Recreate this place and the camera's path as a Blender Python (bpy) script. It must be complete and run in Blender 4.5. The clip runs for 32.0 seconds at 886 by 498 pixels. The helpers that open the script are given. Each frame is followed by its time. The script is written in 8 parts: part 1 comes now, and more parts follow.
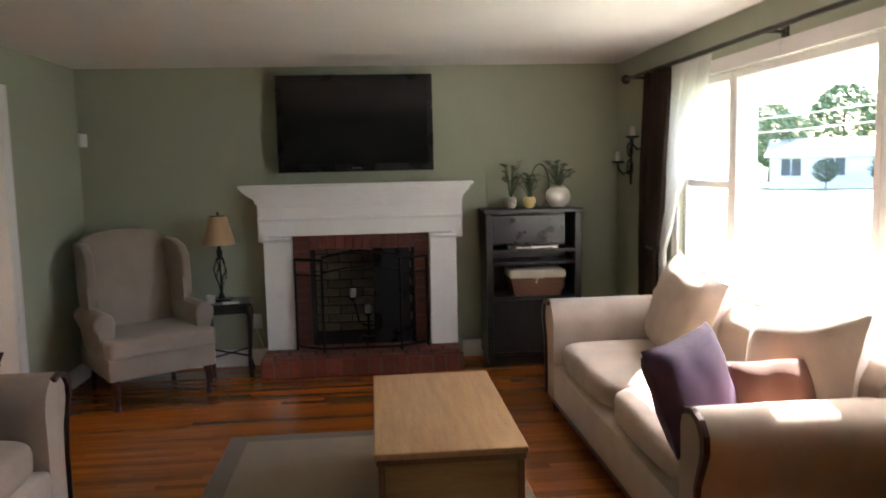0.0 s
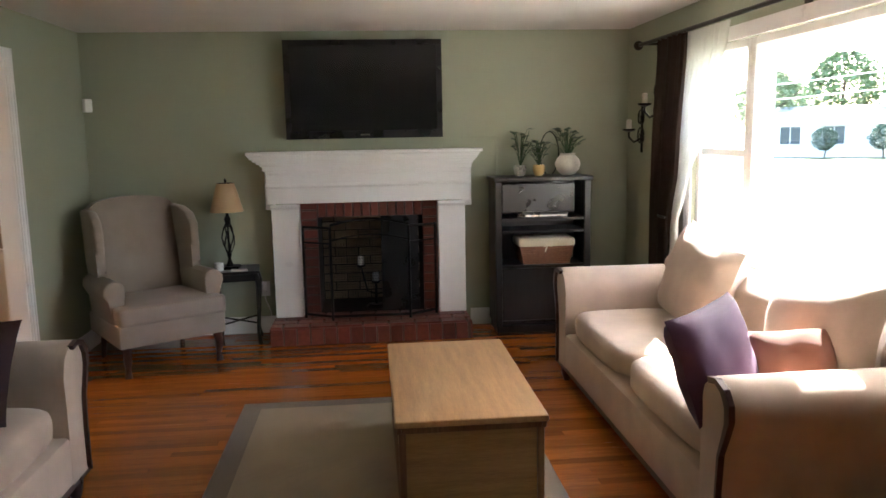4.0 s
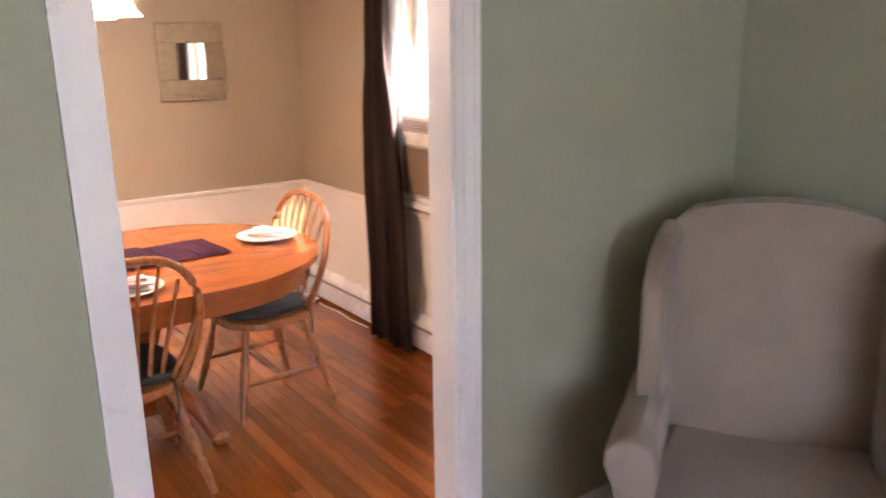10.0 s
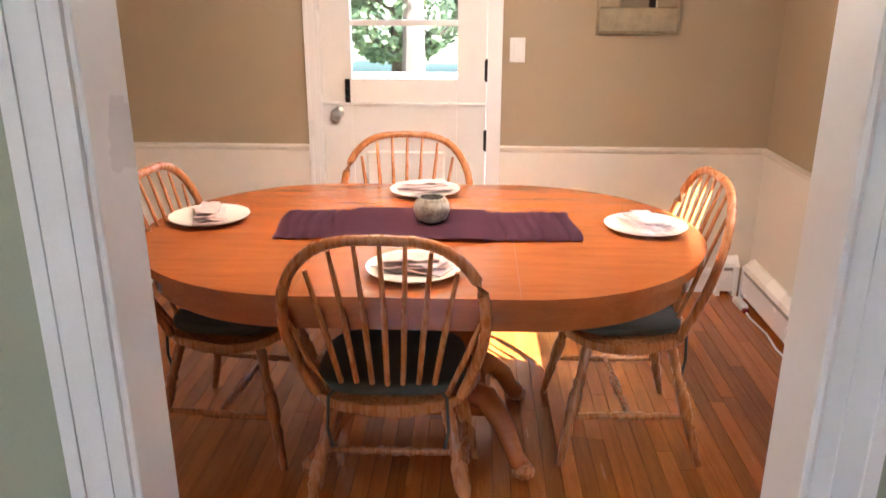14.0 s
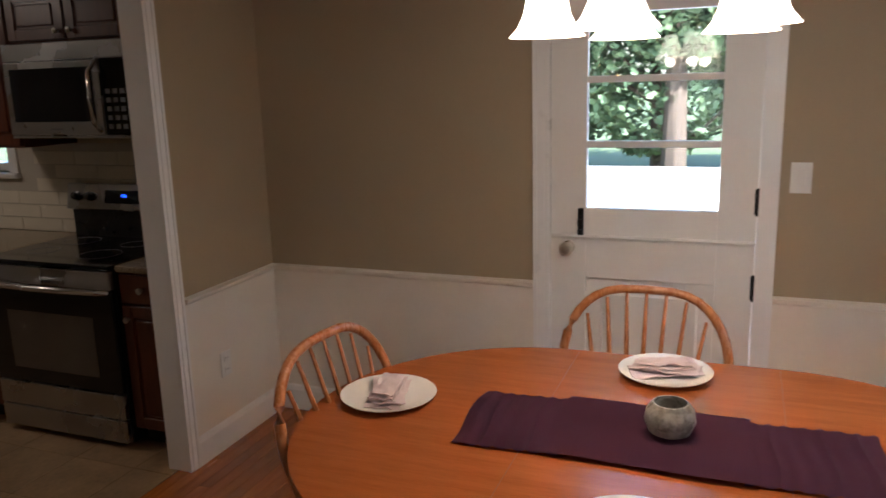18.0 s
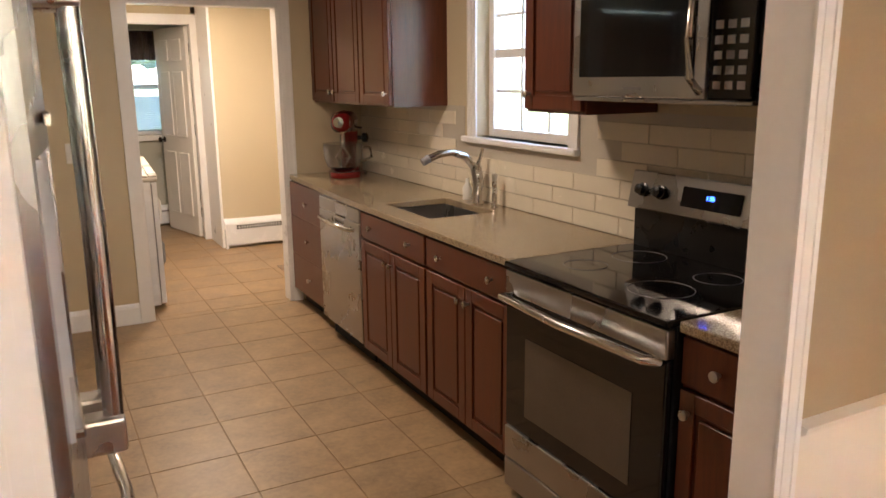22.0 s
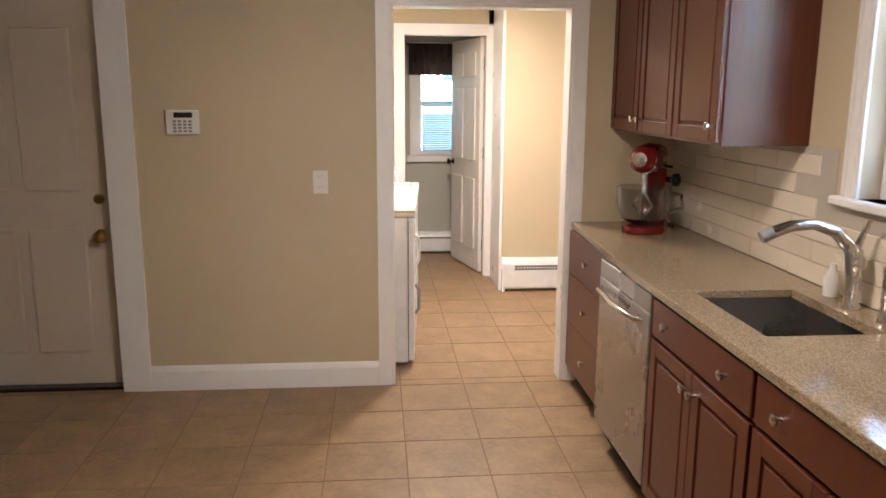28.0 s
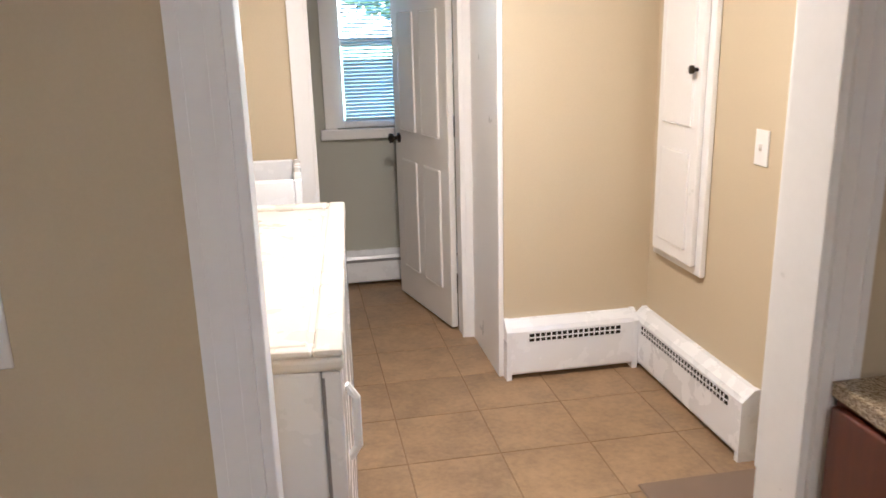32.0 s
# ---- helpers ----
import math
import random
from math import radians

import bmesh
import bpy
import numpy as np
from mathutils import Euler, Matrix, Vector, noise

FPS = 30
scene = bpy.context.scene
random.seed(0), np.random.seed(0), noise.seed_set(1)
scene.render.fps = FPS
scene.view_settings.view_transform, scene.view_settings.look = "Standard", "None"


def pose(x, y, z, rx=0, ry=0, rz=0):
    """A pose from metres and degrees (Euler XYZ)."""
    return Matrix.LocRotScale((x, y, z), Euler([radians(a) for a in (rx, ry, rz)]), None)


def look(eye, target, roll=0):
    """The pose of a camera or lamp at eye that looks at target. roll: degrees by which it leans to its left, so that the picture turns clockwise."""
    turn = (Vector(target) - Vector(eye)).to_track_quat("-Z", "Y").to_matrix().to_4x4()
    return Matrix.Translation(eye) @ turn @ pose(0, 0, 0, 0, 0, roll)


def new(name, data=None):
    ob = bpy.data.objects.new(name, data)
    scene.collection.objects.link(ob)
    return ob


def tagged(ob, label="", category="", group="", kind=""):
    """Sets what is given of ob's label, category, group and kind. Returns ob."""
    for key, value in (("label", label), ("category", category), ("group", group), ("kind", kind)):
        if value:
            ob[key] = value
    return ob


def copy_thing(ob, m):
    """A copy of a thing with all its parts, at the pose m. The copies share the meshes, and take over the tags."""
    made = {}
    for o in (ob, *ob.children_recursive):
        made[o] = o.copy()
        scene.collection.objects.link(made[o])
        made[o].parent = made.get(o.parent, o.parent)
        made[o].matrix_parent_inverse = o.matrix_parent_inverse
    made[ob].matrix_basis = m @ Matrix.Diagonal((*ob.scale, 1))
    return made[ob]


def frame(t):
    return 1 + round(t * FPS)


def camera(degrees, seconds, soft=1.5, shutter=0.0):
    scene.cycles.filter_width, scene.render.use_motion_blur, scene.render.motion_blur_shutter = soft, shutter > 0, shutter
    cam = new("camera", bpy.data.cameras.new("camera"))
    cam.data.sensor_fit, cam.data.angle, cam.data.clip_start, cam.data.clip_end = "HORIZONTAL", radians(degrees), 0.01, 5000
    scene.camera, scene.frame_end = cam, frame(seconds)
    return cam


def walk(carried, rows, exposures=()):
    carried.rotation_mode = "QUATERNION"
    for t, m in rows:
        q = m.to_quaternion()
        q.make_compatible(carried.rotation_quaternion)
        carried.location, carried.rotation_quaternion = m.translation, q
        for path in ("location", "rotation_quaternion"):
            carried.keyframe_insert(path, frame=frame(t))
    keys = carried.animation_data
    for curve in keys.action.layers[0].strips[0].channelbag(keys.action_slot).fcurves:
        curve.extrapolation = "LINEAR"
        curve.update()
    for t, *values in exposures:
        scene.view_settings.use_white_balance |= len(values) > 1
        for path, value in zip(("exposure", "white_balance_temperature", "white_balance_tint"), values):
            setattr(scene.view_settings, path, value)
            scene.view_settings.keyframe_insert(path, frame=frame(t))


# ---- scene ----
cam = camera(59.9, 32.0, 1.5, 0.3)
PATH = [
    (0, (2.244, -6.195, 1.56), (2.42, -4.214, 1.347), -1.3),
    (0.5, (2.125, -6.187, 1.546), (2.474, -4.252, 1.178), -1.7),
    (1, (2.124, -6.188, 1.517), (2.486, -4.283, 1.026), -0.7),
    (1.5, (2.132, -6.193, 1.488), (2.435, -4.304, 0.903), -0.2),
    (2, (2.107, -6.208, 1.494), (2.271, -4.312, 0.879), 0.0),
    (2.5, (2.104, -6.235, 1.515), (2.08, -4.312, 0.969), -1.4),
    (3, (2.144, -6.209, 1.528), (2.146, -4.255, 1.104), -0.8),
    (3.5, (2.149, -6.197, 1.565), (2.238, -4.221, 1.27), -0.9),
    (5.5, (2.125, -5.78, 1.555), (2.444, -3.839, 1.191), -0.4),
    (6, (2.033, -5.534, 1.556), (2.219, -3.598, 1.091), 0.6),
    (6.5, (1.92, -5.172, 1.561), (1.922, -3.226, 1.097), -1.8),
    (7, (1.885, -4.744, 1.603), (1.775, -2.807, 1.118), -1.6),
    (7.5, (1.865, -4.470, 1.480), (1.541, -2.548, 1.033), -0.1),
    (8, (1.876, -4.014, 1.534), (1.496, -2.106, 1.067), -1.3),
    (8.5, (2.070, -3.534, 1.484), (1.306, -1.732, 1.076), -1.9),
    (9, (2.041, -3.186, 1.515), (0.920, -1.584, 1.094), -1.1),
    (9.5, (1.866, -2.848, 1.529), (0.554, -1.407, 1.077), -1.5),
    (10, (1.601, -2.439, 1.607), (0.032, -1.306, 1.102), -0.9),
    (10.5, (1.379, -2.170, 1.500), (-0.405, -1.404, 1.022), 0.6),
    (11, (1.046, -1.855, 1.474), (-0.832, -1.368, 0.991), -0.0),
    (11.5, (0.956, -1.763, 1.503), (-0.966, -1.657, 0.958), -0.6),
    (12, (0.861, -1.648, 1.474), (-1.043, -1.708, 0.864), 1.3),
    (12.5, (0.845, -1.681, 1.423), (-0.97, -1.702, 0.583), 0.3),
    (13, (0.811, -1.661, 1.452), (-0.904, -1.7, 0.423), 0.6),
    (13.5, (0.829, -1.667, 1.476), (-1.011, -1.723, 0.694), 0.9),
    (14, (0.823, -1.657, 1.531), (-1.07, -1.737, 0.891), 0.1),
    (14.5, (0.843, -1.661, 1.58), (-1.091, -1.75, 1.08), -0.3),
    (16.5, (0.612, -1.716, 1.575), (-1.342, -1.93, 1.206), -1.1),
    (17, (0.418, -1.765, 1.565), (-1.541, -1.909, 1.187), -2.4),
    (17.5, (0.249, -1.745, 1.583), (-1.686, -2.088, 1.208), -2.5),
    (18, (0.151, -1.663, 1.647), (-1.666, -2.382, 1.223), -1.7),
    (18.5, (-0.006, -1.773, 1.628), (-1.775, -2.598, 1.19), -2.2),
    (19, (-0.1, -1.862, 1.561), (-1.693, -3.019, 1.211), -3.1),
    (19.5, (-0.237, -1.894, 1.524), (-1.589, -3.338, 1.225), -0.6),
    (20, (-0.395, -1.947, 1.519), (-1.566, -3.525, 1.143), 0.1),
    (20.5, (-0.487, -2.193, 1.513), (-1.61, -3.807, 1.146), -0.6),
    (21, (-0.593, -2.468, 1.52), (-1.789, -4.025, 1.143), -1.7),
    (21.5, (-0.82, -2.689, 1.541), (-1.905, -4.325, 1.154), -2.5),
    (22, (-0.971, -2.853, 1.521), (-1.887, -4.577, 1.084), -0.6),
    (22.5, (-1.058, -3.07, 1.478), (-1.982, -4.761, 0.944), -0.4),
    (23, (-1.131, -3.176, 1.476), (-1.928, -4.904, 0.863), -0.5),
    (23.5, (-1.288, -3.157, 1.486), (-1.571, -5.041, 0.877), 1.4),
    (24, (-1.379, -3.184, 1.491), (-1.401, -5.068, 0.821), 2.4),
    (24.5, (-1.376, -3.228, 1.473), (-1.485, -5.082, 0.732), 1.1),
    (25, (-1.349, -3.216, 1.419), (-1.596, -4.98, 0.508), 1.3),
    (25.5, (-1.401, -3.229, 1.44), (-1.635, -4.987, 0.514), 1.0),
    (26, (-1.462, -3.311, 1.519), (-1.635, -5.224, 0.964), 0.6),
    (26.5, (-1.459, -3.293, 1.562), (-1.616, -5.247, 1.168), 0.7),
    (28.5, (-1.483, -4.361, 1.53), (-1.652, -6.314, 1.135), 0.2),
    (29, (-1.49, -4.738, 1.518), (-1.599, -6.687, 1.084), 0.5),
    (29.5, (-1.486, -5.129, 1.513), (-1.707, -7.068, 1.074), -0.4),
    (30, (-1.532, -5.56, 1.513), (-1.709, -7.509, 1.097), 0.5),
    (30.5, (-1.523, -5.945, 1.476), (-1.724, -7.876, 0.996), 0.6),
    (31, (-1.52, -6.316, 1.475), (-1.913, -8.205, 0.948), -2.3),
    (31.5, (-1.601, -6.611, 1.478), (-2.0, -8.507, 0.982), -1.6),
    (32, (-1.63, -6.853, 1.465), (-1.978, -8.75, 0.935), -1.5),
]
walk(cam, [(t, look(eye, aim, lean)) for t, eye, aim, lean in PATH],
     exposures=[(0, 3.35, 6150, 12.0), (1, 2.7, 6200, 12.2), (2, 3.4, 6200, 12.3), (3, 3.9, 6200, 12.5), (6, 3.15, 6100, 13.0), (7, 4.1, 5900, 15.0), (8, 4.35, 5800, 19.0), (9, 4.3, 5750, 20.5), (10, 4.35, 5900, 24.0), (10.5, 4.4, 5800, 24.0), (11, 4.15, 5700, 24.0), (12, 3.8, 5750, 20.0), (13, 4.8, 6300, 26.0), (14, 4.1, 5800, 16.0), (17, 2.6, 5450, 12.0), (18, 2.6, 5350, 10.5), (19, 3.1, 5200, 9.0), (20, 4.1, 5000, 8.0), (21, 4.3, 5050, 8.0), (22, 4.5, 5900, 12.0), (24, 4.75, 5550, 12.0), (25, 5.15, 5250, 11.5), (26, 5.3, 5500, 12.0), (29, 4.6, 5200, 11.3), (31, 4.85, 5150, 11.0), (32, 4.45, 4900, 10.2)])

# ---- world, sun and large lights ----
SUN_WAY = Vector((-0.74, -1.0, -1.15)).normalized()
world = bpy.data.worlds.new("daylight")
scene.world = world
world.use_nodes = True
wn = world.node_tree.nodes
sky = wn.new("ShaderNodeTexSky")
sky.sky_type = "NISHITA"
sky.sun_disc = False
sky.sun_elevation = math.asin(-SUN_WAY.z)
sky.sun_rotation = math.atan2(-SUN_WAY.x, -SUN_WAY.y)
sky.air_density, sky.dust_density = 1.2, 1.5
world.node_tree.links.new(sky.outputs[0], wn["Background"].inputs[0])
wn["Background"].inputs[1].default_value = 0.15


def lamp(name, kind, energy, colour, m, **props):
    data = bpy.data.lights.new(name, kind)
    data.energy, data.color = energy, colour
    ob = new(name, data)
    ob.matrix_world = m
    return ob, data


sun, sun_data = lamp("sun", "SUN", 5.0, (1.0, 0.94, 0.85), look((0, 0, 20), Vector((0, 0, 20)) + SUN_WAY))
sun_data.angle = radians(0.5)


WARM = (1.0, 0.74, 0.51)

for k in range(5):
    a = radians(60 + 72 * k)
    ob, data = lamp("chandelier_bulb", "POINT", 0.33, WARM, pose(-1.64 + 0.235 * math.cos(a), -1.86 + 0.235 * math.sin(a), 1.722))
    data.shadow_soft_size = 0.03
for name, x, y, e in (("kitchen_lamp", -1.7, -5.9, 0.95), ("laundry_lamp", -2.0, -8.9, 2.2)):
    ob, data = lamp(name, "AREA", e, WARM, pose(x, y, 2.245))
    data.shape, data.size = "DISK", 0.3


# ---- materials ----
def material(name):
    m = bpy.data.materials.new(name)
    m.use_nodes = True
    return m, m.node_tree.nodes, m.node_tree.links, m.node_tree.nodes["Principled BSDF"]


def coords(n, l, scale=(1, 1, 1)):
    tc, mp = n.new("ShaderNodeTexCoord"), n.new("ShaderNodeMapping")
    mp.inputs["Scale"].default_value = scale
    l.new(tc.outputs["Object"], mp.inputs[0])
    return mp.outputs[0]


def ramp(n, l, fac, stops):
    r = n.new("ShaderNodeValToRGB")
    e = r.color_ramp.elements
    while len(e) < len(stops):
        e.new(0.5)
    for el, (p, c) in zip(e, stops):
        el.position, el.color = p, (*c, 1)
    l.new(fac, r.inputs[0])
    return r.outputs[0]


def noise_tex(n, l, vec, scale, detail=4, rough=0.55):
    t = n.new("ShaderNodeTexNoise")
    t.inputs["Scale"].default_value, t.inputs["Detail"].default_value, t.inputs["Roughness"].default_value = scale, detail, rough
    l.new(vec, t.inputs["Vector"])
    return t.outputs[0]


def shade(c, k):
    return tuple(min(1.0, v * k) for v in c)


def plain(name, colour, rough=0.6, metal=0.0, vary=0.12, scale=6, grain=120, bump=0.05, spec=0.5, sheen=0.0, pieces=0.0, rough_vary=0.1):
    """Colour that varies in patches and in grain, with fine relief; pieces: how far each object differs."""
    m, n, l, b = material(name)
    vec = coords(n, l)
    if pieces:
        oi, vs, va = n.new("ShaderNodeObjectInfo"), n.new("ShaderNodeVectorMath"), n.new("ShaderNodeVectorMath")
        vs.operation = "SCALE"
        vs.inputs[0].default_value = (31.0, 47.0, 19.0)
        l.new(oi.outputs["Random"], vs.inputs["Scale"])
        l.new(vec, va.inputs[0])
        l.new(vs.outputs[0], va.inputs[1])
        vec = va.outputs[0]
    big, fine = noise_tex(n, l, vec, scale), noise_tex(n, l, vec, grain, 3)
    mix = n.new("ShaderNodeMath")
    mix.operation = "MULTIPLY_ADD"
    l.new(fine, mix.inputs[0])
    mix.inputs[1].default_value = 0.35
    half = n.new("ShaderNodeMath")
    half.operation = "MULTIPLY"
    l.new(big, half.inputs[0])
    half.inputs[1].default_value = 0.65
    l.new(half.outputs[0], mix.inputs[2])
    col = ramp(n, l, mix.outputs[0], [(0.3, shade(colour, 1 - vary)), (0.7, shade(colour, 1 + vary))])
    if pieces:
        info, hsv, mr = n.new("ShaderNodeObjectInfo"), n.new("ShaderNodeHueSaturation"), n.new("ShaderNodeMapRange")
        l.new(info.outputs["Random"], mr.inputs[0])
        mr.inputs[3].default_value, mr.inputs[4].default_value = 1 - pieces, 1 + pieces
        l.new(mr.outputs[0], hsv.inputs["Value"])
        l.new(col, hsv.inputs["Color"])
        col = hsv.outputs[0]
    l.new(col, b.inputs["Base Color"])
    rr = n.new("ShaderNodeMapRange")
    l.new(big, rr.inputs[0])
    rr.inputs[1].default_value, rr.inputs[2].default_value = 0.3, 0.7
    rr.inputs[3].default_value, rr.inputs[4].default_value = max(0.02, rough - rough_vary), min(1, rough + rough_vary)
    l.new(rr.outputs[0], b.inputs["Roughness"])
    b.inputs["Metallic"].default_value = metal
    b.inputs["Specular IOR Level"].default_value = spec
    b.inputs["Sheen Weight"].default_value = sheen
    if bump:
        bp = n.new("ShaderNodeBump")
        bp.inputs["Strength"].default_value, bp.inputs["Distance"].default_value = bump, 0.004
        l.new(fine, bp.inputs["Height"])
        l.new(bp.outputs[0], b.inputs["Normal"])
    return m


def wood(name, dark, light, axis=0, rough=0.35, pieces=0.0, scale=1.0, bump=0.08, coat=0.0, island=False):
    """Grain drawn out along one axis."""
    m, n, l, b = material(name)
    s = [14 * scale] * 3
    s[axis] = 1.1 * scale
    vec = coords(n, l, tuple(s))
    if pieces:
        add, info = n.new("ShaderNodeVectorMath"), n.new("ShaderNodeNewGeometry" if island else "ShaderNodeObjectInfo")
        cm = n.new("ShaderNodeVectorMath")
        cm.operation = "SCALE"
        cm.inputs[0].default_value = (37.0, 23.0, 51.0)
        rnd = info.outputs["Random Per Island"] if island else info.outputs["Random"]
        l.new(rnd, cm.inputs["Scale"])
        l.new(vec, add.inputs[0])
        l.new(cm.outputs[0], add.inputs[1])
        vec = add.outputs[0]
    grain = noise_tex(n, l, vec, 3.0, 6, 0.6)
    fine = noise_tex(n, l, vec, 22.0, 3, 0.6)
    wv = n.new("ShaderNodeMath")
    wv.operation = "MULTIPLY_ADD"
    l.new(fine, wv.inputs[0])
    wv.inputs[1].default_value = 0.35
    hh = n.new("ShaderNodeMath")
    hh.operation = "MULTIPLY"
    hh.inputs[1].default_value = 0.65
    l.new(grain, hh.inputs[0])
    l.new(hh.outputs[0], wv.inputs[2])
    col = ramp(n, l, wv.outputs[0], [(0.28, dark), (0.5, tuple((a + c) / 2 for a, c in zip(dark, light))), (0.72, light)])
    if pieces:
        hsv, mr = n.new("ShaderNodeHueSaturation"), n.new("ShaderNodeMapRange")
        l.new(rnd, mr.inputs[0])
        mr.inputs[3].default_value, mr.inputs[4].default_value = 1 - pieces, 1 + pieces
        l.new(mr.outputs[0], hsv.inputs["Value"])
        l.new(col, hsv.inputs["Color"])
        col = hsv.outputs[0]
    l.new(col, b.inputs["Base Color"])
    rr = n.new("ShaderNodeMapRange")
    l.new(grain, rr.inputs[0])
    rr.inputs[3].default_value, rr.inputs[4].default_value = max(0.03, rough - 0.1), rough + 0.12
    l.new(rr.outputs[0], b.inputs["Roughness"])
    b.inputs["Coat Weight"].default_value, b.inputs["Coat Roughness"].default_value = coat, 0.15
    bp = n.new("ShaderNodeBump")
    bp.inputs["Strength"].default_value, bp.inputs["Distance"].default_value = bump, 0.003
    l.new(fine, bp.inputs["Height"])
    l.new(bp.outputs[0], b.inputs["Normal"])
    return m


def woven(name, colour, pitch=420, rough=0.9, vary=0.18, stripe=0, sheen=0.25):
    """Cloth: threads over patches of lighter and darker pile."""
    m, n, l, b = material(name)
    vec = coords(n, l)
    big = noise_tex(n, l, vec, 5)
    w = n.new("ShaderNodeTexWave")
    w.inputs["Scale"].default_value, w.inputs["Distortion"].default_value = stripe or pitch, 1.2
    w.bands_direction = "Y" if stripe else "DIAGONAL"
    l.new(vec, w.inputs["Vector"])
    fine = noise_tex(n, l, vec, pitch, 2)
    mx = n.new("ShaderNodeMix")
    l.new(w.outputs["Fac"], mx.inputs[2])
    l.new(fine, mx.inputs[3])
    mx.inputs[0].default_value = 0.6 if not stripe else 0.35
    m2 = n.new("ShaderNodeMix")
    m2.inputs[0].default_value = 0.5
    l.new(mx.outputs[0], m2.inputs[2])
    l.new(big, m2.inputs[3])
    col = ramp(n, l, m2.outputs[0], [(0.3, shade(colour, 1 - vary)), (0.7, shade(colour, 1 + vary))])
    l.new(col, b.inputs["Base Color"])
    b.inputs["Roughness"].default_value = rough
    b.inputs["Sheen Weight"].default_value = sheen
    bp = n.new("ShaderNodeBump")
    bp.inputs["Strength"].default_value, bp.inputs["Distance"].default_value = 0.25, 0.003
    l.new(mx.outputs[0], bp.inputs["Height"])
    l.new(bp.outputs[0], b.inputs["Normal"])
    return m


def clear_glass(name, tint=(1, 1, 1), rough=0.0):
    m, n, l, b = material(name)
    b.inputs["Base Color"].default_value = (*tint, 1)
    b.inputs["Transmission Weight"].default_value = 1.0
    b.inputs["Roughness"].default_value = rough
    b.inputs["IOR"].default_value = 1.45
    return m


def glowing(name, colour, strength):
    m, n, l, b = material(name)
    b.inputs["Base Color"].default_value = (*colour, 1)
    b.inputs["Emission Color"].default_value = (*colour, 1)
    b.inputs["Emission Strength"].default_value = strength
    return m


def speckled(name, dark, mid, light, rough=0.12):
    m, n, l, b = material(name)
    vec = coords(n, l)
    a = noise_tex(n, l, vec, 160, 4, 0.7)
    v = n.new("ShaderNodeTexVoronoi")
    v.inputs["Scale"].default_value = 240
    l.new(vec, v.inputs["Vector"])
    mx = n.new("ShaderNodeMix")
    mx.inputs[0].default_value = 0.35
    l.new(a, mx.inputs[2])
    l.new(v.outputs[0], mx.inputs[3])
    col = ramp(n, l, mx.outputs[0], [(0.3, dark), (0.45, mid), (0.62, light)])
    l.new(col, b.inputs["Base Color"])
    b.inputs["Roughness"].default_value = rough
    return m


M = {}
M["green_wall"] = plain("sage_green_paint", (0.365, 0.385, 0.28), 0.7, vary=0.05, scale=2, grain=180, bump=0.06)
M["tan_wall"] = plain("tan_paint", (0.385, 0.305, 0.20), 0.65, vary=0.05, scale=2, grain=180, bump=0.06)
M["beige_wall"] = plain("beige_paint", (0.56, 0.475, 0.325), 0.65, vary=0.04, scale=2, grain=180, bump=0.06)
M["grey_wall"] = plain("grey_green_paint", (0.46, 0.46, 0.40), 0.65, vary=0.04, scale=2, grain=180, bump=0.06)
M["ceiling"] = plain("ceiling_paint", (0.74, 0.72, 0.68), 0.85, vary=0.04, scale=3, grain=90, bump=0.1)
M["trim"] = plain("white_trim_paint", (0.83, 0.82, 0.81), 0.36, vary=0.03, scale=5, grain=60, bump=0.03)
M["wainscot"] = plain("cream_wainscot_paint", (0.80, 0.75, 0.67), 0.42, vary=0.03, scale=5, grain=60, bump=0.03)
M["door_paint"] = plain("white_door_paint", (0.80, 0.78, 0.75), 0.4, vary=0.03, scale=5, grain=60, bump=0.03)
M["cream_door"] = plain("cream_door_paint", (0.66, 0.58, 0.48), 0.45, vary=0.04, scale=5, grain=60, bump=0.03)
M["oak_board"] = wood("oak_floor_board", (0.245, 0.062, 0.009), (0.45, 0.146, 0.024), 0, 0.22, pieces=0.28, coat=0.45)
M["oak_rest"] = wood("oak_floor_rest", (0.245, 0.062, 0.009), (0.45, 0.146, 0.024), 0, 0.22, pieces=0.28, coat=0.45, island=True)
M["joint"] = plain("dark_floor_joint", (0.23, 0.072, 0.016), 0.8)
M["table_oak"] = wood("honey_oak", (0.29, 0.072, 0.014), (0.43, 0.128, 0.028), 1, 0.2, coat=0.35)
M["chair_oak"] = wood("oak_chair_wood", (0.31, 0.105, 0.03), (0.50, 0.21, 0.072), 2, 0.27, scale=2)
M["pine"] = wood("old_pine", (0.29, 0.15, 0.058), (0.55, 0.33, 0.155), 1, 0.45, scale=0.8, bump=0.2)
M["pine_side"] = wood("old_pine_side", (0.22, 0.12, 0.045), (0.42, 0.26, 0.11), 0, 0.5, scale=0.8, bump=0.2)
M["pine_edge"] = wood("worn_dark_pine_edge", (0.085, 0.040, 0.018), (0.24, 0.125, 0.052), 2, 0.5, scale=1.5, bump=0.2)
M["cherry"] = wood("cherry_cabinet", (0.060, 0.0115, 0.0045), (0.125, 0.028, 0.0085), 2, 0.33, scale=1.2, coat=0.12, bump=0.04)
M["black_wood"] = wood("black_stained_wood", (0.008, 0.007, 0.007), (0.02, 0.017, 0.016), 2, 0.32)
M["mahogany"] = wood("dark_mahogany", (0.03, 0.010, 0.008), (0.07, 0.022, 0.016), 2, 0.3)
M["sofa_cloth"] = woven("beige_sofa_cloth", (0.48, 0.37, 0.29), vary=0.27)
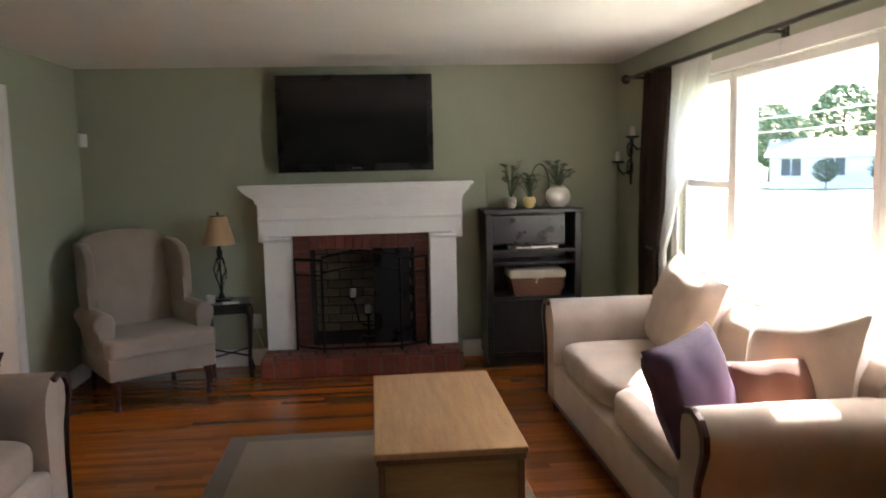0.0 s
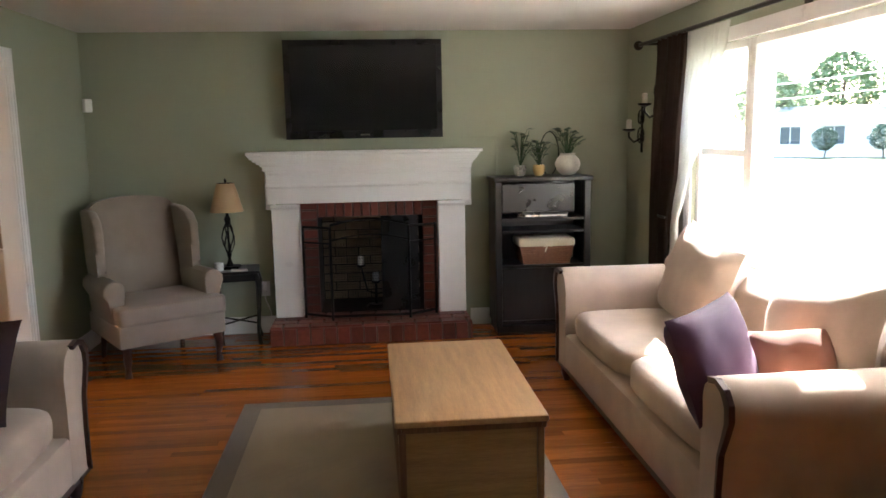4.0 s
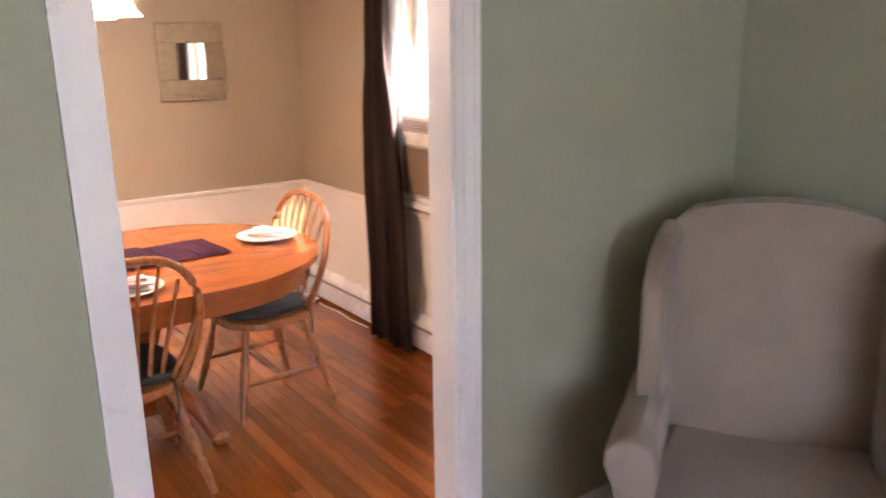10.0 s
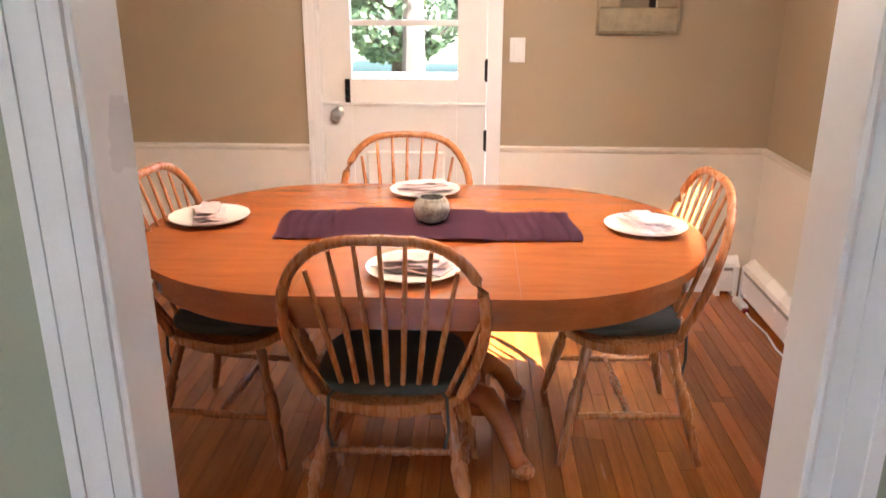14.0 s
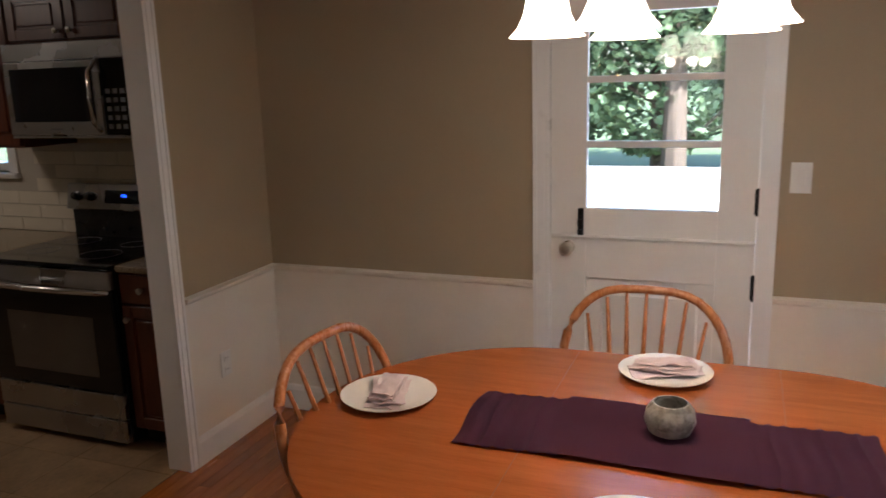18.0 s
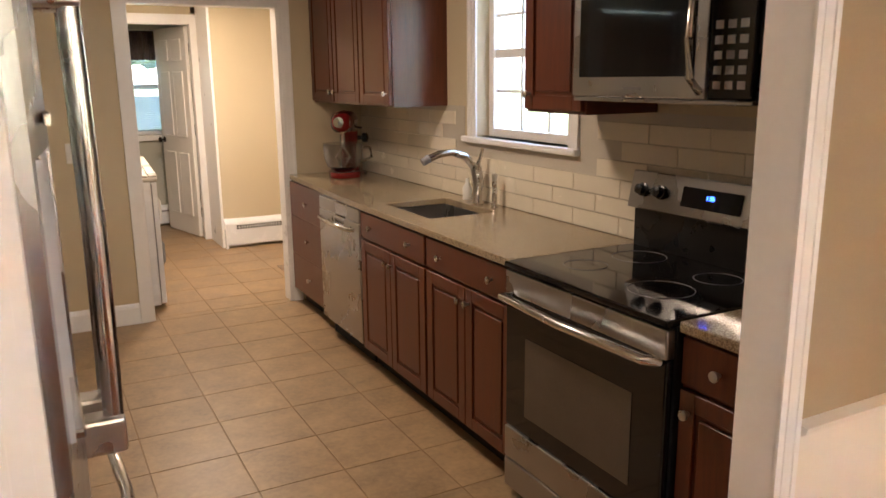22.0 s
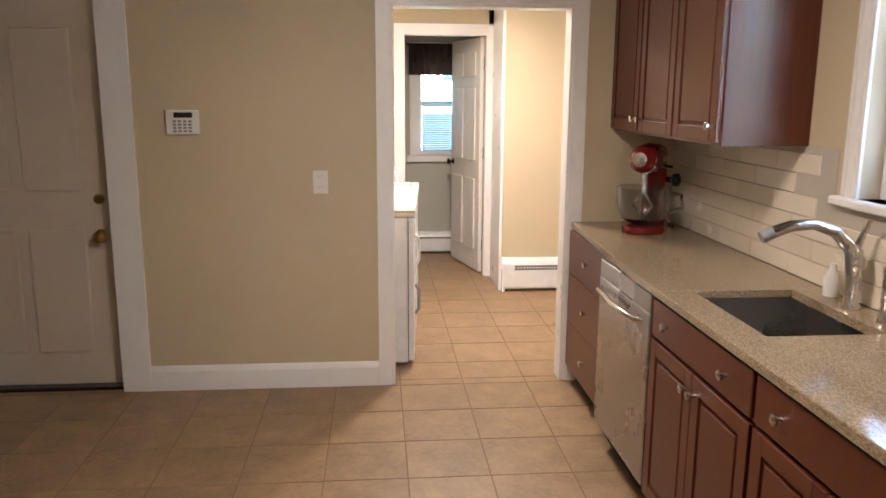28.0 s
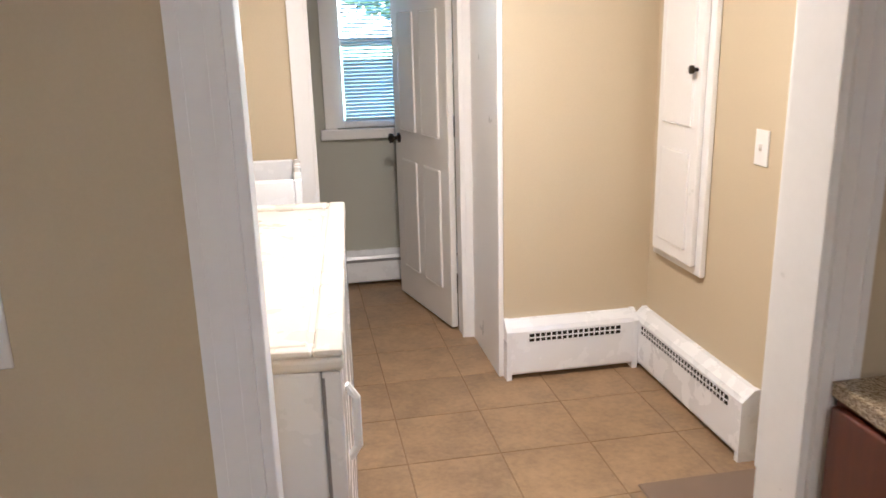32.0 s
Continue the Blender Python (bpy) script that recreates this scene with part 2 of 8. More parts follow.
M["wing_cloth"] = woven("taupe_chair_cloth", (0.325, 0.262, 0.212), 300)
M["purple_cloth"] = woven("purple_velvet", (0.065, 0.022, 0.065), 300, 0.75, sheen=0.06)
M["maroon_cloth"] = woven("dark_maroon_cloth", (0.036, 0.008, 0.011), 300, 0.8, sheen=0.04)
M["umber_cloth"] = woven("dark_umber_cloth", (0.022, 0.012, 0.009), 300, 0.85, sheen=0.02)
M["rust_cloth"] = woven("rust_cushion_cloth", (0.20, 0.075, 0.045), 300)
M["rug_border"] = woven("brown_rug_border", (0.14, 0.097, 0.062), 260)
M["rug_middle"] = woven("sisal_rug", (0.285, 0.215, 0.135), 260, stripe=34)
M["mat_cloth"] = woven("brown_door_mat", (0.17, 0.115, 0.075), 160)
M["brown_curtain"] = woven("brown_curtain_cloth", (0.055, 0.028, 0.02), 260, 0.8, sheen=0.05)
M["runner_cloth"] = woven("plum_runner_cloth", (0.085, 0.018, 0.05), 260, sheen=0.04)
M["pad_cloth"] = woven("dark_green_pad_cloth", (0.045, 0.047, 0.04), 260, sheen=0.06)
M["napkin_cloth"] = woven("lilac_napkin_cloth", (0.62, 0.50, 0.50), 200)
M["valance_cloth"] = woven("olive_valance_cloth", (0.20, 0.155, 0.09), 120, stripe=60)
M["dark_valance"] = woven("patterned_valance_cloth", (0.09, 0.06, 0.05), 60, vary=0.8)
M["brick"] = plain("red_brick", (0.17, 0.046, 0.032), 0.42, vary=0.3, scale=30, grain=200, bump=0.35, pieces=0.25)
M["mortar"] = plain("brick_mortar", (0.13, 0.085, 0.07), 0.9, vary=0.25, grain=200, bump=0.3)
M["firebrick"] = plain("sooty_fire_brick", (0.32, 0.25, 0.18), 0.9, vary=0.3, scale=10, grain=150, bump=0.3, pieces=0.25)
# Near-black for firebox soot; also paints the recess dark on toe kicks and vents.
M["soot_recess_black"] = plain("soot_recess_black", (0.012, 0.011, 0.010), 0.95, vary=0.3)
M["iron"] = plain("black_wrought_iron", (0.010, 0.009, 0.009), 0.45, metal=0.6, vary=0.2, bump=0.2)
M["black_plastic"] = plain("black_plastic", (0.010, 0.010, 0.011), 0.3, vary=0.1, bump=0.0)
M["screen"] = plain("dark_television_screen", (0.007, 0.007, 0.009), 0.12, vary=0.05, bump=0.0, rough_vary=0.02)
M["black_glass"] = plain("black_cooktop_glass", (0.006, 0.006, 0.007), 0.06, vary=0.05, bump=0.0, rough_vary=0.02)
M["oven_glass"] = plain("brown_oven_window", (0.085, 0.070, 0.054), 0.22, vary=0.1, bump=0.0, rough_vary=0.02)
M["steel"] = plain("brushed_steel", (0.40, 0.39, 0.385), 0.27, metal=1.0, vary=0.05, scale=3, grain=300, bump=0.03)
M["bright_steel"] = plain("polished_steel", (0.66, 0.65, 0.64), 0.18, metal=1.0, vary=0.04, bump=0.0)
M["nickel"] = plain("satin_nickel", (0.55, 0.52, 0.48), 0.28, metal=1.0, vary=0.04, bump=0.0)
M["dark_metal"] = plain("dark_bronze", (0.045, 0.035, 0.028), 0.4, metal=0.8, vary=0.2, bump=0.1)
M["brass"] = plain("antique_brass", (0.42, 0.29, 0.12), 0.32, metal=1.0, vary=0.1)
M["gold_frame"] = plain("champagne_gold_frame", (0.40, 0.32, 0.20), 0.4, metal=0.7, vary=0.2, scale=25, bump=0.2)
M["mirror"] = plain("mirror_silver", (0.85, 0.86, 0.87), 0.02, metal=1.0, vary=0.0, bump=0.0, rough_vary=0.01)
M["lampshade"] = plain("tan_lamp_shade_cloth", (0.42, 0.28, 0.16), 0.85, vary=0.08, grain=300, bump=0.15)
M["white_plastic"] = plain("white_plastic", (0.78, 0.77, 0.74), 0.4, vary=0.02, bump=0.0)
M["grey_plastic"] = plain("grey_plastic", (0.25, 0.25, 0.26), 0.45, vary=0.05, bump=0.0)
M["enamel"] = plain("white_enamel", (0.80, 0.81, 0.83), 0.25, vary=0.02, bump=0.0)
M["cream_enamel"] = plain("cream_enamel", (0.70, 0.665, 0.60), 0.3, vary=0.03, bump=0.0)
M["china"] = plain("white_china", (0.78, 0.76, 0.72), 0.15, vary=0.02, bump=0.0)
M["stoneware"] = plain("mottled_stoneware", (0.30, 0.28, 0.24), 0.3, vary=0.45, scale=40, bump=0.1)
M["cream_pot"] = plain("cream_glazed_pot", (0.62, 0.58, 0.50), 0.35, vary=0.12, scale=20)
M["terracotta"] = plain("yellow_glazed_pot", (0.48, 0.33, 0.12), 0.5, vary=0.15)
M["leaf"] = plain("house_plant_leaf", (0.035, 0.075, 0.025), 0.5, vary=0.35, scale=30)
M["wicker"] = plain("brown_wicker", (0.20, 0.085, 0.045), 0.7, vary=0.4, scale=70, grain=160, bump=0.6)
M["liner"] = woven("cream_basket_liner", (0.66, 0.60, 0.48), 250)
M["granite"] = speckled("tan_granite", (0.06, 0.042, 0.028), (0.235, 0.175, 0.105), (0.42, 0.345, 0.235), 0.09)
M["floor_tile"] = plain("tan_floor_tile", (0.275, 0.183, 0.098), 0.42, vary=0.34, scale=7, grain=45, bump=0.05, pieces=0.05, rough_vary=0.04)
M["grout"] = plain("grey_brown_grout", (0.225, 0.152, 0.086), 0.9, vary=0.2, scale=4)
M["subway_tile"] = plain("cream_wall_tile", (0.74, 0.68, 0.56), 0.18, vary=0.03, scale=8, bump=0.02, pieces=0.03)
M["wall_grout"] = plain("wall_tile_grout", (0.50, 0.46, 0.39), 0.85, vary=0.06)
M["sheer"] = plain("white_sheer_cloth", (0.82, 0.80, 0.76), 0.8, vary=0.03, bump=0.05)
thin = M["sheer"].node_tree
weave = thin.nodes.new("ShaderNodeBsdfTranslucent")
weave.inputs[0].default_value = (0.86, 0.84, 0.80, 1)
gaps = thin.nodes.new("ShaderNodeBsdfTransparent")
cloth = thin.nodes.new("ShaderNodeMixShader")
cloth.inputs[0].default_value = 0.62
veil = thin.nodes.new("ShaderNodeMixShader")
veil.inputs[0].default_value = 0.25
thin.links.new(thin.nodes["Principled BSDF"].outputs[0], cloth.inputs[1])
thin.links.new(weave.outputs[0], cloth.inputs[2])
thin.links.new(cloth.outputs[0], veil.inputs[1])
thin.links.new(gaps.outputs[0], veil.inputs[2])
thin.links.new(veil.outputs[0], thin.nodes["Material Output"].inputs[0])
M["blue_led"] = glowing("blue_display", (0.03, 0.08, 1.0), 1.2)
M["glass"] = clear_glass("window_glass")
M["bowl_glass"] = clear_glass("mixer_bowl_glass", (0.66, 0.66, 0.68), 0.02)
M["lit_shade"] = glowing("lit_frosted_shade", (1.0, 0.80, 0.56), 1.3)
M["lit_dome"] = glowing("lit_ceiling_dome", (1.0, 0.80, 0.55), 1.0)
M["red_enamel"] = plain("red_enamel", (0.17, 0.010, 0.010), 0.15, vary=0.05, bump=0.0)
M["ac_beige"] = plain("beige_appliance_plastic", (0.50, 0.43, 0.35), 0.5, vary=0.05)
M["ac_grille"] = plain("brown_grille_plastic", (0.20, 0.135, 0.085), 0.5, vary=0.06)
# Blue window daylight is put into the slat colour.
M["blind"] = plain("daylight_blue_slat", (0.52, 0.66, 0.82), 0.5, vary=0.03, bump=0.0)
M["grass"] = plain("lawn", (0.085, 0.115, 0.04), 0.9, vary=0.3, scale=0.6, grain=30, bump=0.5)
M["asphalt"] = plain("street_asphalt", (0.16, 0.16, 0.155), 0.85, vary=0.15, scale=2)
M["deck"] = plain("pale_concrete", (0.58, 0.57, 0.55), 0.85, vary=0.08, scale=2)
M["niche"] = plain("pale_grey_niche_plastic", (0.42, 0.43, 0.46), 0.35, vary=0.03, bump=0.0)
M["siding"] = plain("white_siding", (0.68, 0.69, 0.70), 0.6, vary=0.04)
M["roof"] = plain("grey_shingles", (0.30, 0.29, 0.29), 0.85, vary=0.2, scale=12)
M["dark_window"] = plain("dark_house_window", (0.06, 0.08, 0.10), 0.12, vary=0.1, bump=0.0)
M["bark"] = plain("tree_bark", (0.09, 0.065, 0.045), 0.9, vary=0.3, scale=8, bump=0.5)
M["foliage"] = plain("tree_foliage", (0.12, 0.175, 0.08), 0.7, vary=0.5, scale=1.5, grain=20)
M["pine_leaf"] = plain("conifer_foliage", (0.045, 0.085, 0.06), 0.7, vary=0.4, scale=1.5, grain=20)


# ---- building blocks ----
def thing(name, label, category, at=(0, 0, 0), turn=0.0, group="", kind=""):
    ob = new(name)
    ob.empty_display_size = 0.1
    ob.matrix_basis = pose(*at, 0, 0, turn)
    return tagged(ob, label, category, group, kind)


def mesh_of(name, bm, mat, smooth=False):
    bmesh.ops.recalc_face_normals(bm, faces=bm.faces)
    me = bpy.data.meshes.new(name)
    bm.to_mesh(me)
    bm.free()
    me.materials.append(M[mat])
    if smooth:
        me.shade_smooth()
        me.set_sharp_from_angle(angle=radians(40))
    return me


def part(name, bm, mat, parent=None, label="", smooth=False):
    ob = new(name, mesh_of(name, bm, mat, smooth))
    ob.parent = parent
    if label:
        tagged(ob, label)
    return ob


def structure(name, bm, mat, label, category="wall", smooth=False):
    ob = new(name, mesh_of(name, bm, mat, smooth))
    return tagged(ob, label, category, kind="structure")


def box(x0, y0, z0, x1, y1, z1, bevel=0.0, bm=None, segs=1):
    made = bmesh.new()
    bmesh.ops.create_cube(made, size=1)
    for v in made.verts:
        v.co = ((x0 + x1) / 2 + v.co.x * (x1 - x0), (y0 + y1) / 2 + v.co.y * (y1 - y0), (z0 + z1) / 2 + v.co.z * (z1 - z0))
    if bevel:
        bmesh.ops.bevel(made, geom=made.edges[:], offset=bevel, segments=segs, affect="EDGES", profile=0.5)
    return joined(bm, made)


def joined(bm, made):
    if bm is None:
        return made
    me = bpy.data.meshes.new("piece")
    made.to_mesh(me)
    made.free()
    bm.from_mesh(me)
    bpy.data.meshes.remove(me)
    return bm


def rod(p0, p1, r0, r1=None, n=10, bm=None):
    made = bmesh.new()
    p0, p1 = Vector(p0), Vector(p1)
    d = p1 - p0
    bmesh.ops.create_cone(made, cap_ends=True, segments=n, radius1=r0, radius2=r0 if r1 is None else r1, depth=d.length,
                          matrix=Matrix.Translation((p0 + p1) / 2) @ d.to_track_quat("Z", "Y").to_matrix().to_4x4())
    return joined(bm, made)


def turned(profile, n=16, at=(0, 0, 0), bm=None, axis=None):
    """A lathe shape from rows of radius and height; axis: the way it stands."""
    made = bmesh.new()
    q = (Vector(axis) if axis else Vector((0, 0, 1))).to_track_quat("Z", "Y").to_matrix() if axis else Matrix.Identity(3)
    rings = []
    for r, z in profile:
        rings.append([made.verts.new(q @ Vector((max(r, 1e-4) * math.cos(6.28318 * k / n), max(r, 1e-4) * math.sin(6.28318 * k / n), z)) + Vector(at)) for k in range(n)])
    for a, b in zip(rings, rings[1:]):
        for k in range(n):
            made.faces.new((a[k], a[(k + 1) % n], b[(k + 1) % n], b[k]))
    made.faces.new(rings[0][::-1])
    made.faces.new(rings[-1])
    return joined(bm, made)


def tube(points, r, n=8, bm=None, closed=False, flat=1.0):
    """A rod bent along points; r may be a list; flat squeezes its height."""
    made = bmesh.new()
    pts = [Vector(p) for p in points]
    rs = r if isinstance(r, (list, tuple)) else [r] * len(pts)
    rings, up = [], Vector((0.13, 0.21, 0.97)).normalized()
    for i, p in enumerate(pts):
        a = pts[i - 1] if i or closed else pts[0]
        b = pts[(i + 1) % len(pts)] if i < len(pts) - 1 or closed else pts[-1]
        d = (b - a).normalized()
        s = d.cross(up).normalized() if abs(d.dot(up)) < 0.98 else d.cross(Vector((1, 0, 0))).normalized()
        t = s.cross(d)
        rings.append([made.verts.new(p + s * rs[i] * math.cos(6.28318 * k / n) + t * rs[i] * flat * math.sin(6.28318 * k / n)) for k in range(n)])
    for a, b in zip(rings, rings[1:] + ([rings[0]] if closed else [])):
        for k in range(n):
            made.faces.new((a[k], a[(k + 1) % n], b[(k + 1) % n], b[k]))
    if not closed:
        made.faces.new(rings[0][::-1])
        made.faces.new(rings[-1])
    return joined(bm, made)


def pillow(sx, sy, sz, at=(0, 0, 0), power=3.2, n=8, bm=None, sag=0.0, seed=0):
    """A stuffed block: a cube drawn out into a rounded, slightly uneven shape."""
    made = bmesh.new()
    bmesh.ops.create_cube(made, size=2)
    bmesh.ops.subdivide_edges(made, edges=made.edges[:], cuts=n, use_grid_fill=True)
    for v in made.verts:
        c = v.co
        k = (abs(c.x) ** power + abs(c.y) ** power + abs(c.z) ** power) ** (-1 / power)
        c = c * k
        w = noise.noise(c * 1.7 + Vector((seed, seed * 2, 0))) * 0.05
        z = c.z * (1 + w) - (sag * (1 - c.x * c.x) * (1 - c.y * c.y) if c.z > 0 else 0)
        v.co = (at[0] + c.x * sx / 2 * (1 + w * 0.3), at[1] + c.y * sy / 2 * (1 + w * 0.3), at[2] + z * sz / 2)
    return joined(bm, made)


def throw(sx, sz, thick, seed=0, n=14):
    """A square cushion: flat corners, full middle, standing up in x and z."""
    made = bmesh.new()
    bmesh.ops.create_grid(made, x_segments=n, y_segments=n, size=1)
    top = [v for v in made.verts]
    ret = bmesh.ops.duplicate(made, geom=made.faces[:])
    low = [g for g in ret["geom"] if isinstance(g, bmesh.types.BMVert)]
    for group, side in ((top, 1), (low, -1)):
        for v in group:
            u, w = v.co.x, v.co.y
            full = max(0, (1 - u ** 4) * (1 - w ** 4)) ** 0.5
            pull = 1 - 0.07 * (1 - u * u) * abs(w) - 0.0
            pull2 = 1 - 0.07 * (1 - w * w) * abs(u)
            d = full * thick / 2 * side + 0.012 * noise.noise(Vector((u * 2 + seed, w * 2, side)))
            v.co = (u * sx / 2 * pull2, d, w * sz / 2 * pull)
    bmesh.ops.remove_doubles(made, verts=made.verts[:], dist=0.012)
    return made


def prism(outline, z0, z1, bm=None, bevel=0.0):
    """An outline in x and y drawn up from z0 to z1."""
    made = bmesh.new()
    lo = [made.verts.new((x, y, z0)) for x, y in outline]
    hi = [made.verts.new((x, y, z1)) for x, y in outline]
    n = len(outline)
    made.faces.new(lo[::-1])
    made.faces.new(hi)
    for k in range(n):
        made.faces.new((lo[k], lo[(k + 1) % n], hi[(k + 1) % n], hi[k]))
    if bevel:
        e = [e for e in made.edges if abs(e.verts[0].co.z - e.verts[1].co.z) < 1e-5]
        bmesh.ops.bevel(made, geom=e, offset=bevel, segments=2, affect="EDGES", profile=0.5)
    return joined(bm, made)


def swept(profile, a, b, out, bm=None):
    """A moulding: rows of (outward, up) carried straight from a to b; out: the way in plan that it stands proud."""
    made = bmesh.new()
    a, b, out = Vector(a), Vector(b), Vector((*out, 0))
    ends = [[made.verts.new(p + out * d + Vector((0, 0, z))) for d, z in profile] for p in (a, b)]
    n = len(profile)
    for k in range(n):
        made.faces.new((ends[0][k], ends[0][(k + 1) % n], ends[1][(k + 1) % n], ends[1][k]))
    made.faces.new(ends[0][::-1])
    made.faces.new(ends[1])
    return joined(bm, made)


def moved(bm, m):
    bmesh.ops.transform(bm, matrix=m, verts=bm.verts)
    return bm


def drape(x0, x1, z0, z1, depth=0.05, folds=6, gather=None, n=96, rows=14, thick=0.006, seed=0):
    """A hanging cloth in x and z, in folds; gather: rows of (height, left, right) for its sides."""
    made = bmesh.new()
    grid = []
    for j in range(rows + 1):
        f = j / rows
        z = z1 + (z0 - z1) * f
        l, r = x0, x1
        if gather:
            for (za, la, ra), (zb, lb, rb) in zip(gather, gather[1:]):
                if zb <= z <= za:
                    k = (za - z) / (za - zb + 1e-9)
                    k = k * k * (3 - 2 * k)
                    l, r = la + (lb - la) * k, ra + (rb - ra) * k
        line = []
        for i in range(n + 1):
            u = i / n
            y = depth * (math.sin(u * folds * 6.283 + 0.8 * math.sin(3 * f + seed)) + 0.35 * math.sin(u * folds * 15.1 + seed + 2 * f)) * (0.6 + 0.4 * f)
            line.append(made.verts.new((l + (r - l) * u, y, z)))
        grid.append(line)
    for a, b in zip(grid, grid[1:]):
        for i in range(n):
            made.faces.new((a[i], a[i + 1], b[i + 1], b[i]))
    bmesh.ops.solidify(made, geom=made.faces[:], thickness=thick)
    return made


# ---- the house: plan in metres ----
CEIL = 2.36
LIV_E, LIV_S = 4.25, -6.6
DIN_W, DIN_N, DIN_S = -3.07, -0.195, -3.87
PART_W = -0.105                      # dining side of the wall between living and dining room
KIT_S, KIT_N = -7.93, -3.97
LAU_W, LAU_S = -3.125, -9.925
BATH_N, BATH_S = -10.42, -11.45


def wall(name, boxes, mat, label):
    bm = bmesh.new()
    for b in boxes:
        box(*b, bm=bm)
    return structure(name, bm, mat, label)


# living room shell
wall("wall_living_north", [(-0.0, 0.0, 0, 1.56, 0.2, CEIL), (2.69, 0, 0, LIV_E + 0.2, 0.2, CEIL), (1.56, 0, 1.05, 2.69, 0.2, CEIL)], "green_wall", "sage green painted plaster wall behind the fireplace")
wall("wall_living_west", [(-0.055, -1.232, 0, 0, 0.2, CEIL), (-0.055, LIV_S, 0, 0, -2.0985, CEIL), (-0.055, -2.0985, 2.058, 0, -1.232, CEIL)], "green_wall", "sage green painted wall with the dining room doorway")
WIN_S, WIN_N, WIN_B, WIN_T = -3.86, -1.28, 0.78, 2.06
wall("wall_living_east", [(LIV_E, WIN_N, 0, LIV_E + 0.18, 0.0, CEIL), (LIV_E, LIV_S, 0, LIV_E + 0.18, WIN_S, CEIL), (LIV_E, WIN_S, 0, LIV_E + 0.18, WIN_N, WIN_B), (LIV_E, WIN_S, WIN_T, LIV_E + 0.18, WIN_N, CEIL)], "green_wall", "sage green painted wall with the wide picture window")
wall("wall_living_south", [(0, LIV_S - 0.15, 0, LIV_E + 0.18, LIV_S, CEIL)], "green_wall", "plain sage green painted wall")
# dining room shell
wall("wall_dining_east", [(PART_W, -1.232, 0, -0.057, DIN_N, CEIL), (PART_W, DIN_S, 0, -0.057, -2.0985, CEIL), (PART_W, -2.0985, 2.058, -0.057, -1.232, CEIL)], "tan_wall", "tan painted wall around the living room doorway")
DWX0, DWX1, DWB, DWT = -1.80, -0.99, 0.83, 1.93
wall("wall_dining_north", [(DIN_W - 0.18, DIN_N, 0, DWX0, 0.03, CEIL), (DWX1, DIN_N, 0, -0.058, 0.03, CEIL), (DWX0, DIN_N, 0, DWX1, 0.03, DWB), (DWX0, DIN_N, DWT, DWX1, 0.03, CEIL)], "tan_wall", "tan painted wall with the air conditioner window")
wall("wall_dining_west", [(DIN_W - 0.18, DIN_S - 0.12, 0, DIN_W, -2.437, CEIL), (DIN_W - 0.18, -1.602, 0, DIN_W, DIN_N, CEIL), (DIN_W - 0.18, -2.437, 2.04, DIN_W, -1.602, CEIL)], "tan_wall", "tan painted wall with the back door")
OPW, OPE, OPT = -2.318, -0.948, 2.06
wall("wall_dining_south", [(DIN_W, DIN_S - 0.058, 0, OPW - 0.0185, DIN_S, CEIL), (OPE + 0.0185, DIN_S - 0.058, 0, PART_W, DIN_S, CEIL), (OPW - 0.0185, DIN_S - 0.058, OPT + 0.001, OPE + 0.0185, DIN_S, CEIL)], "tan_wall", "tan painted wall with the wide kitchen opening")
# kitchen shell
KW0, KW1, KWB, KWT = -6.335, -5.55, 1.215, 2.05
KX = -3.03
wall("wall_kitchen_north", [(KX, KIT_N, 0, OPW - 0.0185, DIN_S - 0.06, CEIL), (OPW - 0.0185, KIT_N, OPT + 0.001, OPE, DIN_S - 0.06, CEIL)], "beige_wall", "beige painted wall around the dining opening")
wall("wall_kitchen_west", [(KX - 0.2, KIT_S, 0, KX, KW0, CEIL), (KX - 0.2, KW1, 0, KX, KIT_N, CEIL), (KX - 0.2, KW0, 0, KX, KW1, KWB), (KX - 0.2, KW0, KWT, KX, KW1, CEIL)], "beige_wall", "beige painted wall behind sink and cooker")
wall("wall_kitchen_east", [(-0.115, -6.45, 0, -0.057, KIT_N - 0.002, CEIL), (-0.113, -6.57, 0, 1.0, -6.45 - 0.002, CEIL), (0.95, KIT_S - 0.3, 0, 1.07, -6.572, CEIL)], "beige_wall", "beige painted wall behind the refrigerator")
LDW, LDE, LDT = -2.475, -1.542, 1.985
ED0, ED1 = -0.135, 0.725
wall("wall_kitchen_south", [(KX - 0.2, KIT_S - 0.12, 0, LDW, KIT_S, CEIL), (LDE, KIT_S - 0.12, 0, ED0, KIT_S, CEIL), (LDW, KIT_S - 0.12, LDT, LDE, KIT_S, CEIL), (ED1, KIT_S - 0.12, 0, 0.95, KIT_S, CEIL), (ED0, KIT_S - 0.12, 2.04, ED1, KIT_S, CEIL)], "beige_wall", "beige painted wall with the laundry doorway and a side door")
# laundry and bathroom beyond
wall("wall_laundry_west", [(LAU_W - 0.15, LAU_S - 0.1, 0, LAU_W, -8.93, CEIL), (LAU_W - 0.15, -8.1, 0, LAU_W, KIT_S - 0.12, CEIL), (LAU_W - 0.15, -8.93, 2.03, LAU_W, -8.1, CEIL)], "beige_wall", "cream painted laundry wall with the side doorway")
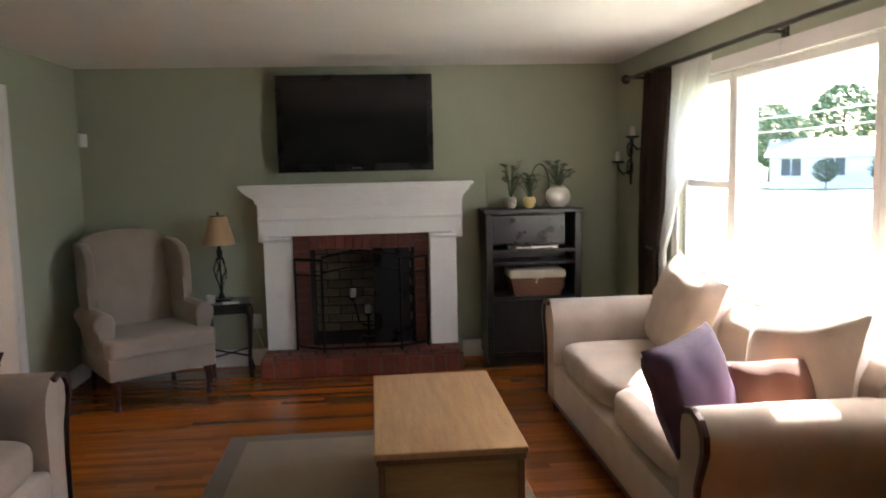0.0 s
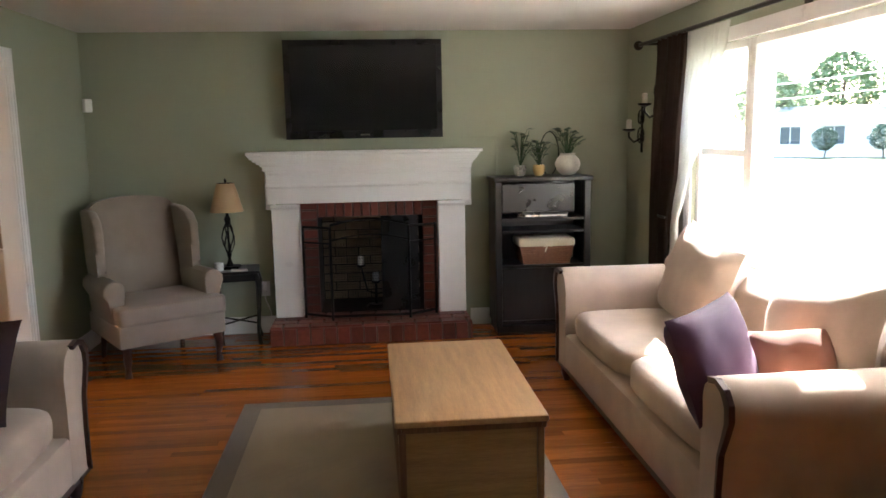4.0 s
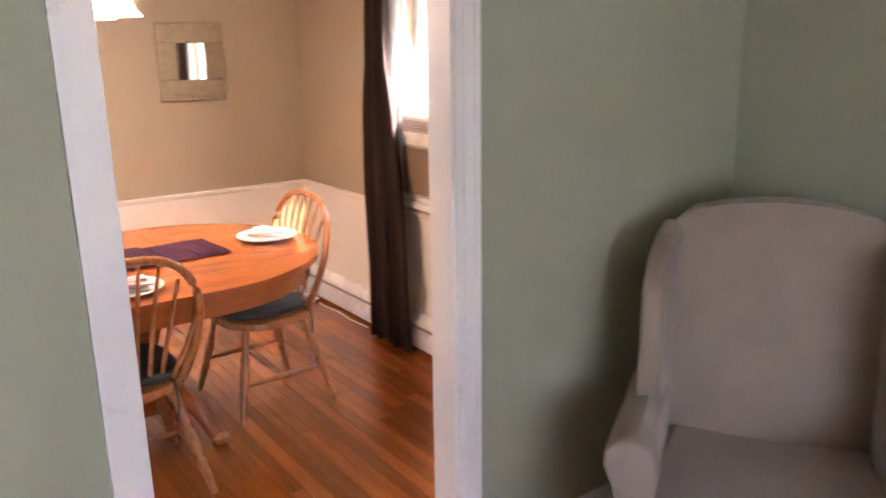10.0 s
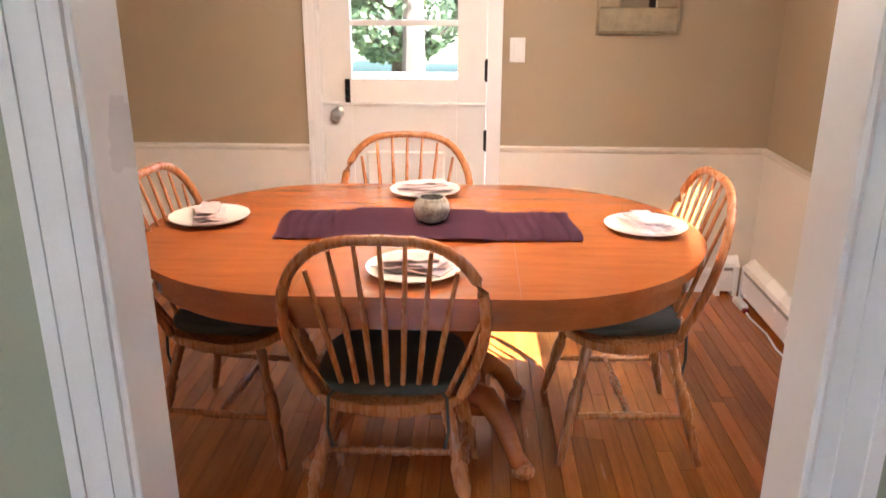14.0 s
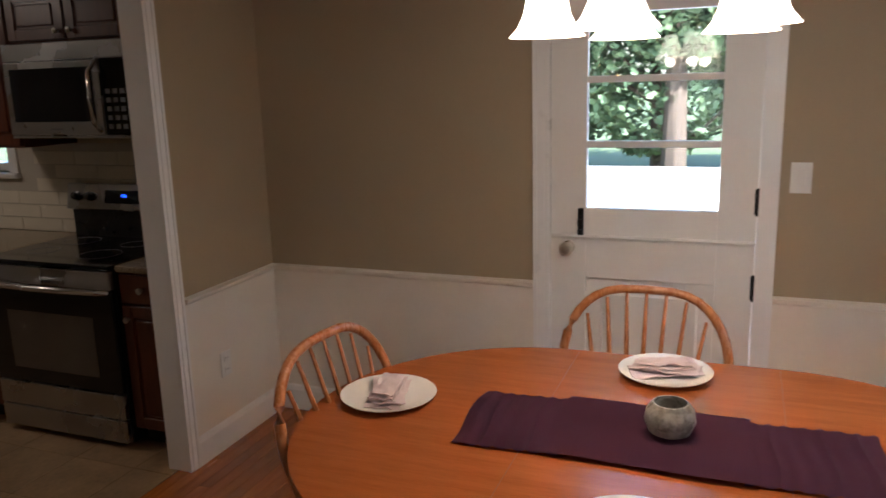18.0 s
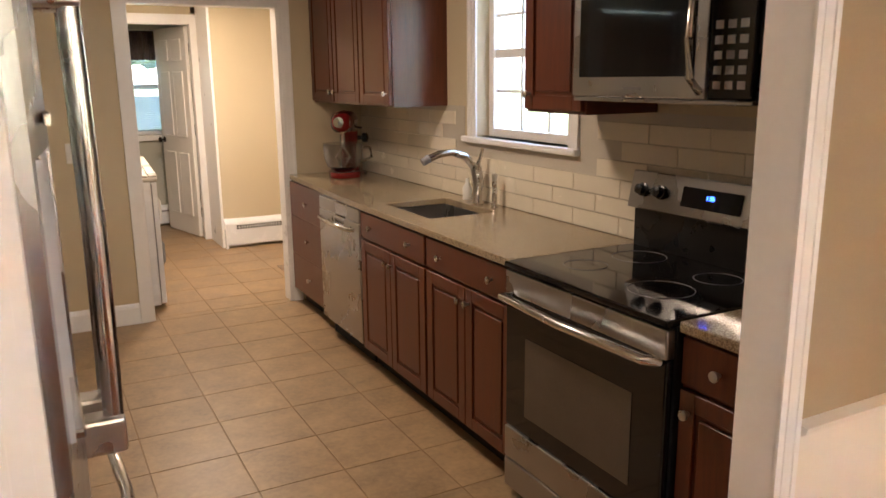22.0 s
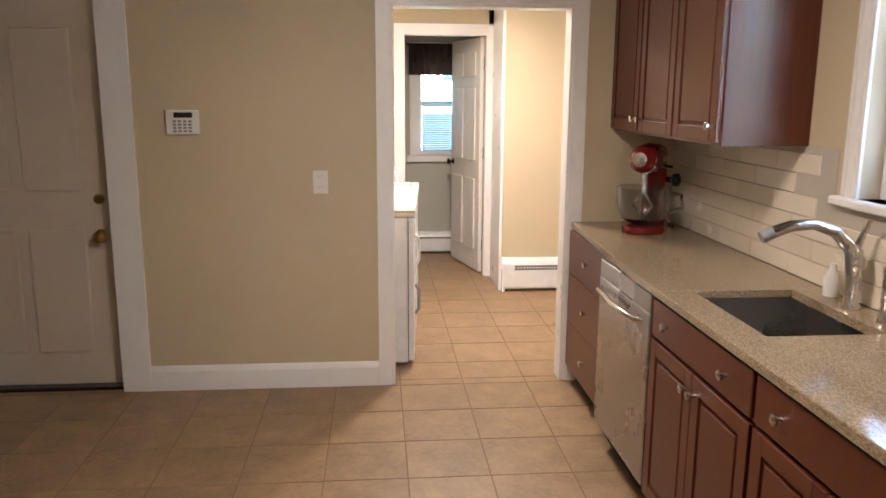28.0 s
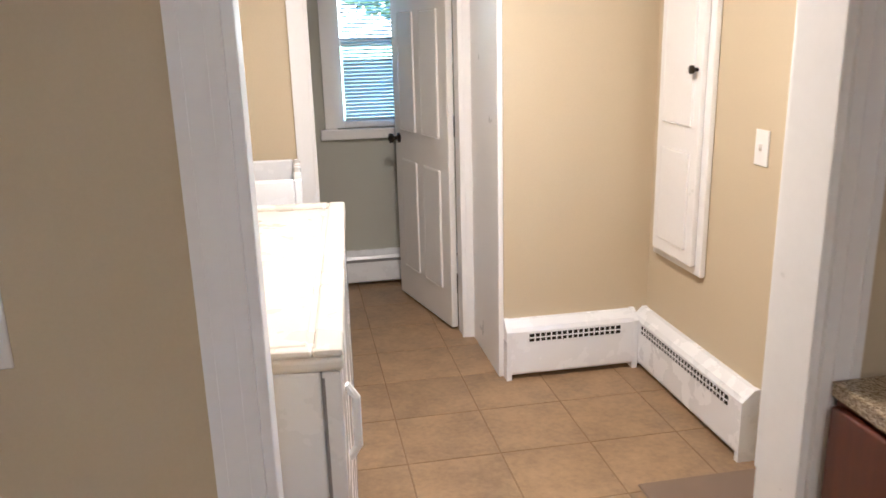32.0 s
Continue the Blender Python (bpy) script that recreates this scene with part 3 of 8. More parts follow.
wall("wall_laundry_south", [(LAU_W, LAU_S - 0.1, 0, -2.44, LAU_S, CEIL), (-2.54, BATH_N - 0.1, 0, -2.44, LAU_S - 0.1, CEIL), (-2.44, BATH_N - 0.1, 0, -2.395, BATH_N, CEIL), (-1.69, BATH_N - 0.1, 0, -0.7, BATH_N, CEIL), (-2.44, BATH_N - 0.1, 2.03, -1.69, BATH_N, CEIL)], "beige_wall", "cream painted walls beside the bathroom doorway")
wall("wall_laundry_east", [(-0.8, BATH_N, 0, -0.7, KIT_S - 0.12, CEIL)], "beige_wall", "cream painted wall behind the laundry machines")
BW0, BW1, BWB, BWT = -2.38, -1.86, 0.96, 1.95
wall("wall_bath", [(-2.9, BATH_S - 0.15, 0, BW0, BATH_S, CEIL), (BW1, BATH_S - 0.15, 0, -0.7, BATH_S, CEIL), (BW0, BATH_S - 0.15, 0, BW1, BATH_S, BWB), (BW0, BATH_S - 0.15, BWT, BW1, BATH_S, CEIL), (-2.9, BATH_S, 0, -2.8, BATH_N - 0.1, CEIL), (-0.8, BATH_S, 0, -0.7, BATH_N - 0.1, CEIL), (-2.8, BATH_N - 0.1, 0, -2.54, BATH_N, CEIL)], "grey_wall", "grey-green painted bathroom walls")

structure("ceiling_living", box(-0.11, LIV_S - 0.15, CEIL, LIV_E + 0.18, 0.2, CEIL + 0.12), "ceiling", "white painted plaster ceiling", "ceiling")
structure("ceiling_dining", box(DIN_W - 0.2, -3.93, CEIL + 0.001, -0.112, 0.05, CEIL + 0.12), "ceiling", "white painted plaster ceiling", "ceiling")
structure("ceiling_kitchen", box(KX - 0.3, KIT_S - 0.06, CEIL, 1.1, -3.932, CEIL + 0.118), "ceiling", "white painted plaster ceiling", "ceiling")
structure("ceiling_laundry", box(LAU_W - 0.2, BATH_S - 0.2, CEIL + 0.001, -0.6, KIT_S - 0.062, CEIL + 0.12), "ceiling", "white painted plaster ceiling", "ceiling")


# ---- trim: baseboards, casings, rails ----
BASE = [(0, 0), (0.016, 0), (0.016, 0.105), (0.010, 0.125), (0.004, 0.135), (0, 0.135)]


def baseboard(a, b, out, name="baseboard", mat="trim"):
    return structure(name, swept(BASE, (*a, 0.0), (*b, 0.0), out), mat, "white painted wooden baseboard", "baseboard")


baseboard((0, 0), (0, -1.166), (1, 0))
baseboard((0, -2.165), (0, LIV_S), (1, 0))
baseboard((0.016, 0), (1.36, 0), (0, -1))
baseboard((2.94, 0), (LIV_E, 0), (0, -1))
baseboard((LIV_E, 0), (LIV_E, LIV_S), (-1, 0))
baseboard((0.016, LIV_S), (LIV_E, LIV_S), (0, 1))
baseboard((-0.281, KIT_S), (LDE + 0.071, KIT_S), (0, 1))
baseboard((DIN_W, -3.87), (DIN_W, -2.508), (1, 0))
baseboard((DIN_W, -1.531), (DIN_W, -0.38), (1, 0))
baseboard((DIN_W + 0.02, DIN_S), (OPW - 0.061, DIN_S), (0, 1))
baseboard((OPE + 0.061, DIN_S), (PART_W, DIN_S), (0, 1))


def casing_leg(along, at, side, z0, z1, out, width=0.075, proud=0.018):
    """One upright casing board with a ridge at its outer edge. at: wall line; along: 'x' or 'y' wall; side: from, to."""
    s0, s1 = side
    bm = bmesh.new()
    o = out
    t = (s1 - s0)
    steps = ((0, 0.3, 0.6), (0.3, 0.75, 0.78), (0.75, 1.0, 1.0))
    for a, b, k in steps:
        p, q = s0 + t * a, s0 + t * b
        lo, hi = min(p, q), max(p, q)
        if along == "y":
            box(min(at, at + o * proud * k), lo, z0, max(at, at + o * proud * k), hi, z1, bm=bm)
        else:
            box(lo, min(at, at + o * proud * k), z0, hi, max(at, at + o * proud * k), z1, bm=bm)
    return bm


def casing(name, along, at, lo, hi, top, out, label, width=0.075, z0=0.0, proud=0.018, one_leg=False):
    """Casing round an opening: two legs and a head."""
    ob = thing(name, label, "door casing", kind="structure")
    part("casing_leg", casing_leg(along, at, (lo, lo - width), z0, top + width, out, proud=proud), "trim", ob)
    if not one_leg:
        part("casing_leg", casing_leg(along, at, (hi, hi + width), z0, top + width, out, proud=proud), "trim", ob)
    if along == "y":
        bm = box(min(at, at + out * proud * 0.8), lo, top, max(at, at + out * proud * 0.8), hi, top + width)
    else:
        bm = box(lo, min(at, at + out * proud * 0.8), top, hi, max(at, at + out * proud * 0.8), top + width)
    part("casing_head", bm, "trim", ob)
    return ob


def lining(name, x0, y0, x1, y1, top, label, t=0.018, through_y=False):
    """Jamb boards in the thickness of a wall opening."""
    ob = thing(name, label, "door jamb", kind="structure")
    if through_y:
        part("jamb", box(x0, y0, 0, x0 + t, y1, top, 0.002), "trim", ob)
        part("jamb", box(x1 - t, y0 if y1 - y0 < 0.125 else y0 + 0.06, 0, x1, y1, top, 0.002), "trim", ob)
        part("jamb_head", box(x0 + t, y0, top - t, x1 - t, y1, top, 0.002), "trim", ob)
    else:
        part("jamb", box(x0, y0, 0, x1, y0 + t, top, 0.002), "trim", ob)
        part("jamb", box(x0, y1 - t, 0, x1, y1, top, 0.002), "trim", ob)
        part("jamb_head", box(x0, y0 + t, top - t, x1, y1 - t, top, 0.002), "trim", ob)
    return ob


casing("door_casing_living", "y", 0.0, -2.088, -1.243, 2.043, 1, "white fluted wooden casing round the dining doorway", 0.076)
casing("door_casing_dining", "y", PART_W, -2.088, -1.243, 2.043, -1, "white wooden casing round the living room doorway")
lining("door_jamb_living", PART_W - 0.002, -2.098, 0.002, -1.2325, 2.0575, "white painted jamb of the dining doorway")
casing("door_casing_kitchen", "x", DIN_S, OPW, OPE, OPT, 1, "white wooden casing round the kitchen opening", 0.06)
casing("door_casing_kitchen_inner", "x", KIT_N, OPW, OPE, OPT, -1, "white wooden casing on the kitchen side", 0.066, one_leg=True)
lining("door_jamb_kitchen", OPW - 0.018, KIT_N - 0.002, OPE + 0.018, DIN_S + 0.004, OPT + 0.0005, "white painted jamb of the kitchen opening", through_y=True)
casing("door_casing_laundry", "x", KIT_S, LDW, LDE, LDT, 1, "white wooden casing round the laundry doorway", 0.07)
lining("door_jamb_laundry", LDW - 0.0005, KIT_S - 0.122, LDE + 0.0005, KIT_S + 0.002, LDT + 0.0005, "white painted jamb of the laundry doorway", through_y=True)
casing("door_casing_side", "x", KIT_S, ED0, ED1, 2.04, 1, "white wooden casing round the side door", 0.145)
casing("door_casing_bath", "x", BATH_N, -2.375, -1.69, 2.03, 1, "white wooden casing round the bathroom doorway", 0.072)
lining("door_jamb_bath", -2.3945, BATH_N - 0.102, -1.6895, BATH_N + 0.002, 2.0305, "white painted jamb of the bathroom doorway", through_y=True)
casing("door_casing_laundry_side", "y", LAU_W, -8.93, -8.1, 2.03, 1, "white wooden casing round the laundry side door", 0.07)
casing("door_casing_back", "y", DIN_W, -2.437, -1.602, 2.04, 1, "white wooden casing round the back door", 0.07)

# dining wainscot: panels and a moulded rail on every wall
RAIL = [(0, 0.69), (0.014, 0.69), (0.014, 0.745), (0.030, 0.757), (0.034, 0.772), (0, 0.776)]


def wainscot(name, a, b, out):
    ob = thing(name, "cream painted wainscot with a moulded chair rail", "wainscot", kind="structure")
    part("wainscot_board", swept([(0, 0.136), (0.006, 0.136), (0.006, 0.69), (0, 0.69)], (*a, 0), (*b, 0), out), "wainscot", ob)
    part("chair_rail", swept(RAIL, (*a, 0), (*b, 0), out), "wainscot", ob)
    return ob


wainscot("wainscot_west_left", (DIN_W, DIN_S), (DIN_W, -2.508), (1, 0))
wainscot("wainscot_west_right", (DIN_W, -1.531), (DIN_W, DIN_N), (1, 0))
wainscot("wainscot_north", (DIN_W + 0.006, DIN_N), (PART_W, DIN_N), (0, -1))
wainscot("wainscot_south_left", (DIN_W + 0.006, DIN_S), (OPW - 0.061, DIN_S), (0, 1))
wainscot("wainscot_south_right", (OPE + 0.061, DIN_S), (PART_W, DIN_S), (0, 1))
wainscot("wainscot_east", (PART_W, DIN_S), (PART_W, -2.165), (-1, 0))
wainscot("wainscot_east_right", (PART_W, -1.166), (PART_W, DIN_N), (-1, 0))


# ---- windows ----
def sash_window(name, label, m, wide, high, deep, bars=(0, 0), mid=True, mat="trim"):
    """A window in its own x (across) and z (up), at y 0 the room side of its glass."""
    ob = thing(name, label, "window", kind="structure")
    ob.matrix_basis = m
    f = 0.045
    w = wide / 2
    for x in (-w, w - f):
        part("window_frame", box(x, -0.03, 0, x + f, deep, high, 0.003), mat, ob)
    for z in (0, high - f):
        part("window_frame", box(-w + f, -0.03, z, w - f, deep, z + f, 0.003), mat, ob)
    if mid:
        part("meeting_rail", box(-w + f, -0.02, high * 0.5 - 0.022, w - f, 0.03, high * 0.5 + 0.022, 0.003), mat, ob)
    for k in range(bars[0]):
        x = -w + f + (2 * w - 2 * f) * (k + 1) / (bars[0] + 1)
        part("glazing_bar", box(x - 0.008, -0.012, f, x + 0.008, 0.012, high - f), mat, ob)
    for k in range(bars[1]):
        z = f + (high - 2 * f) * (k + 1) / (bars[1] + 1)
        if not mid or abs(z - high / 2) > 0.06:
            part("glazing_bar", box(-w + f, -0.011, z - 0.008, w - f, 0.011, z + 0.008), mat, ob)
    pane = part("pane", box(-w + f, 0.001, f, w - f, 0.005, high - f), "glass", ob)
    pane.visible_shadow = False
    return ob


east = lambda y, z: pose(LIV_E + 0.06, y, z, 0, 0, -90)
sash_window("window_living_left", "white framed side light of the picture window", east(-1.62, WIN_B), 0.68, WIN_T - WIN_B, 0.1)
sash_window("window_living_middle", "wide white framed picture window over the front lawn", east(-2.61, WIN_B), 1.295, WIN_T - WIN_B, 0.1, mid=False)
sash_window("window_living_right", "white framed side light of the picture window", east(-3.56, WIN_B), 0.6, WIN_T - WIN_B, 0.1)
structure("window_sill_living", box(LIV_E - 0.06, WIN_S - 0.05, WIN_B - 0.03, LIV_E + 0.1, WIN_N + 0.05, WIN_B - 0.001, 0.006), "trim", "white painted window sill", "window sill")
casing("window_casing_living", "y", LIV_E, WIN_S, WIN_N, WIN_T, -1, "white casing round the picture window", 0.08, z0=WIN_B)
sash_window("window_dining", "white sash window above an air conditioner", pose((DWX0 + DWX1) / 2, DIN_N + 0.08, 1.287, 0, 0, 0), DWX1 - DWX0, DWT - 1.287, 0.08, mid=False)
casing("window_casing_dining", "x", DIN_N, DWX0, DWX1, DWT, -1, "white casing round the dining window", 0.07, z0=DWB)
structure("window_sill_dining", box(DWX0 - 0.1, DIN_N - 0.05, DWB - 0.035, DWX1 + 0.1, DIN_N + 0.06, DWB, 0.005), "trim", "white painted window sill", "window sill")
west = lambda y, z: pose(KX - 0.1, y, z, 0, 0, 90)
sash_window("window_kitchen", "white double hung window over the sink", west((KW0 + KW1) / 2, KWB), KW1 - KW0, KWT - KWB, 0.08, bars=(2, 3))
casing("window_casing_kitchen", "y", KX, KW0, KW1, KWT, 1, "white casing round the sink window", 0.075, z0=KWB)
structure("window_sill_kitchen", box(KX - 0.09, KW0 - 0.11, KWB - 0.03, KX + 0.04, KW1 + 0.08, KWB, 0.006), "trim", "white painted window sill over the sink", "window sill")
sash_window("window_bath", "white bathroom window with blinds", pose((BW0 + BW1) / 2, BATH_S - 0.08, BWB, 0, 0, 180), BW1 - BW0, BWT - BWB, 0.06)
casing("window_casing_bath", "x", BATH_S, BW0, BW1, BWT, 1, "white casing round the bathroom window", 0.07, z0=BWB)
structure("window_sill_bath", box(BW0 - 0.1, BATH_S - 0.05, BWB - 0.06, BW1 + 0.1, BATH_S + 0.04, BWB, 0.005), "trim", "white painted window sill", "window sill")


# ---- living room ----
# mantel
mantel = thing("fireplace_mantel", "white painted wooden mantel with a deep moulded shelf", "mantel")
for x0, x1, o0, o1 in ((1.378, 1.592, 1.335, 1.40), (2.676, 2.888, 2.868, 2.945)):
    part("pilaster", box(x0, -0.135, 0.145, x1, 0, 1.03, 0.003), "trim", mantel)
    part("outer_ledge", box(o0, -0.105, 1.0, o1, 0, 1.30, 0.004), "trim", mantel)
    part("plinth_moulding", swept([(0, 1.0), (0.012, 1.0), (0.02, 1.02), (0, 1.04)], (x0, -0.135, 0), (x1, -0.135, 0), (0, -1)), "trim", mantel)
part("frieze", box(1.348, -0.145, 1.046, 2.932, 0, 1.27, 0.003), "trim", mantel)
part("band_moulding", swept([(0, 1.165), (0.008, 1.165), (0.014, 1.18), (0.008, 1.2), (0, 1.2)], (1.348, -0.145, 0), (2.932, -0.145, 0), (0, -1)), "trim", mantel)
crown_bm = bmesh.new()
for k, (grow, z0, z1) in enumerate(((0.0, 1.27, 1.30), (0.018, 1.30, 1.335), (0.034, 1.335, 1.352), (0.06, 1.352, 1.372), (0.085, 1.372, 1.392), (0.105, 1.392, 1.408), (0.118, 1.408, 1.418))):
    box(1.345 - grow, -0.15 - grow * 0.55, z0, 2.935 + grow * 0.6, 0, z1 + 0.002, 0.006, bm=crown_bm, segs=2)
part("crown_moulding", crown_bm, "trim", mantel)
part("shelf", box(1.217, -0.225, 1.421, 3.025, 0, 1.447, 0.006, segs=2), "trim", mantel)

# firebox: a real recess lined with brick
fire_bm = bmesh.new()
box(1.56, 0.02, 0, 1.72, 0.62, 1.05, bm=fire_bm)
box(2.56, 0.02, 0, 2.69, 0.62, 1.05, bm=fire_bm)
box(1.72, 0.52, 0, 2.56, 0.62, 1.05, bm=fire_bm)
box(1.72, 0.02, 0.92, 2.56, 0.52, 1.05, bm=fire_bm)
box(1.56, 0.021, -0.1, 2.69, 0.52, 0.140, bm=fire_bm)
structure("firebox", fire_bm, "soot_recess_black", "sooty brick firebox behind the hearth", "firebox")

screen = thing("fire_screen", "black wrought iron folding fire screen with arched panels", "fire screen", (0, 0, 0.017))
corners = [(1.615, -0.17), (1.83, -0.30), (2.43, -0.30), (2.645, -0.17)]
for (xa, ya), (xb, yb), peak in zip(corners, corners[1:], (0.0, 0.045, 0.0)):
    fr = bmesh.new()
    top = [(xa + (xb - xa) * k / 10, ya + (yb - ya) * k / 10, 0.85 + (0.02 if peak else 0) + peak * math.sin(math.pi * k / 10)) for k in range(11)]
    tube(top, 0.011, 6, fr)
    tube([(x, y, z - 0.12) for x, y, z in top], 0.008, 6, fr)
    rod((xa, ya, 0.13), (xa, ya, 0.86), 0.011, n=8, bm=fr)
    rod((xb, yb, 0.13), (xb, yb, 0.86), 0.011, n=8, bm=fr)
    rod((xa, ya, 0.16), (xb, yb, 0.16), 0.010, n=8, bm=fr)
    part("panel_frame", fr, "iron", screen)
    mesh_bm = bmesh.new()
    d = Vector((xb - xa, yb - ya, 0))
    count = max(4, int(d.length / 0.02))
    for k in range(1, count):
        p = Vector((xa, ya, 0)) + d * k / count
        rod((p.x, p.y, 0.16), (p.x, p.y, 0.735), 0.0011, n=4, bm=mesh_bm)
    for k in range(28):
        z = 0.17 + k * 0.02
        rod((xa, ya, z), (xb, yb, z), 0.0011, n=4, bm=mesh_bm)
    part("wire_mesh", mesh_bm, "iron", screen)
damper = thing("fireplace_door", "open black metal fireplace door behind the screen", "fireplace door", (0, 0, 0.022))
part("leaf", box(2.22, -0.03, 0.125, 2.52, -0.01, 0.90, 0.004), "black_plastic", damper)
candles = thing("candelabra", "black iron candelabra with three pale candles in the firebox", "candelabra", (0.05, 0, 0.026))
cb = bmesh.new()
rod((2.12, 0.18, 0.115), (2.12, 0.18, 0.14), 0.09, 0.06, 14, cb)
rod((2.12, 0.18, 0.14), (2.12, 0.18, 0.30), 0.012, bm=cb)
for dx, dz in ((-0.12, 0.16), (0.13, 0.11), (0.0, 0.02)):
    tube([(2.12, 0.18, 0.22), (2.12 + dx * 0.6, 0.18, 0.20 + dz * 0.3), (2.12 + dx, 0.16, 0.30 + dz)], 0.008, 6, cb)
    rod((2.12 + dx, 0.16, 0.30 + dz), (2.12 + dx, 0.16, 0.315 + dz), 0.035, n=12, bm=cb)
part("holder", cb, "iron", candles)
for dx, dz in ((-0.12, 0.16), (0.13, 0.11), (0.0, 0.02)):
    part("candle", turned([(0.026, 0), (0.027, 0.06), (0.022, 0.072), (0.004, 0.074)], 12, (2.12 + dx, 0.16, 0.315 + dz)), "china", candles, smooth=True)

# television
tv = thing("television", "large black flat television mounted above the mantel", "television", (2.123, -0.075, 1.911))
part("case", box(-0.602, -0.045, -0.373, 0.602, 0.03, 0.370, 0.012, segs=2), "black_plastic", tv)
part("bezel", joined(box(-0.602, -0.052, -0.373, 0.602, -0.0455, -0.315, 0.003), joined(box(-0.602, -0.052, 0.332, 0.602, -0.0455, 0.370, 0.003), joined(box(-0.602, -0.052, -0.313, -0.56, -0.0455, 0.330, 0.003), box(0.56, -0.052, -0.313, 0.602, -0.0455, 0.330, 0.003)))), "black_plastic", tv)
part("screen", box(-0.559, -0.0495, -0.312, 0.559, -0.0458, 0.329), "screen", tv)
part("badge", box(-0.035, -0.0535, -0.350, 0.035, -0.0522, -0.340), "nickel", tv)
part("wall_bracket", box(-0.3, 0.031, -0.2, 0.3, 0.074, 0.2, 0.004), "iron", tv)
# media cabinet
cab = thing("media_cabinet", "black wooden media cabinet with open shelves", "cabinet", (3.468, -0.20, 0))
w, d = 0.373, 0.175
part("side_panel", box(-w, -d, 0.06, -w + 0.05, d, 1.19, 0.005), "black_wood", cab)
part("side_panel", box(w - 0.05, -d, 0.06, w, d, 1.19, 0.005), "black_wood", cab)
part("top", box(-w - 0.015, -d - 0.015, 1.191, w + 0.015, d, 1.222, 0.006, segs=2), "black_wood", cab)
part("back_panel", box(-w + 0.051, d - 0.02, 0.08, w - 0.051, d, 1.19), "black_wood", cab)
for z in (0.08, 0.52, 0.79, 0.885):
    part("shelf", box(-w + 0.051, -d + 0.01, z, w - 0.051, d - 0.021, z + 0.022, 0.002), "black_wood", cab)
part("drop_front", box(-w + 0.052, -d + 0.004, 0.955, w - 0.13, -d + 0.024, 1.17, 0.003), "black_plastic", cab, "glossy black drop front")
part("lower_door", box(-w + 0.052, -d + 0.004, 0.105, w - 0.052, -d + 0.024, 0.515, 0.004), "black_wood", cab)
part("plinth", box(-w + 0.01, -d + 0.02, 0, w - 0.01, d - 0.02, 0.06, 0.003), "black_wood", cab)
player = thing("disc_player", "black disc player with a silver front strip on a shelf", "disc player", (3.47, -0.2, 0.9072))
part("case", box(-0.2, -0.14, 0, 0.2, 0.13, 0.042, 0.004), "black_plastic", player)
part("front_strip", box(-0.14, -0.143, 0.008, 0.19, -0.1402, 0.02), "nickel", player)
basket = thing("wicker_basket", "brown wicker basket with a cream cloth liner", "basket", (3.50, -0.22, 0.5425))
bb = bmesh.new()
for k in range(9):
    z = 0.008 + k * 0.0165
    g = 0.15 + 0.0035 * k
    tube([(-g - 0.03, -0.12 - 0.002 * k, z), (g + 0.03, -0.12 - 0.002 * k, z), (g + 0.03, 0.12, z), (-g - 0.03, 0.12, z)], 0.0095, 6, bb, closed=True)
part("weave", bb, "wicker", basket)
part("inside", box(-0.17, -0.112, 0.002, 0.17, 0.112, 0.14), "wicker", basket)
part("liner", box(-0.222, -0.15, 0.135, 0.222, 0.14, 0.205, 0.02, segs=3), "liner", basket, smooth=True)
bow = bmesh.new()
tube([(0.0, -0.155, 0.15), (-0.035, -0.16, 0.17), (-0.03, -0.16, 0.14), (0.0, -0.155, 0.15), (0.035, -0.16, 0.17), (0.03, -0.16, 0.14), (0, -0.155, 0.15), (-0.02, -0.155, 0.10)], 0.006, 6, bow)
part("bow", bow, "liner", basket)


def leafy(n, spread, height, size, seed, mat="leaf"):
    rng = random.Random(seed)
    bm = bmesh.new()
    for _ in range(n):
        a, lean, h = rng.uniform(0, 6.28), rng.uniform(0.2, 1.0) * spread, height * rng.uniform(0.45, 1.0)
        tip = Vector((math.cos(a) * lean, math.sin(a) * lean * 0.7, h))
        tube([(0, 0, 0), tip * 0.5 + Vector((0, 0, h * 0.15)), tip], 0.0022, 4, bm)
        side = Vector((-math.sin(a), math.cos(a), 0)) * size * 0.4
        ahead = (Vector((math.cos(a), math.sin(a), 0.3)).normalized()) * size
        vs = [bm.verts.new(p) for p in (tip, tip + ahead * 0.5 + side, tip + ahead, tip + ahead * 0.5 - side)]
        bm.faces.new(vs)
        low = [bm.verts.new(v.co - Vector((0, 0, 0.003))) for v in vs]
        bm.faces.new(low[::-1])
    return bm


for k, (x, pot, leaves, h, s, kind) in enumerate(((3.32, "stoneware", 26, 0.30, 0.05, "dark"), (3.47, "terracotta", 34, 0.20, 0.045, "yellow"), (3.70, "cream_pot", 40, 0.24, 0.05, "cream"))):
    pl = thing("potted_plant", f"small leafy house plant in a {kind} round pot on the cabinet", "plant", (x, -0.2, 1.2225), group="plants on the cabinet")
    prof = [(0.03, 0), (0.045, 0.03), (0.05, 0.06), (0.042, 0.085), (0.038, 0.08)] if k < 2 else [(0.045, 0), (0.085, 0.04), (0.10, 0.085), (0.085, 0.13), (0.055, 0.155), (0.062, 0.17), (0.05, 0.165)]
    part("pot", turned(prof, 20), pot, pl, smooth=True)
    lb = leafy(leaves, 0.10 if k < 2 else 0.13, h, s, 5 + k)
    moved(lb, Matrix.Translation((0, 0, 0.07 if k < 2 else 0.12)))
    part("leaves", lb, "leaf", pl)
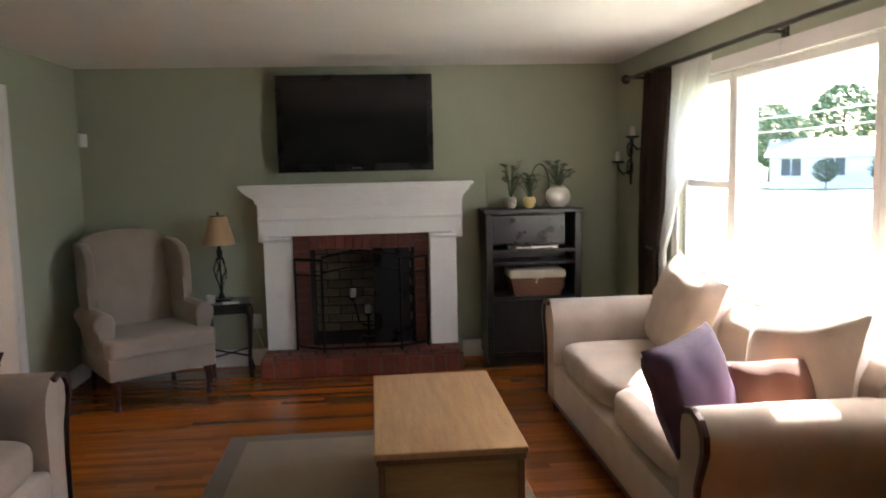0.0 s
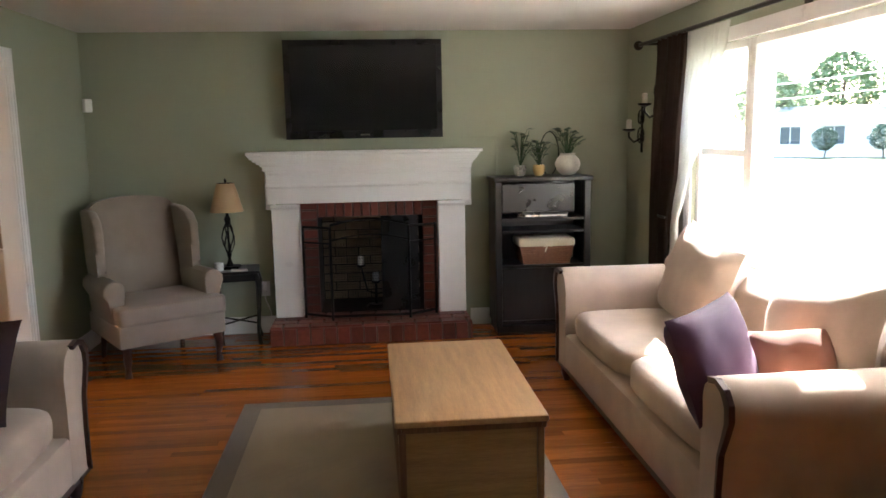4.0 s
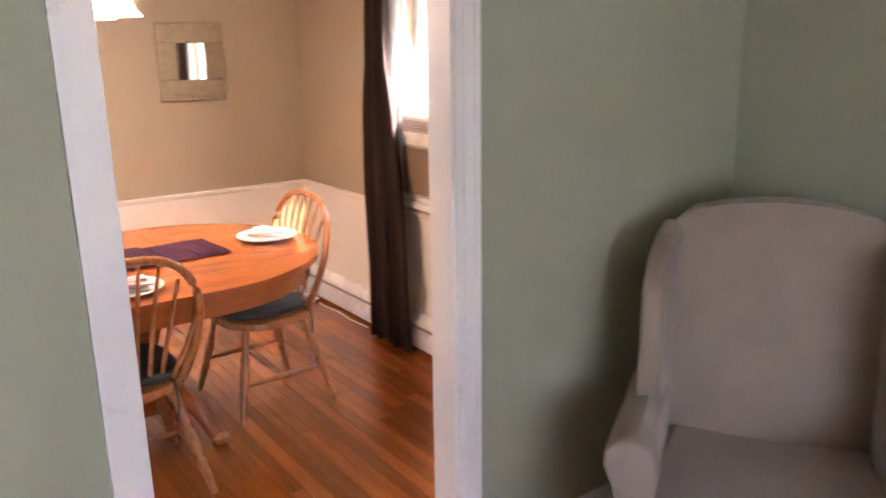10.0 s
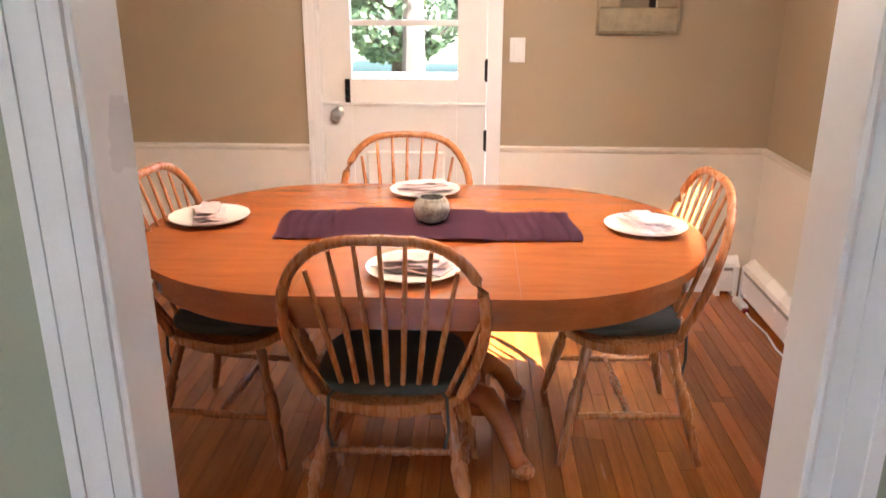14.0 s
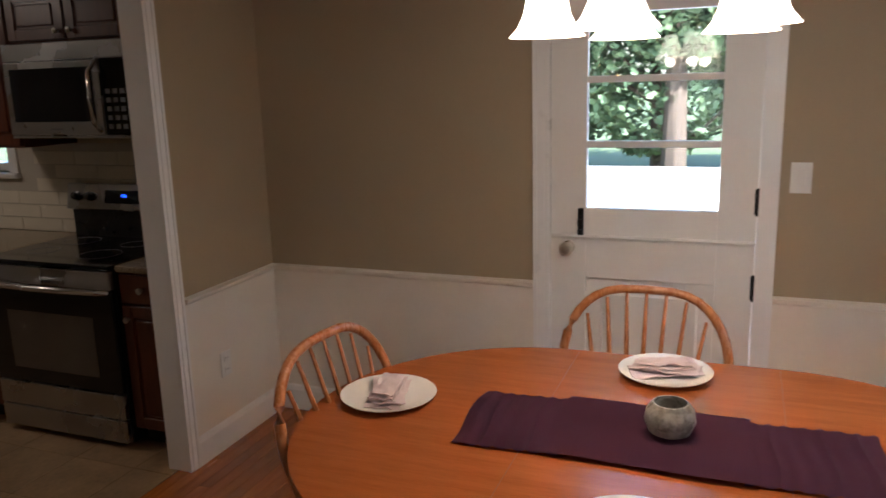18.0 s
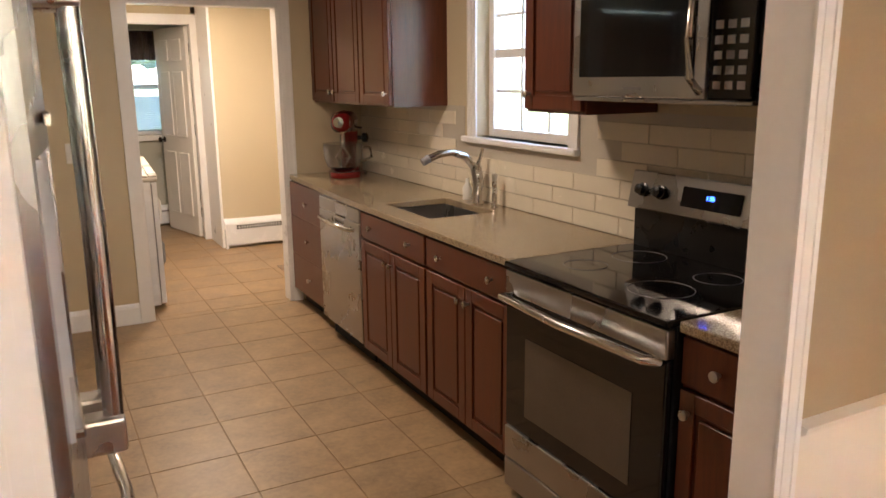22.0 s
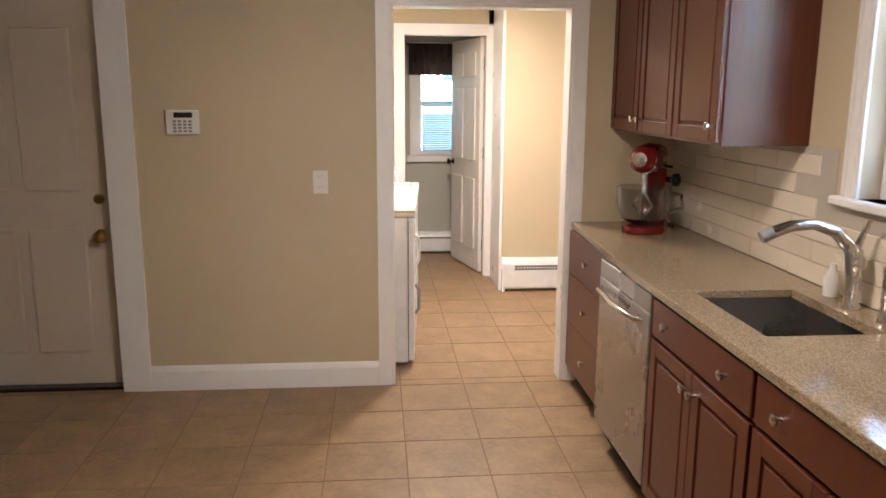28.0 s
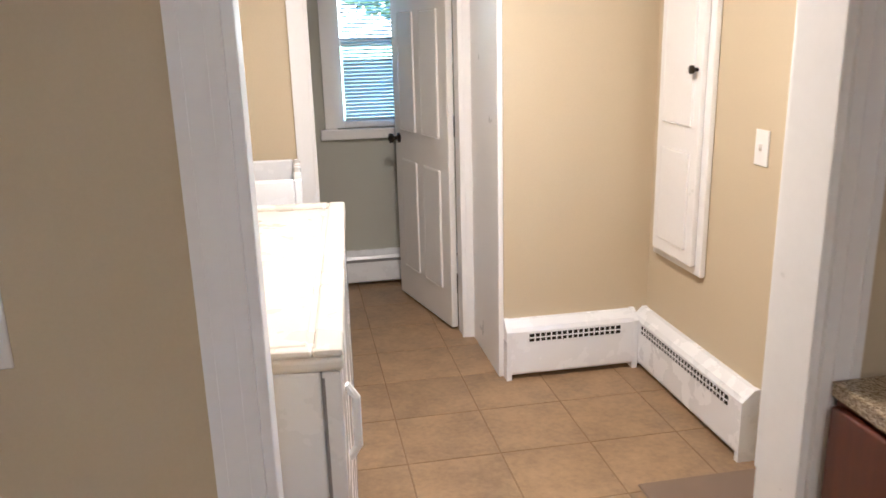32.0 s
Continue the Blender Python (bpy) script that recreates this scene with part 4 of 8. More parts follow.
hoop = thing("wire_hoop", "thin black wire hoop ornament beside the plants", "ornament", (3.56, -0.17, 1.2225))
part("hoop", tube([(0.075 * math.cos(a / 3.2), 0, 0.17 + 0.17 * math.sin(a / 3.2)) for a in range(-4, 15)], 0.004, 6), "iron", hoop)

# sconces on the window wall
def sconce(y, z):
    ob = thing("wall_sconce", "black scrolled iron candle sconce on the green wall", "sconce", (LIV_E, y, z), group="iron sconces")
    bm = bmesh.new()
    box(-0.016, -0.012, -0.17, -0.002, 0.012, 0.19, 0.003, bm=bm)
    for s in (-1, 1):
        for z0, r in ((0.09, 0.05), (-0.05, 0.055)):
            tube([(-0.016, s * (r * 1.0 * (1 - a / 14) * math.sin(a * 0.55) + 0.02), z0 + r * 1.25 * (1 - a / 16) * math.cos(a * 0.55)) for a in range(0, 13)], 0.006, 6, bm)
    part("scroll_plate", bm, "iron", ob)
    part("arm", tube([(-0.012, 0, -0.06), (-0.07, 0, -0.09), (-0.11, 0, -0.05), (-0.11, 0, -0.012)], 0.008, 8), "iron", ob)
    part("cup", turned([(0.012, -0.012), (0.045, 0.0), (0.05, 0.012), (0.04, 0.012)], 16, (-0.11, 0, 0)), "iron", ob, smooth=True)
    part("candle", turned([(0.02, 0.012), (0.02, 0.08), (0.004, 0.084)], 12, (-0.11, 0, 0)), "cream_pot", ob, smooth=True)
    return ob


sconce(-0.35, 1.56)
sconce(-0.68, 1.74)

# curtains at the picture window
rodob = thing("curtain_rod", "dark bronze curtain rod with ball finials", "curtain rod")
part("rod", rod((4.13, -0.58, 2.17), (4.13, -4.75, 2.17), 0.014, n=12), "dark_metal", rodob)
for y in (-0.56, -4.77):
    part("finial", turned([(0.012, -0.03), (0.03, -0.015), (0.036, 0.005), (0.026, 0.03), (0.006, 0.04)], 14, (4.13, y, 2.17), axis=(0, 1 if y > -2 else -1, 0)), "dark_metal", rodob, smooth=True)
for y in (-0.66, -2.57, -4.66):
    part("bracket", joined(rod((4.13, y, 2.17), (4.235, y, 2.17), 0.009), box(4.238, y - 0.03, 2.12, 4.25, y + 0.03, 2.22, 0.003)), "dark_metal", rodob)
gath = [(2.16, -0.36, 0.10), (1.35, -0.26, 0.17), (0.95, -0.14, 0.20), (0.4, -0.12, 0.23), (0.03, -0.13, 0.24)]
for y, flip in ((-1.08, 1), (-4.40, -1)):
    c = thing("curtain", "dark brown curtain panel drawn to the side of the window", "curtain", (4.13, y, 0), 90, group="brown curtains")
    part("panel", drape(-0.2, 0.2, 0.03, 2.16, 0.028, 5, gath, seed=flip), "brown_curtain", c, smooth=True)
for y, g in ((-1.33, [(2.16, -0.05, 0.60), (1.6, -0.10, 0.34), (1.2, -0.15, 0.08), (0.95, -0.22, -0.06), (0.5, -0.22, 0.0)]), (-3.95, [(2.16, -0.42, 0.2), (1.5, -0.36, 0.2), (0.95, -0.3, 0.15), (0.5, -0.34, 0.17)])):
    c = thing("sheer_curtain", "white sheer curtain hanging beside the bright window", "curtain", (4.165, y, 0), -90, group="sheer curtains")
    part("panel", drape(-0.3, 0.3, 0.5, 2.16, 0.012, 9, g, thick=0.003, seed=2), "sheer", c, smooth=True)
tie = thing("curtain_tieback", "dark metal curtain holdback beside the window", "curtain holdback", (4.25, -1.06, 0.98))
part("arm", tube([(0, 0, 0), (-0.14, 0, 0), (-0.15, -0.04, 0), (-0.15, -0.16, 0.0)], 0.009, 8), "dark_metal", tie)


# sofas
def sofa(name, label, length, depth, seats, pillows, at, turn, back_high=0.80, spots=(), wide=0.0):
    """A sofa along its own x, facing -y, with rolled arms and dark show-wood on the arm fronts."""
    ob = thing(name, label, "sofa", at, turn)
    L, D = length / 2, depth
    aw = 0.25
    part("seat_base", box(-L + aw - 0.02, -D / 2 + 0.03, 0.10, L - aw + 0.02, D / 2 - 0.06, 0.31, 0.02, segs=2), "sofa_cloth", ob, smooth=True)
    # Dark strip stands in for the shadow gap under the seat, not a rail.
    part("front_rail", box(-L + 0.03, -D / 2 + 0.035, 0.075, L - 0.03, -D / 2 + 0.06, 0.115, 0.004), "mahogany", ob)
    back = bmesh.new()
    prof = [(D / 2 - 0.20, 0.11), (D / 2 - 0.25, 0.5), (D / 2 - 0.22, back_high - 0.08), (D / 2 - 0.16, back_high - 0.015), (D / 2 - 0.08, back_high), (D / 2 - 0.02, back_high - 0.04), (D / 2, back_high - 0.12), (D / 2 - 0.01, 0.11)]
    va = [[back.verts.new((x, y, z)) for y, z in prof] for x in (-L + 0.12, L - 0.12)]
    for k in range(len(prof)):
        back.faces.new((va[0][k], va[0][(k + 1) % len(prof)], va[1][(k + 1) % len(prof)], va[1][k]))
    back.faces.new(va[0][::-1])
    back.faces.new(va[1])
    bmesh.ops.bevel(back, geom=back.edges[:], offset=0.012, segments=2, affect="EDGES", profile=0.5)
    part("backrest", back, "sofa_cloth", ob, smooth=True)
    for s in (-1, 1):
        x_in, x_out = s * (L - aw), s * L
        # section of the arm in x and z: upright outside, rolled top that leans out
        sec = [(x_in, 0.10), (x_in, 0.42), (x_in - s * 0.005, 0.56), (x_in + s * 0.02, 0.635), (x_in + s * 0.075, 0.678), (x_in + s * 0.14, 0.69), (x_in + s * 0.205, 0.672), (x_in + s * 0.245, 0.63), (x_in + s * 0.25, 0.575), (x_in + s * 0.225, 0.52), (x_in + s * 0.185, 0.44), (x_in + s * 0.172, 0.30), (x_in + s * 0.175, 0.10)]
        am = bmesh.new()
        ys = [-D / 2 + 0.03, -D / 2 + 0.05, 0.0, D / 2 - 0.10, D / 2 - 0.04]
        gs = [0.985, 1, 1, 1, 0.985]
        cx, cz = (x_in + x_out) / 2, 0.4
        rows = [[am.verts.new((cx + (x - cx) * g, y, cz + (z - cz) * g)) for x, z in sec] for y, g in zip(ys, gs)]
        for a, b in zip(rows, rows[1:]):
            for k in range(len(sec)):
                am.faces.new((a[k], a[(k + 1) % len(sec)], b[(k + 1) % len(sec)], b[k]))
        am.faces.new(rows[0][::-1])
        am.faces.new(rows[-1])
        part("arm", am, "sofa_cloth", ob, smooth=True)
        # show-wood strip that follows the front of the arm
        rim = sec[4:]
        fw = bmesh.new()
        loop = rim + [(cx + (x - cx) * 0.72, cz + (z - cz) * 0.93) for x, z in rim][::-1]
        f0 = [fw.verts.new((x, -D / 2 + 0.012, z)) for x, z in loop]
        f1 = [fw.verts.new((x, -D / 2 + 0.034, z)) for x, z in loop]
        half = len(rim)
        for k in range(half - 1):
            o = len(loop) - 1 - k
            for f in (f0, f1):
                fw.faces.new((f[k], f[k + 1], f[o - 1], f[o]))
        for k in range(len(loop)):
            fw.faces.new((f0[k], f0[(k + 1) % len(loop)], f1[(k + 1) % len(loop)], f1[k]))
        part("wood_facing", fw, "mahogany", ob)
        for y in (-D / 2 + 0.07, D / 2 - 0.10):
            part("foot", turned([(0.022, 0), (0.03, 0.03), (0.036, 0.07), (0.036, 0.10)], 12, (x_in + s * 0.11, y, 0)), "mahogany", ob, smooth=True)
    sw = (length - 2 * aw) / seats
    for k in range(seats):
        x = -L + aw + sw * (k + 0.5)
        part("seat_cushion", pillow(sw + 0.005, D - 0.27, 0.17, (x, -0.09, 0.39), 5, 8, seed=k), "sofa_cloth", ob, smooth=True)
    for k in range(pillows):
        x = -L + aw + (length - 2 * aw) * (k + 0.5) / pillows
        x = spots[k] if spots else x
        bp = throw(wide or (length - 2 * aw) / pillows * 0.98, 0.54 if wide else 0.46, 0.24, seed=k + 3)
        moved(bp, Matrix.Translation((x, 0.19, (0.69 if k == 0 else 0.645) if wide else 0.67)) @ Matrix.Rotation(radians(-16), 4, "X") @ Matrix.Rotation(radians((8 if wide else 4) * (-1) ** k), 4, "Y"))
        part("back_pillow", bp, "sofa_cloth", ob, smooth=True)
    return ob


sofa("sofa", "beige upholstered sofa with rolled arms and dark wood facings", 2.45, 0.92, 2, 2, (3.745, -2.62, 0), -90, spots=(-0.46, 0.68), wide=0.72).scale = (1, 1, 1.045)
sofa("loveseat", "beige upholstered loveseat with dark wood arm facings", 1.85, 0.85, 2, 2, (0.452, -3.60, 0), 90).scale = (1, 1, 1.03)


def cushion(name, label, at, turn, tilt, lean, size, mat, seed=0):
    ob = thing(name, label, "cushion", at, turn, group="throw cushions")
    bm = throw(size, size, 0.17, seed)
    moved(bm, Matrix.Rotation(radians(tilt), 4, "X") @ Matrix.Rotation(radians(lean), 4, "Y"))
    low = min(v.co.z for v in bm.verts)
    moved(bm, Matrix.Translation((0, 0, -low)))
    part("cover", bm, mat, ob, smooth=True)
    return ob


cushion("throw_cushion", "dark purple velvet throw cushion standing on the sofa", (3.42, -3.46, 0.488), 30, -18, -8, 0.41, "purple_cloth", 1)
cushion("throw_cushion", "rust brown throw cushion leaning behind the purple one", (3.74, -3.47, 0.492), -35, -38, -10, 0.34, "rust_cloth", 2)
cushion("throw_cushion", "dark maroon throw cushion leaning on the loveseat arm", (0.52, -3.13, 0.475), 6, -30, 3, 0.44, "maroon_cloth", 3)
cushion("throw_cushion", "large dark brown throw cushion on the loveseat seat", (0.44, -3.40, 0.475), 12, -34, -4, 0.47, "umber_cloth", 4)

# rug and trunk
rug = thing("area_rug", "sisal rug with a brown cloth border on the oak floor", "rug", (2.164, -2.868, 0.0005))
part("border", box(-0.793, -1.145, 0, 0.793, 1.145, 0.008, 0.003), "rug_border", rug)
part("field", box(-0.683, -1.035, 0.0085, 0.683, 1.035, 0.0115, 0.001), "rug_middle", rug)

trunk = thing("pine_trunk", "old pine blanket chest used as a coffee table", "trunk", (2.52, -2.71, 0.012))
trunk.scale = (0.99, 1.027, 1.0)
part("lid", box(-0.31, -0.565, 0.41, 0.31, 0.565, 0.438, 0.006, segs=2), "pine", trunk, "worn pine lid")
part("lid_edge", joined(box(-0.302, -0.557, 0.385, -0.285, 0.557, 0.4095, 0.002), joined(box(0.285, -0.557, 0.385, 0.302, 0.557, 0.4095, 0.002), joined(box(-0.284, -0.557, 0.385, 0.284, -0.542, 0.4095, 0.002), box(-0.284, 0.542, 0.385, 0.284, 0.557, 0.4095, 0.002)))), "pine_edge", trunk)
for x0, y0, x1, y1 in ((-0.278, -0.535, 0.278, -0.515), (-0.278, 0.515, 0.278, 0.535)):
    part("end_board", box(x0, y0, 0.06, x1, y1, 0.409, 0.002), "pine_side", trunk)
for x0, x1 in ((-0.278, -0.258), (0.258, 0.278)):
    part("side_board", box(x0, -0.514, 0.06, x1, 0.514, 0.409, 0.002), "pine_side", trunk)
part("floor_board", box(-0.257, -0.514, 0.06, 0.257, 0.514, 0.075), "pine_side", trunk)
for sx in (-1, 1):
    for sy in (-1, 1):
        part("corner_post", box(sx * 0.281 - 0.014, sy * 0.538 - 0.014, 0.06, sx * 0.281 + 0.014, sy * 0.538 + 0.014, 0.384, 0.003), "pine_edge", trunk)
        part("bun_foot", turned([(0.03, 0), (0.042, 0.012), (0.045, 0.025), (0.035, 0.036)], 14, (sx * 0.25, sy * 0.50, 0)), "pine_edge", trunk, smooth=True)
part("plinth", joined(box(-0.298, -0.553, 0.036, 0.298, -0.515, 0.0595, 0.004), joined(box(-0.298, 0.515, 0.036, 0.298, 0.553, 0.0595, 0.004), joined(box(-0.298, -0.514, 0.036, -0.26, 0.514, 0.0595, 0.004), box(0.26, -0.514, 0.036, 0.298, 0.514, 0.0595, 0.004)))), "pine_edge", trunk)
for y in (-0.15, 0.15):
    part("hinge", box(0.311, y - 0.02, 0.40, 0.314, y + 0.02, 0.43), "dark_metal", trunk)
part("keyhole_plate", box(-0.314, -0.02, 0.40, -0.311, 0.02, 0.43), "dark_metal", trunk)

# wing chair in the corner
wing = thing("wing_chair", "taupe upholstered wing chair with short dark legs", "armchair", (0.600, -0.637, 0), 33.5)
wing.scale = (1.05, 1.03, 1.0)
part("seat_frame", box(-0.345, -0.355, 0.205, 0.345, 0.33, 0.355, 0.015, segs=2), "wing_cloth", wing, smooth=True)
tee = prism([(-0.265, 0.22), (-0.265, -0.235), (-0.345, -0.24), (-0.35, -0.36), (-0.33, -0.385), (0.33, -0.385), (0.35, -0.36), (0.345, -0.24), (0.265, -0.235), (0.265, 0.22)], 0.357, 0.475)
bmesh.ops.bevel(tee, geom=tee.edges[:], offset=0.022, segments=3, affect="EDGES", profile=0.6)
part("seat_cushion", tee, "wing_cloth", wing, "taupe cushion with ears in front of the arms", smooth=True)
part("welt", tube([(-0.347, -0.357, 0.356), (0.347, -0.357, 0.356)], 0.006, 6), "wing_cloth", wing, smooth=True)
bk = bmesh.new()
N = 12
front, rear = [], []
for j in range(9):
    z = 0.33 + 0.775 * j / 8
    fr, re = [], []
    for i in range(N + 1):
        u = -1 + 2 * i / N
        crest = 0.055 * (1 - u * u) * (j / 8) ** 4 + (-0.03 if abs(u) > 0.95 and j == 8 else 0)
        y = 0.19 + 0.17 * (z - 0.33) / 0.8
        wd = 0.27 + 0.02 * (j / 8)
        fr.append(bk.verts.new((u * wd, y - 0.035 * (1 - u * u), z + crest)))
        re.append(bk.verts.new((u * wd, y + 0.12, z + crest - (0.01 if j == 8 else 0))))
    front.append(fr)
    rear.append(re)
for j in range(8):
    for i in range(N):
        bk.faces.new((front[j][i], front[j][i + 1], front[j + 1][i + 1], front[j + 1][i]))
        bk.faces.new((rear[j][i + 1], rear[j][i], rear[j + 1][i], rear[j + 1][i + 1]))
    bk.faces.new((front[j][0], front[j + 1][0], rear[j + 1][0], rear[j][0]))
    bk.faces.new((front[j + 1][N], front[j][N], rear[j][N], rear[j + 1][N]))
for i in range(N):
    bk.faces.new((front[8][i], front[8][i + 1], rear[8][i + 1], rear[8][i]))
    bk.faces.new((front[0][i + 1], front[0][i], rear[0][i], rear[0][i + 1]))
part("backrest", bk, "wing_cloth", wing, smooth=True)
for s in (-1, 1):
    wg = bmesh.new()
    outline = [(0.30, 0.50), (0.02, 0.56), (0.05, 0.66), (0.02, 0.80), (0.03, 0.95), (0.10, 1.03), (0.22, 1.07), (0.42, 1.075), (0.38, 0.7)]
    a = [wg.verts.new((s * (0.285 if y < 0.2 else 0.262), y, z)) for y, z in outline]
    b = [wg.verts.new((s * (0.345 if y < 0.2 else 0.33), y, z)) for y, z in outline]
    wg.faces.new(a)
    wg.faces.new(b[::-1])
    for k in range(len(outline)):
        wg.faces.new((a[k], b[k], b[(k + 1) % len(outline)], a[(k + 1) % len(outline)]))
    bmesh.ops.bevel(wg, geom=wg.edges[:], offset=0.018, segments=3, affect="EDGES", profile=0.5)
    part("wing", wg, "wing_cloth", wing, smooth=True)
    ar = bmesh.new()
    sec = [(0.268, 0.33), (0.266, 0.49), (0.258, 0.54), (0.256, 0.585), (0.272, 0.625), (0.31, 0.645), (0.355, 0.635), (0.388, 0.60), (0.392, 0.555), (0.375, 0.51), (0.35, 0.48), (0.34, 0.33)]
    ys = (-0.245, -0.225, -0.10, 0.1, 0.27)
    swell = (0.94, 1.0, 0.97, 0.9, 0.9)
    rows = [[ar.verts.new((s * (0.318 + (x - 0.318) * (g if z > 0.5 else 1)), y, z if z < 0.5 else 0.575 + (z - 0.575) * g)) for x, z in sec] for y, g in zip(ys, swell)]
    for p, q in zip(rows, rows[1:]):
        for k in range(len(sec)):
            ar.faces.new((p[k], p[(k + 1) % len(sec)], q[(k + 1) % len(sec)], q[k]))
    ar.faces.new(rows[0][::-1])
    ar.faces.new(rows[-1])
    bmesh.ops.bevel(ar, geom=[e for e in ar.edges if all(abs(v.co.y + 0.245) < 1e-4 for v in e.verts)], offset=0.01, segments=2, affect="EDGES", profile=0.5)
    part("arm", ar, "wing_cloth", wing, smooth=True)
    part("front_leg", tube([(s * 0.295, -0.315, 0.206), (s * 0.30, -0.33, 0.13), (s * 0.297, -0.315, 0.06), (s * 0.30, -0.325, 0.0)], [0.035, 0.028, 0.018, 0.024], 10), "mahogany", wing, smooth=True)
    part("rear_leg", tube([(s * 0.27, 0.28, 0.206), (s * 0.275, 0.32, 0.0)], [0.022, 0.016], 8), "mahogany", wing)

# lamp table
lt = thing("side_table", "small black table with slim curved legs", "side table", (1.112, -0.235, 0), 8)
lt.scale = (1.02, 1.02, 1.035)
part("top", box(-0.165, -0.165, 0.53, 0.165, 0.165, 0.552, 0.006, segs=2), "black_wood", lt)
part("apron", box(-0.145, -0.145, 0.475, 0.145, 0.145, 0.529, 0.003), "black_wood", lt)
for sx in (-1, 1):
    for sy in (-1, 1):
        part("leg", tube([(sx * 0.135, sy * 0.135, 0.525), (sx * 0.155, sy * 0.155, 0.44), (sx * 0.145, sy * 0.145, 0.25), (sx * 0.135, sy * 0.135, 0.08), (sx * 0.15, sy * 0.15, 0.0)], [0.02, 0.024, 0.016, 0.013, 0.019], 8), "black_wood", lt, smooth=True)
part("stretcher", joined(rod((-0.137, -0.137, 0.16), (0.137, 0.137, 0.16), 0.007), rod((-0.137, 0.137, 0.16), (0.137, -0.137, 0.16), 0.007)), "black_wood", lt)
lampob = thing("table_lamp", "iron cage table lamp with a tan cloth shade", "lamp", (1.06, -0.225, 0.5718))
lampob.scale = (0.97, 0.97, 0.955)
part("base", box(-0.075, -0.075, 0, 0.075, 0.075, 0.022, 0.006, segs=2), "iron", lampob)
part("stem", turned([(0.03, 0.022), (0.02, 0.05), (0.012, 0.08), (0.02, 0.12), (0.008, 0.14), (0.008, 0.33), (0.02, 0.36), (0.026, 0.40), (0.012, 0.43), (0.012, 0.48)], 12), "iron", lampob, smooth=True)
for k in range(5):
    a = k * 1.2566
    part("cage_rib", tube([(0.018 * math.cos(a), 0.018 * math.sin(a), 0.13), (0.042 * math.cos(a + 0.3), 0.042 * math.sin(a + 0.3), 0.19), (0.05 * math.cos(a + 0.7), 0.05 * math.sin(a + 0.7), 0.25), (0.035 * math.cos(a + 1.1), 0.035 * math.sin(a + 1.1), 0.32), (0.018 * math.cos(a + 1.3), 0.018 * math.sin(a + 1.3), 0.36)], 0.006, 6), "iron", lampob)
sh = bmesh.new()
bmesh.ops.create_cone(sh, cap_ends=False, segments=32, radius1=0.128, radius2=0.066, depth=0.225, matrix=Matrix.Translation((0, 0, 0.57)))
bmesh.ops.solidify(sh, geom=sh.faces[:], thickness=0.003)
part("shade", sh, "lampshade", lampob, "tan cloth shade", smooth=True)
part("finial", turned([(0.004, 0.685), (0.012, 0.70), (0.010, 0.71), (0.002, 0.72)], 10), "iron", lampob, smooth=True)
part("shade_ring", tube([(0.066 * math.cos(k * 0.524), 0.066 * math.sin(k * 0.524), 0.682) for k in range(12)], 0.002, 4, closed=True), "iron", lampob)
part("harp", joined(rod((-0.064, 0, 0.682), (0.064, 0, 0.682), 0.002, n=4), rod((0, 0, 0.47), (0, 0, 0.69), 0.003, n=6)), "iron", lampob)
cup = thing("votive_cup", "small white votive cup on the lamp table", "cup", (0.995, -0.32, 0.5718))
part("cup", turned([(0.028, 0), (0.034, 0.01), (0.036, 0.06), (0.032, 0.06), (0.03, 0.012)], 16), "china", cup, smooth=True)
bk2 = thing("small_book", "small pale book lying on the lamp table", "book", (1.15, -0.36, 0.5718), 12)
part("cover", box(-0.06, -0.03, 0, 0.06, 0.03, 0.014, 0.002), "china", bk2)


# wall plates and sensors
def plate(name, label, category, m, wide=0.075, high=0.118, kind="toggle"):
    """Lies in x and z, faces -y."""
    ob = thing(name, label, category)
    ob.matrix_basis = m
    part("plate", box(-wide / 2, -0.006, -high / 2, wide / 2, 0, high / 2, 0.002), "white_plastic", ob)
    if kind == "outlet":
        for z in (0.027, -0.027):
            part("socket", box(-0.016, -0.009, z - 0.014, 0.016, -0.0062, z + 0.014, 0.002), "white_plastic", ob)
            part("slots", joined(box(-0.008, -0.0096, z - 0.003, -0.006, -0.0091, z + 0.008), box(0.006, -0.0096, z - 0.003, 0.008, -0.0091, z + 0.008)), "grey_plastic", ob)
    elif kind == "rocker":
        part("rocker", box(-0.017, -0.010, -0.034, 0.017, -0.0062, 0.034, 0.002), "white_plastic", ob)
    else:
        part("toggle", box(-0.005, -0.018, -0.008, 0.005, -0.0062, 0.012, 0.001), "white_plastic", ob)
    return ob


plate("wall_outlet", "white double outlet with a plugged adapter on the green wall", "outlet", pose(1.285, -0.001, 0.36), kind="outlet")
adapter = thing("plug_adapter", "white plug adapter with a hanging cord in the outlet", "plug", (1.275, -0.0115, 0.385))
part("body", box(-0.025, -0.045, -0.03, 0.025, 0, 0.03, 0.006, segs=2), "white_plastic", adapter)
part("cord", tube([(0.0, -0.03, -0.03), (0.02, -0.04, -0.12), (0.05, -0.03, -0.2), (0.06, -0.03, -0.32), (0.03, -0.04, -0.37), (-0.1, -0.06, -0.37)], 0.0035, 6), "white_plastic", adapter)
sensor = thing("wall_sensor", "white alarm sensor high in the room corner", "sensor", (0.045, -0.045, 1.82), 45)
part("body", box(-0.03, -0.025, -0.05, 0.03, 0.02, 0.05, 0.008, segs=2), "white_plastic", sensor)

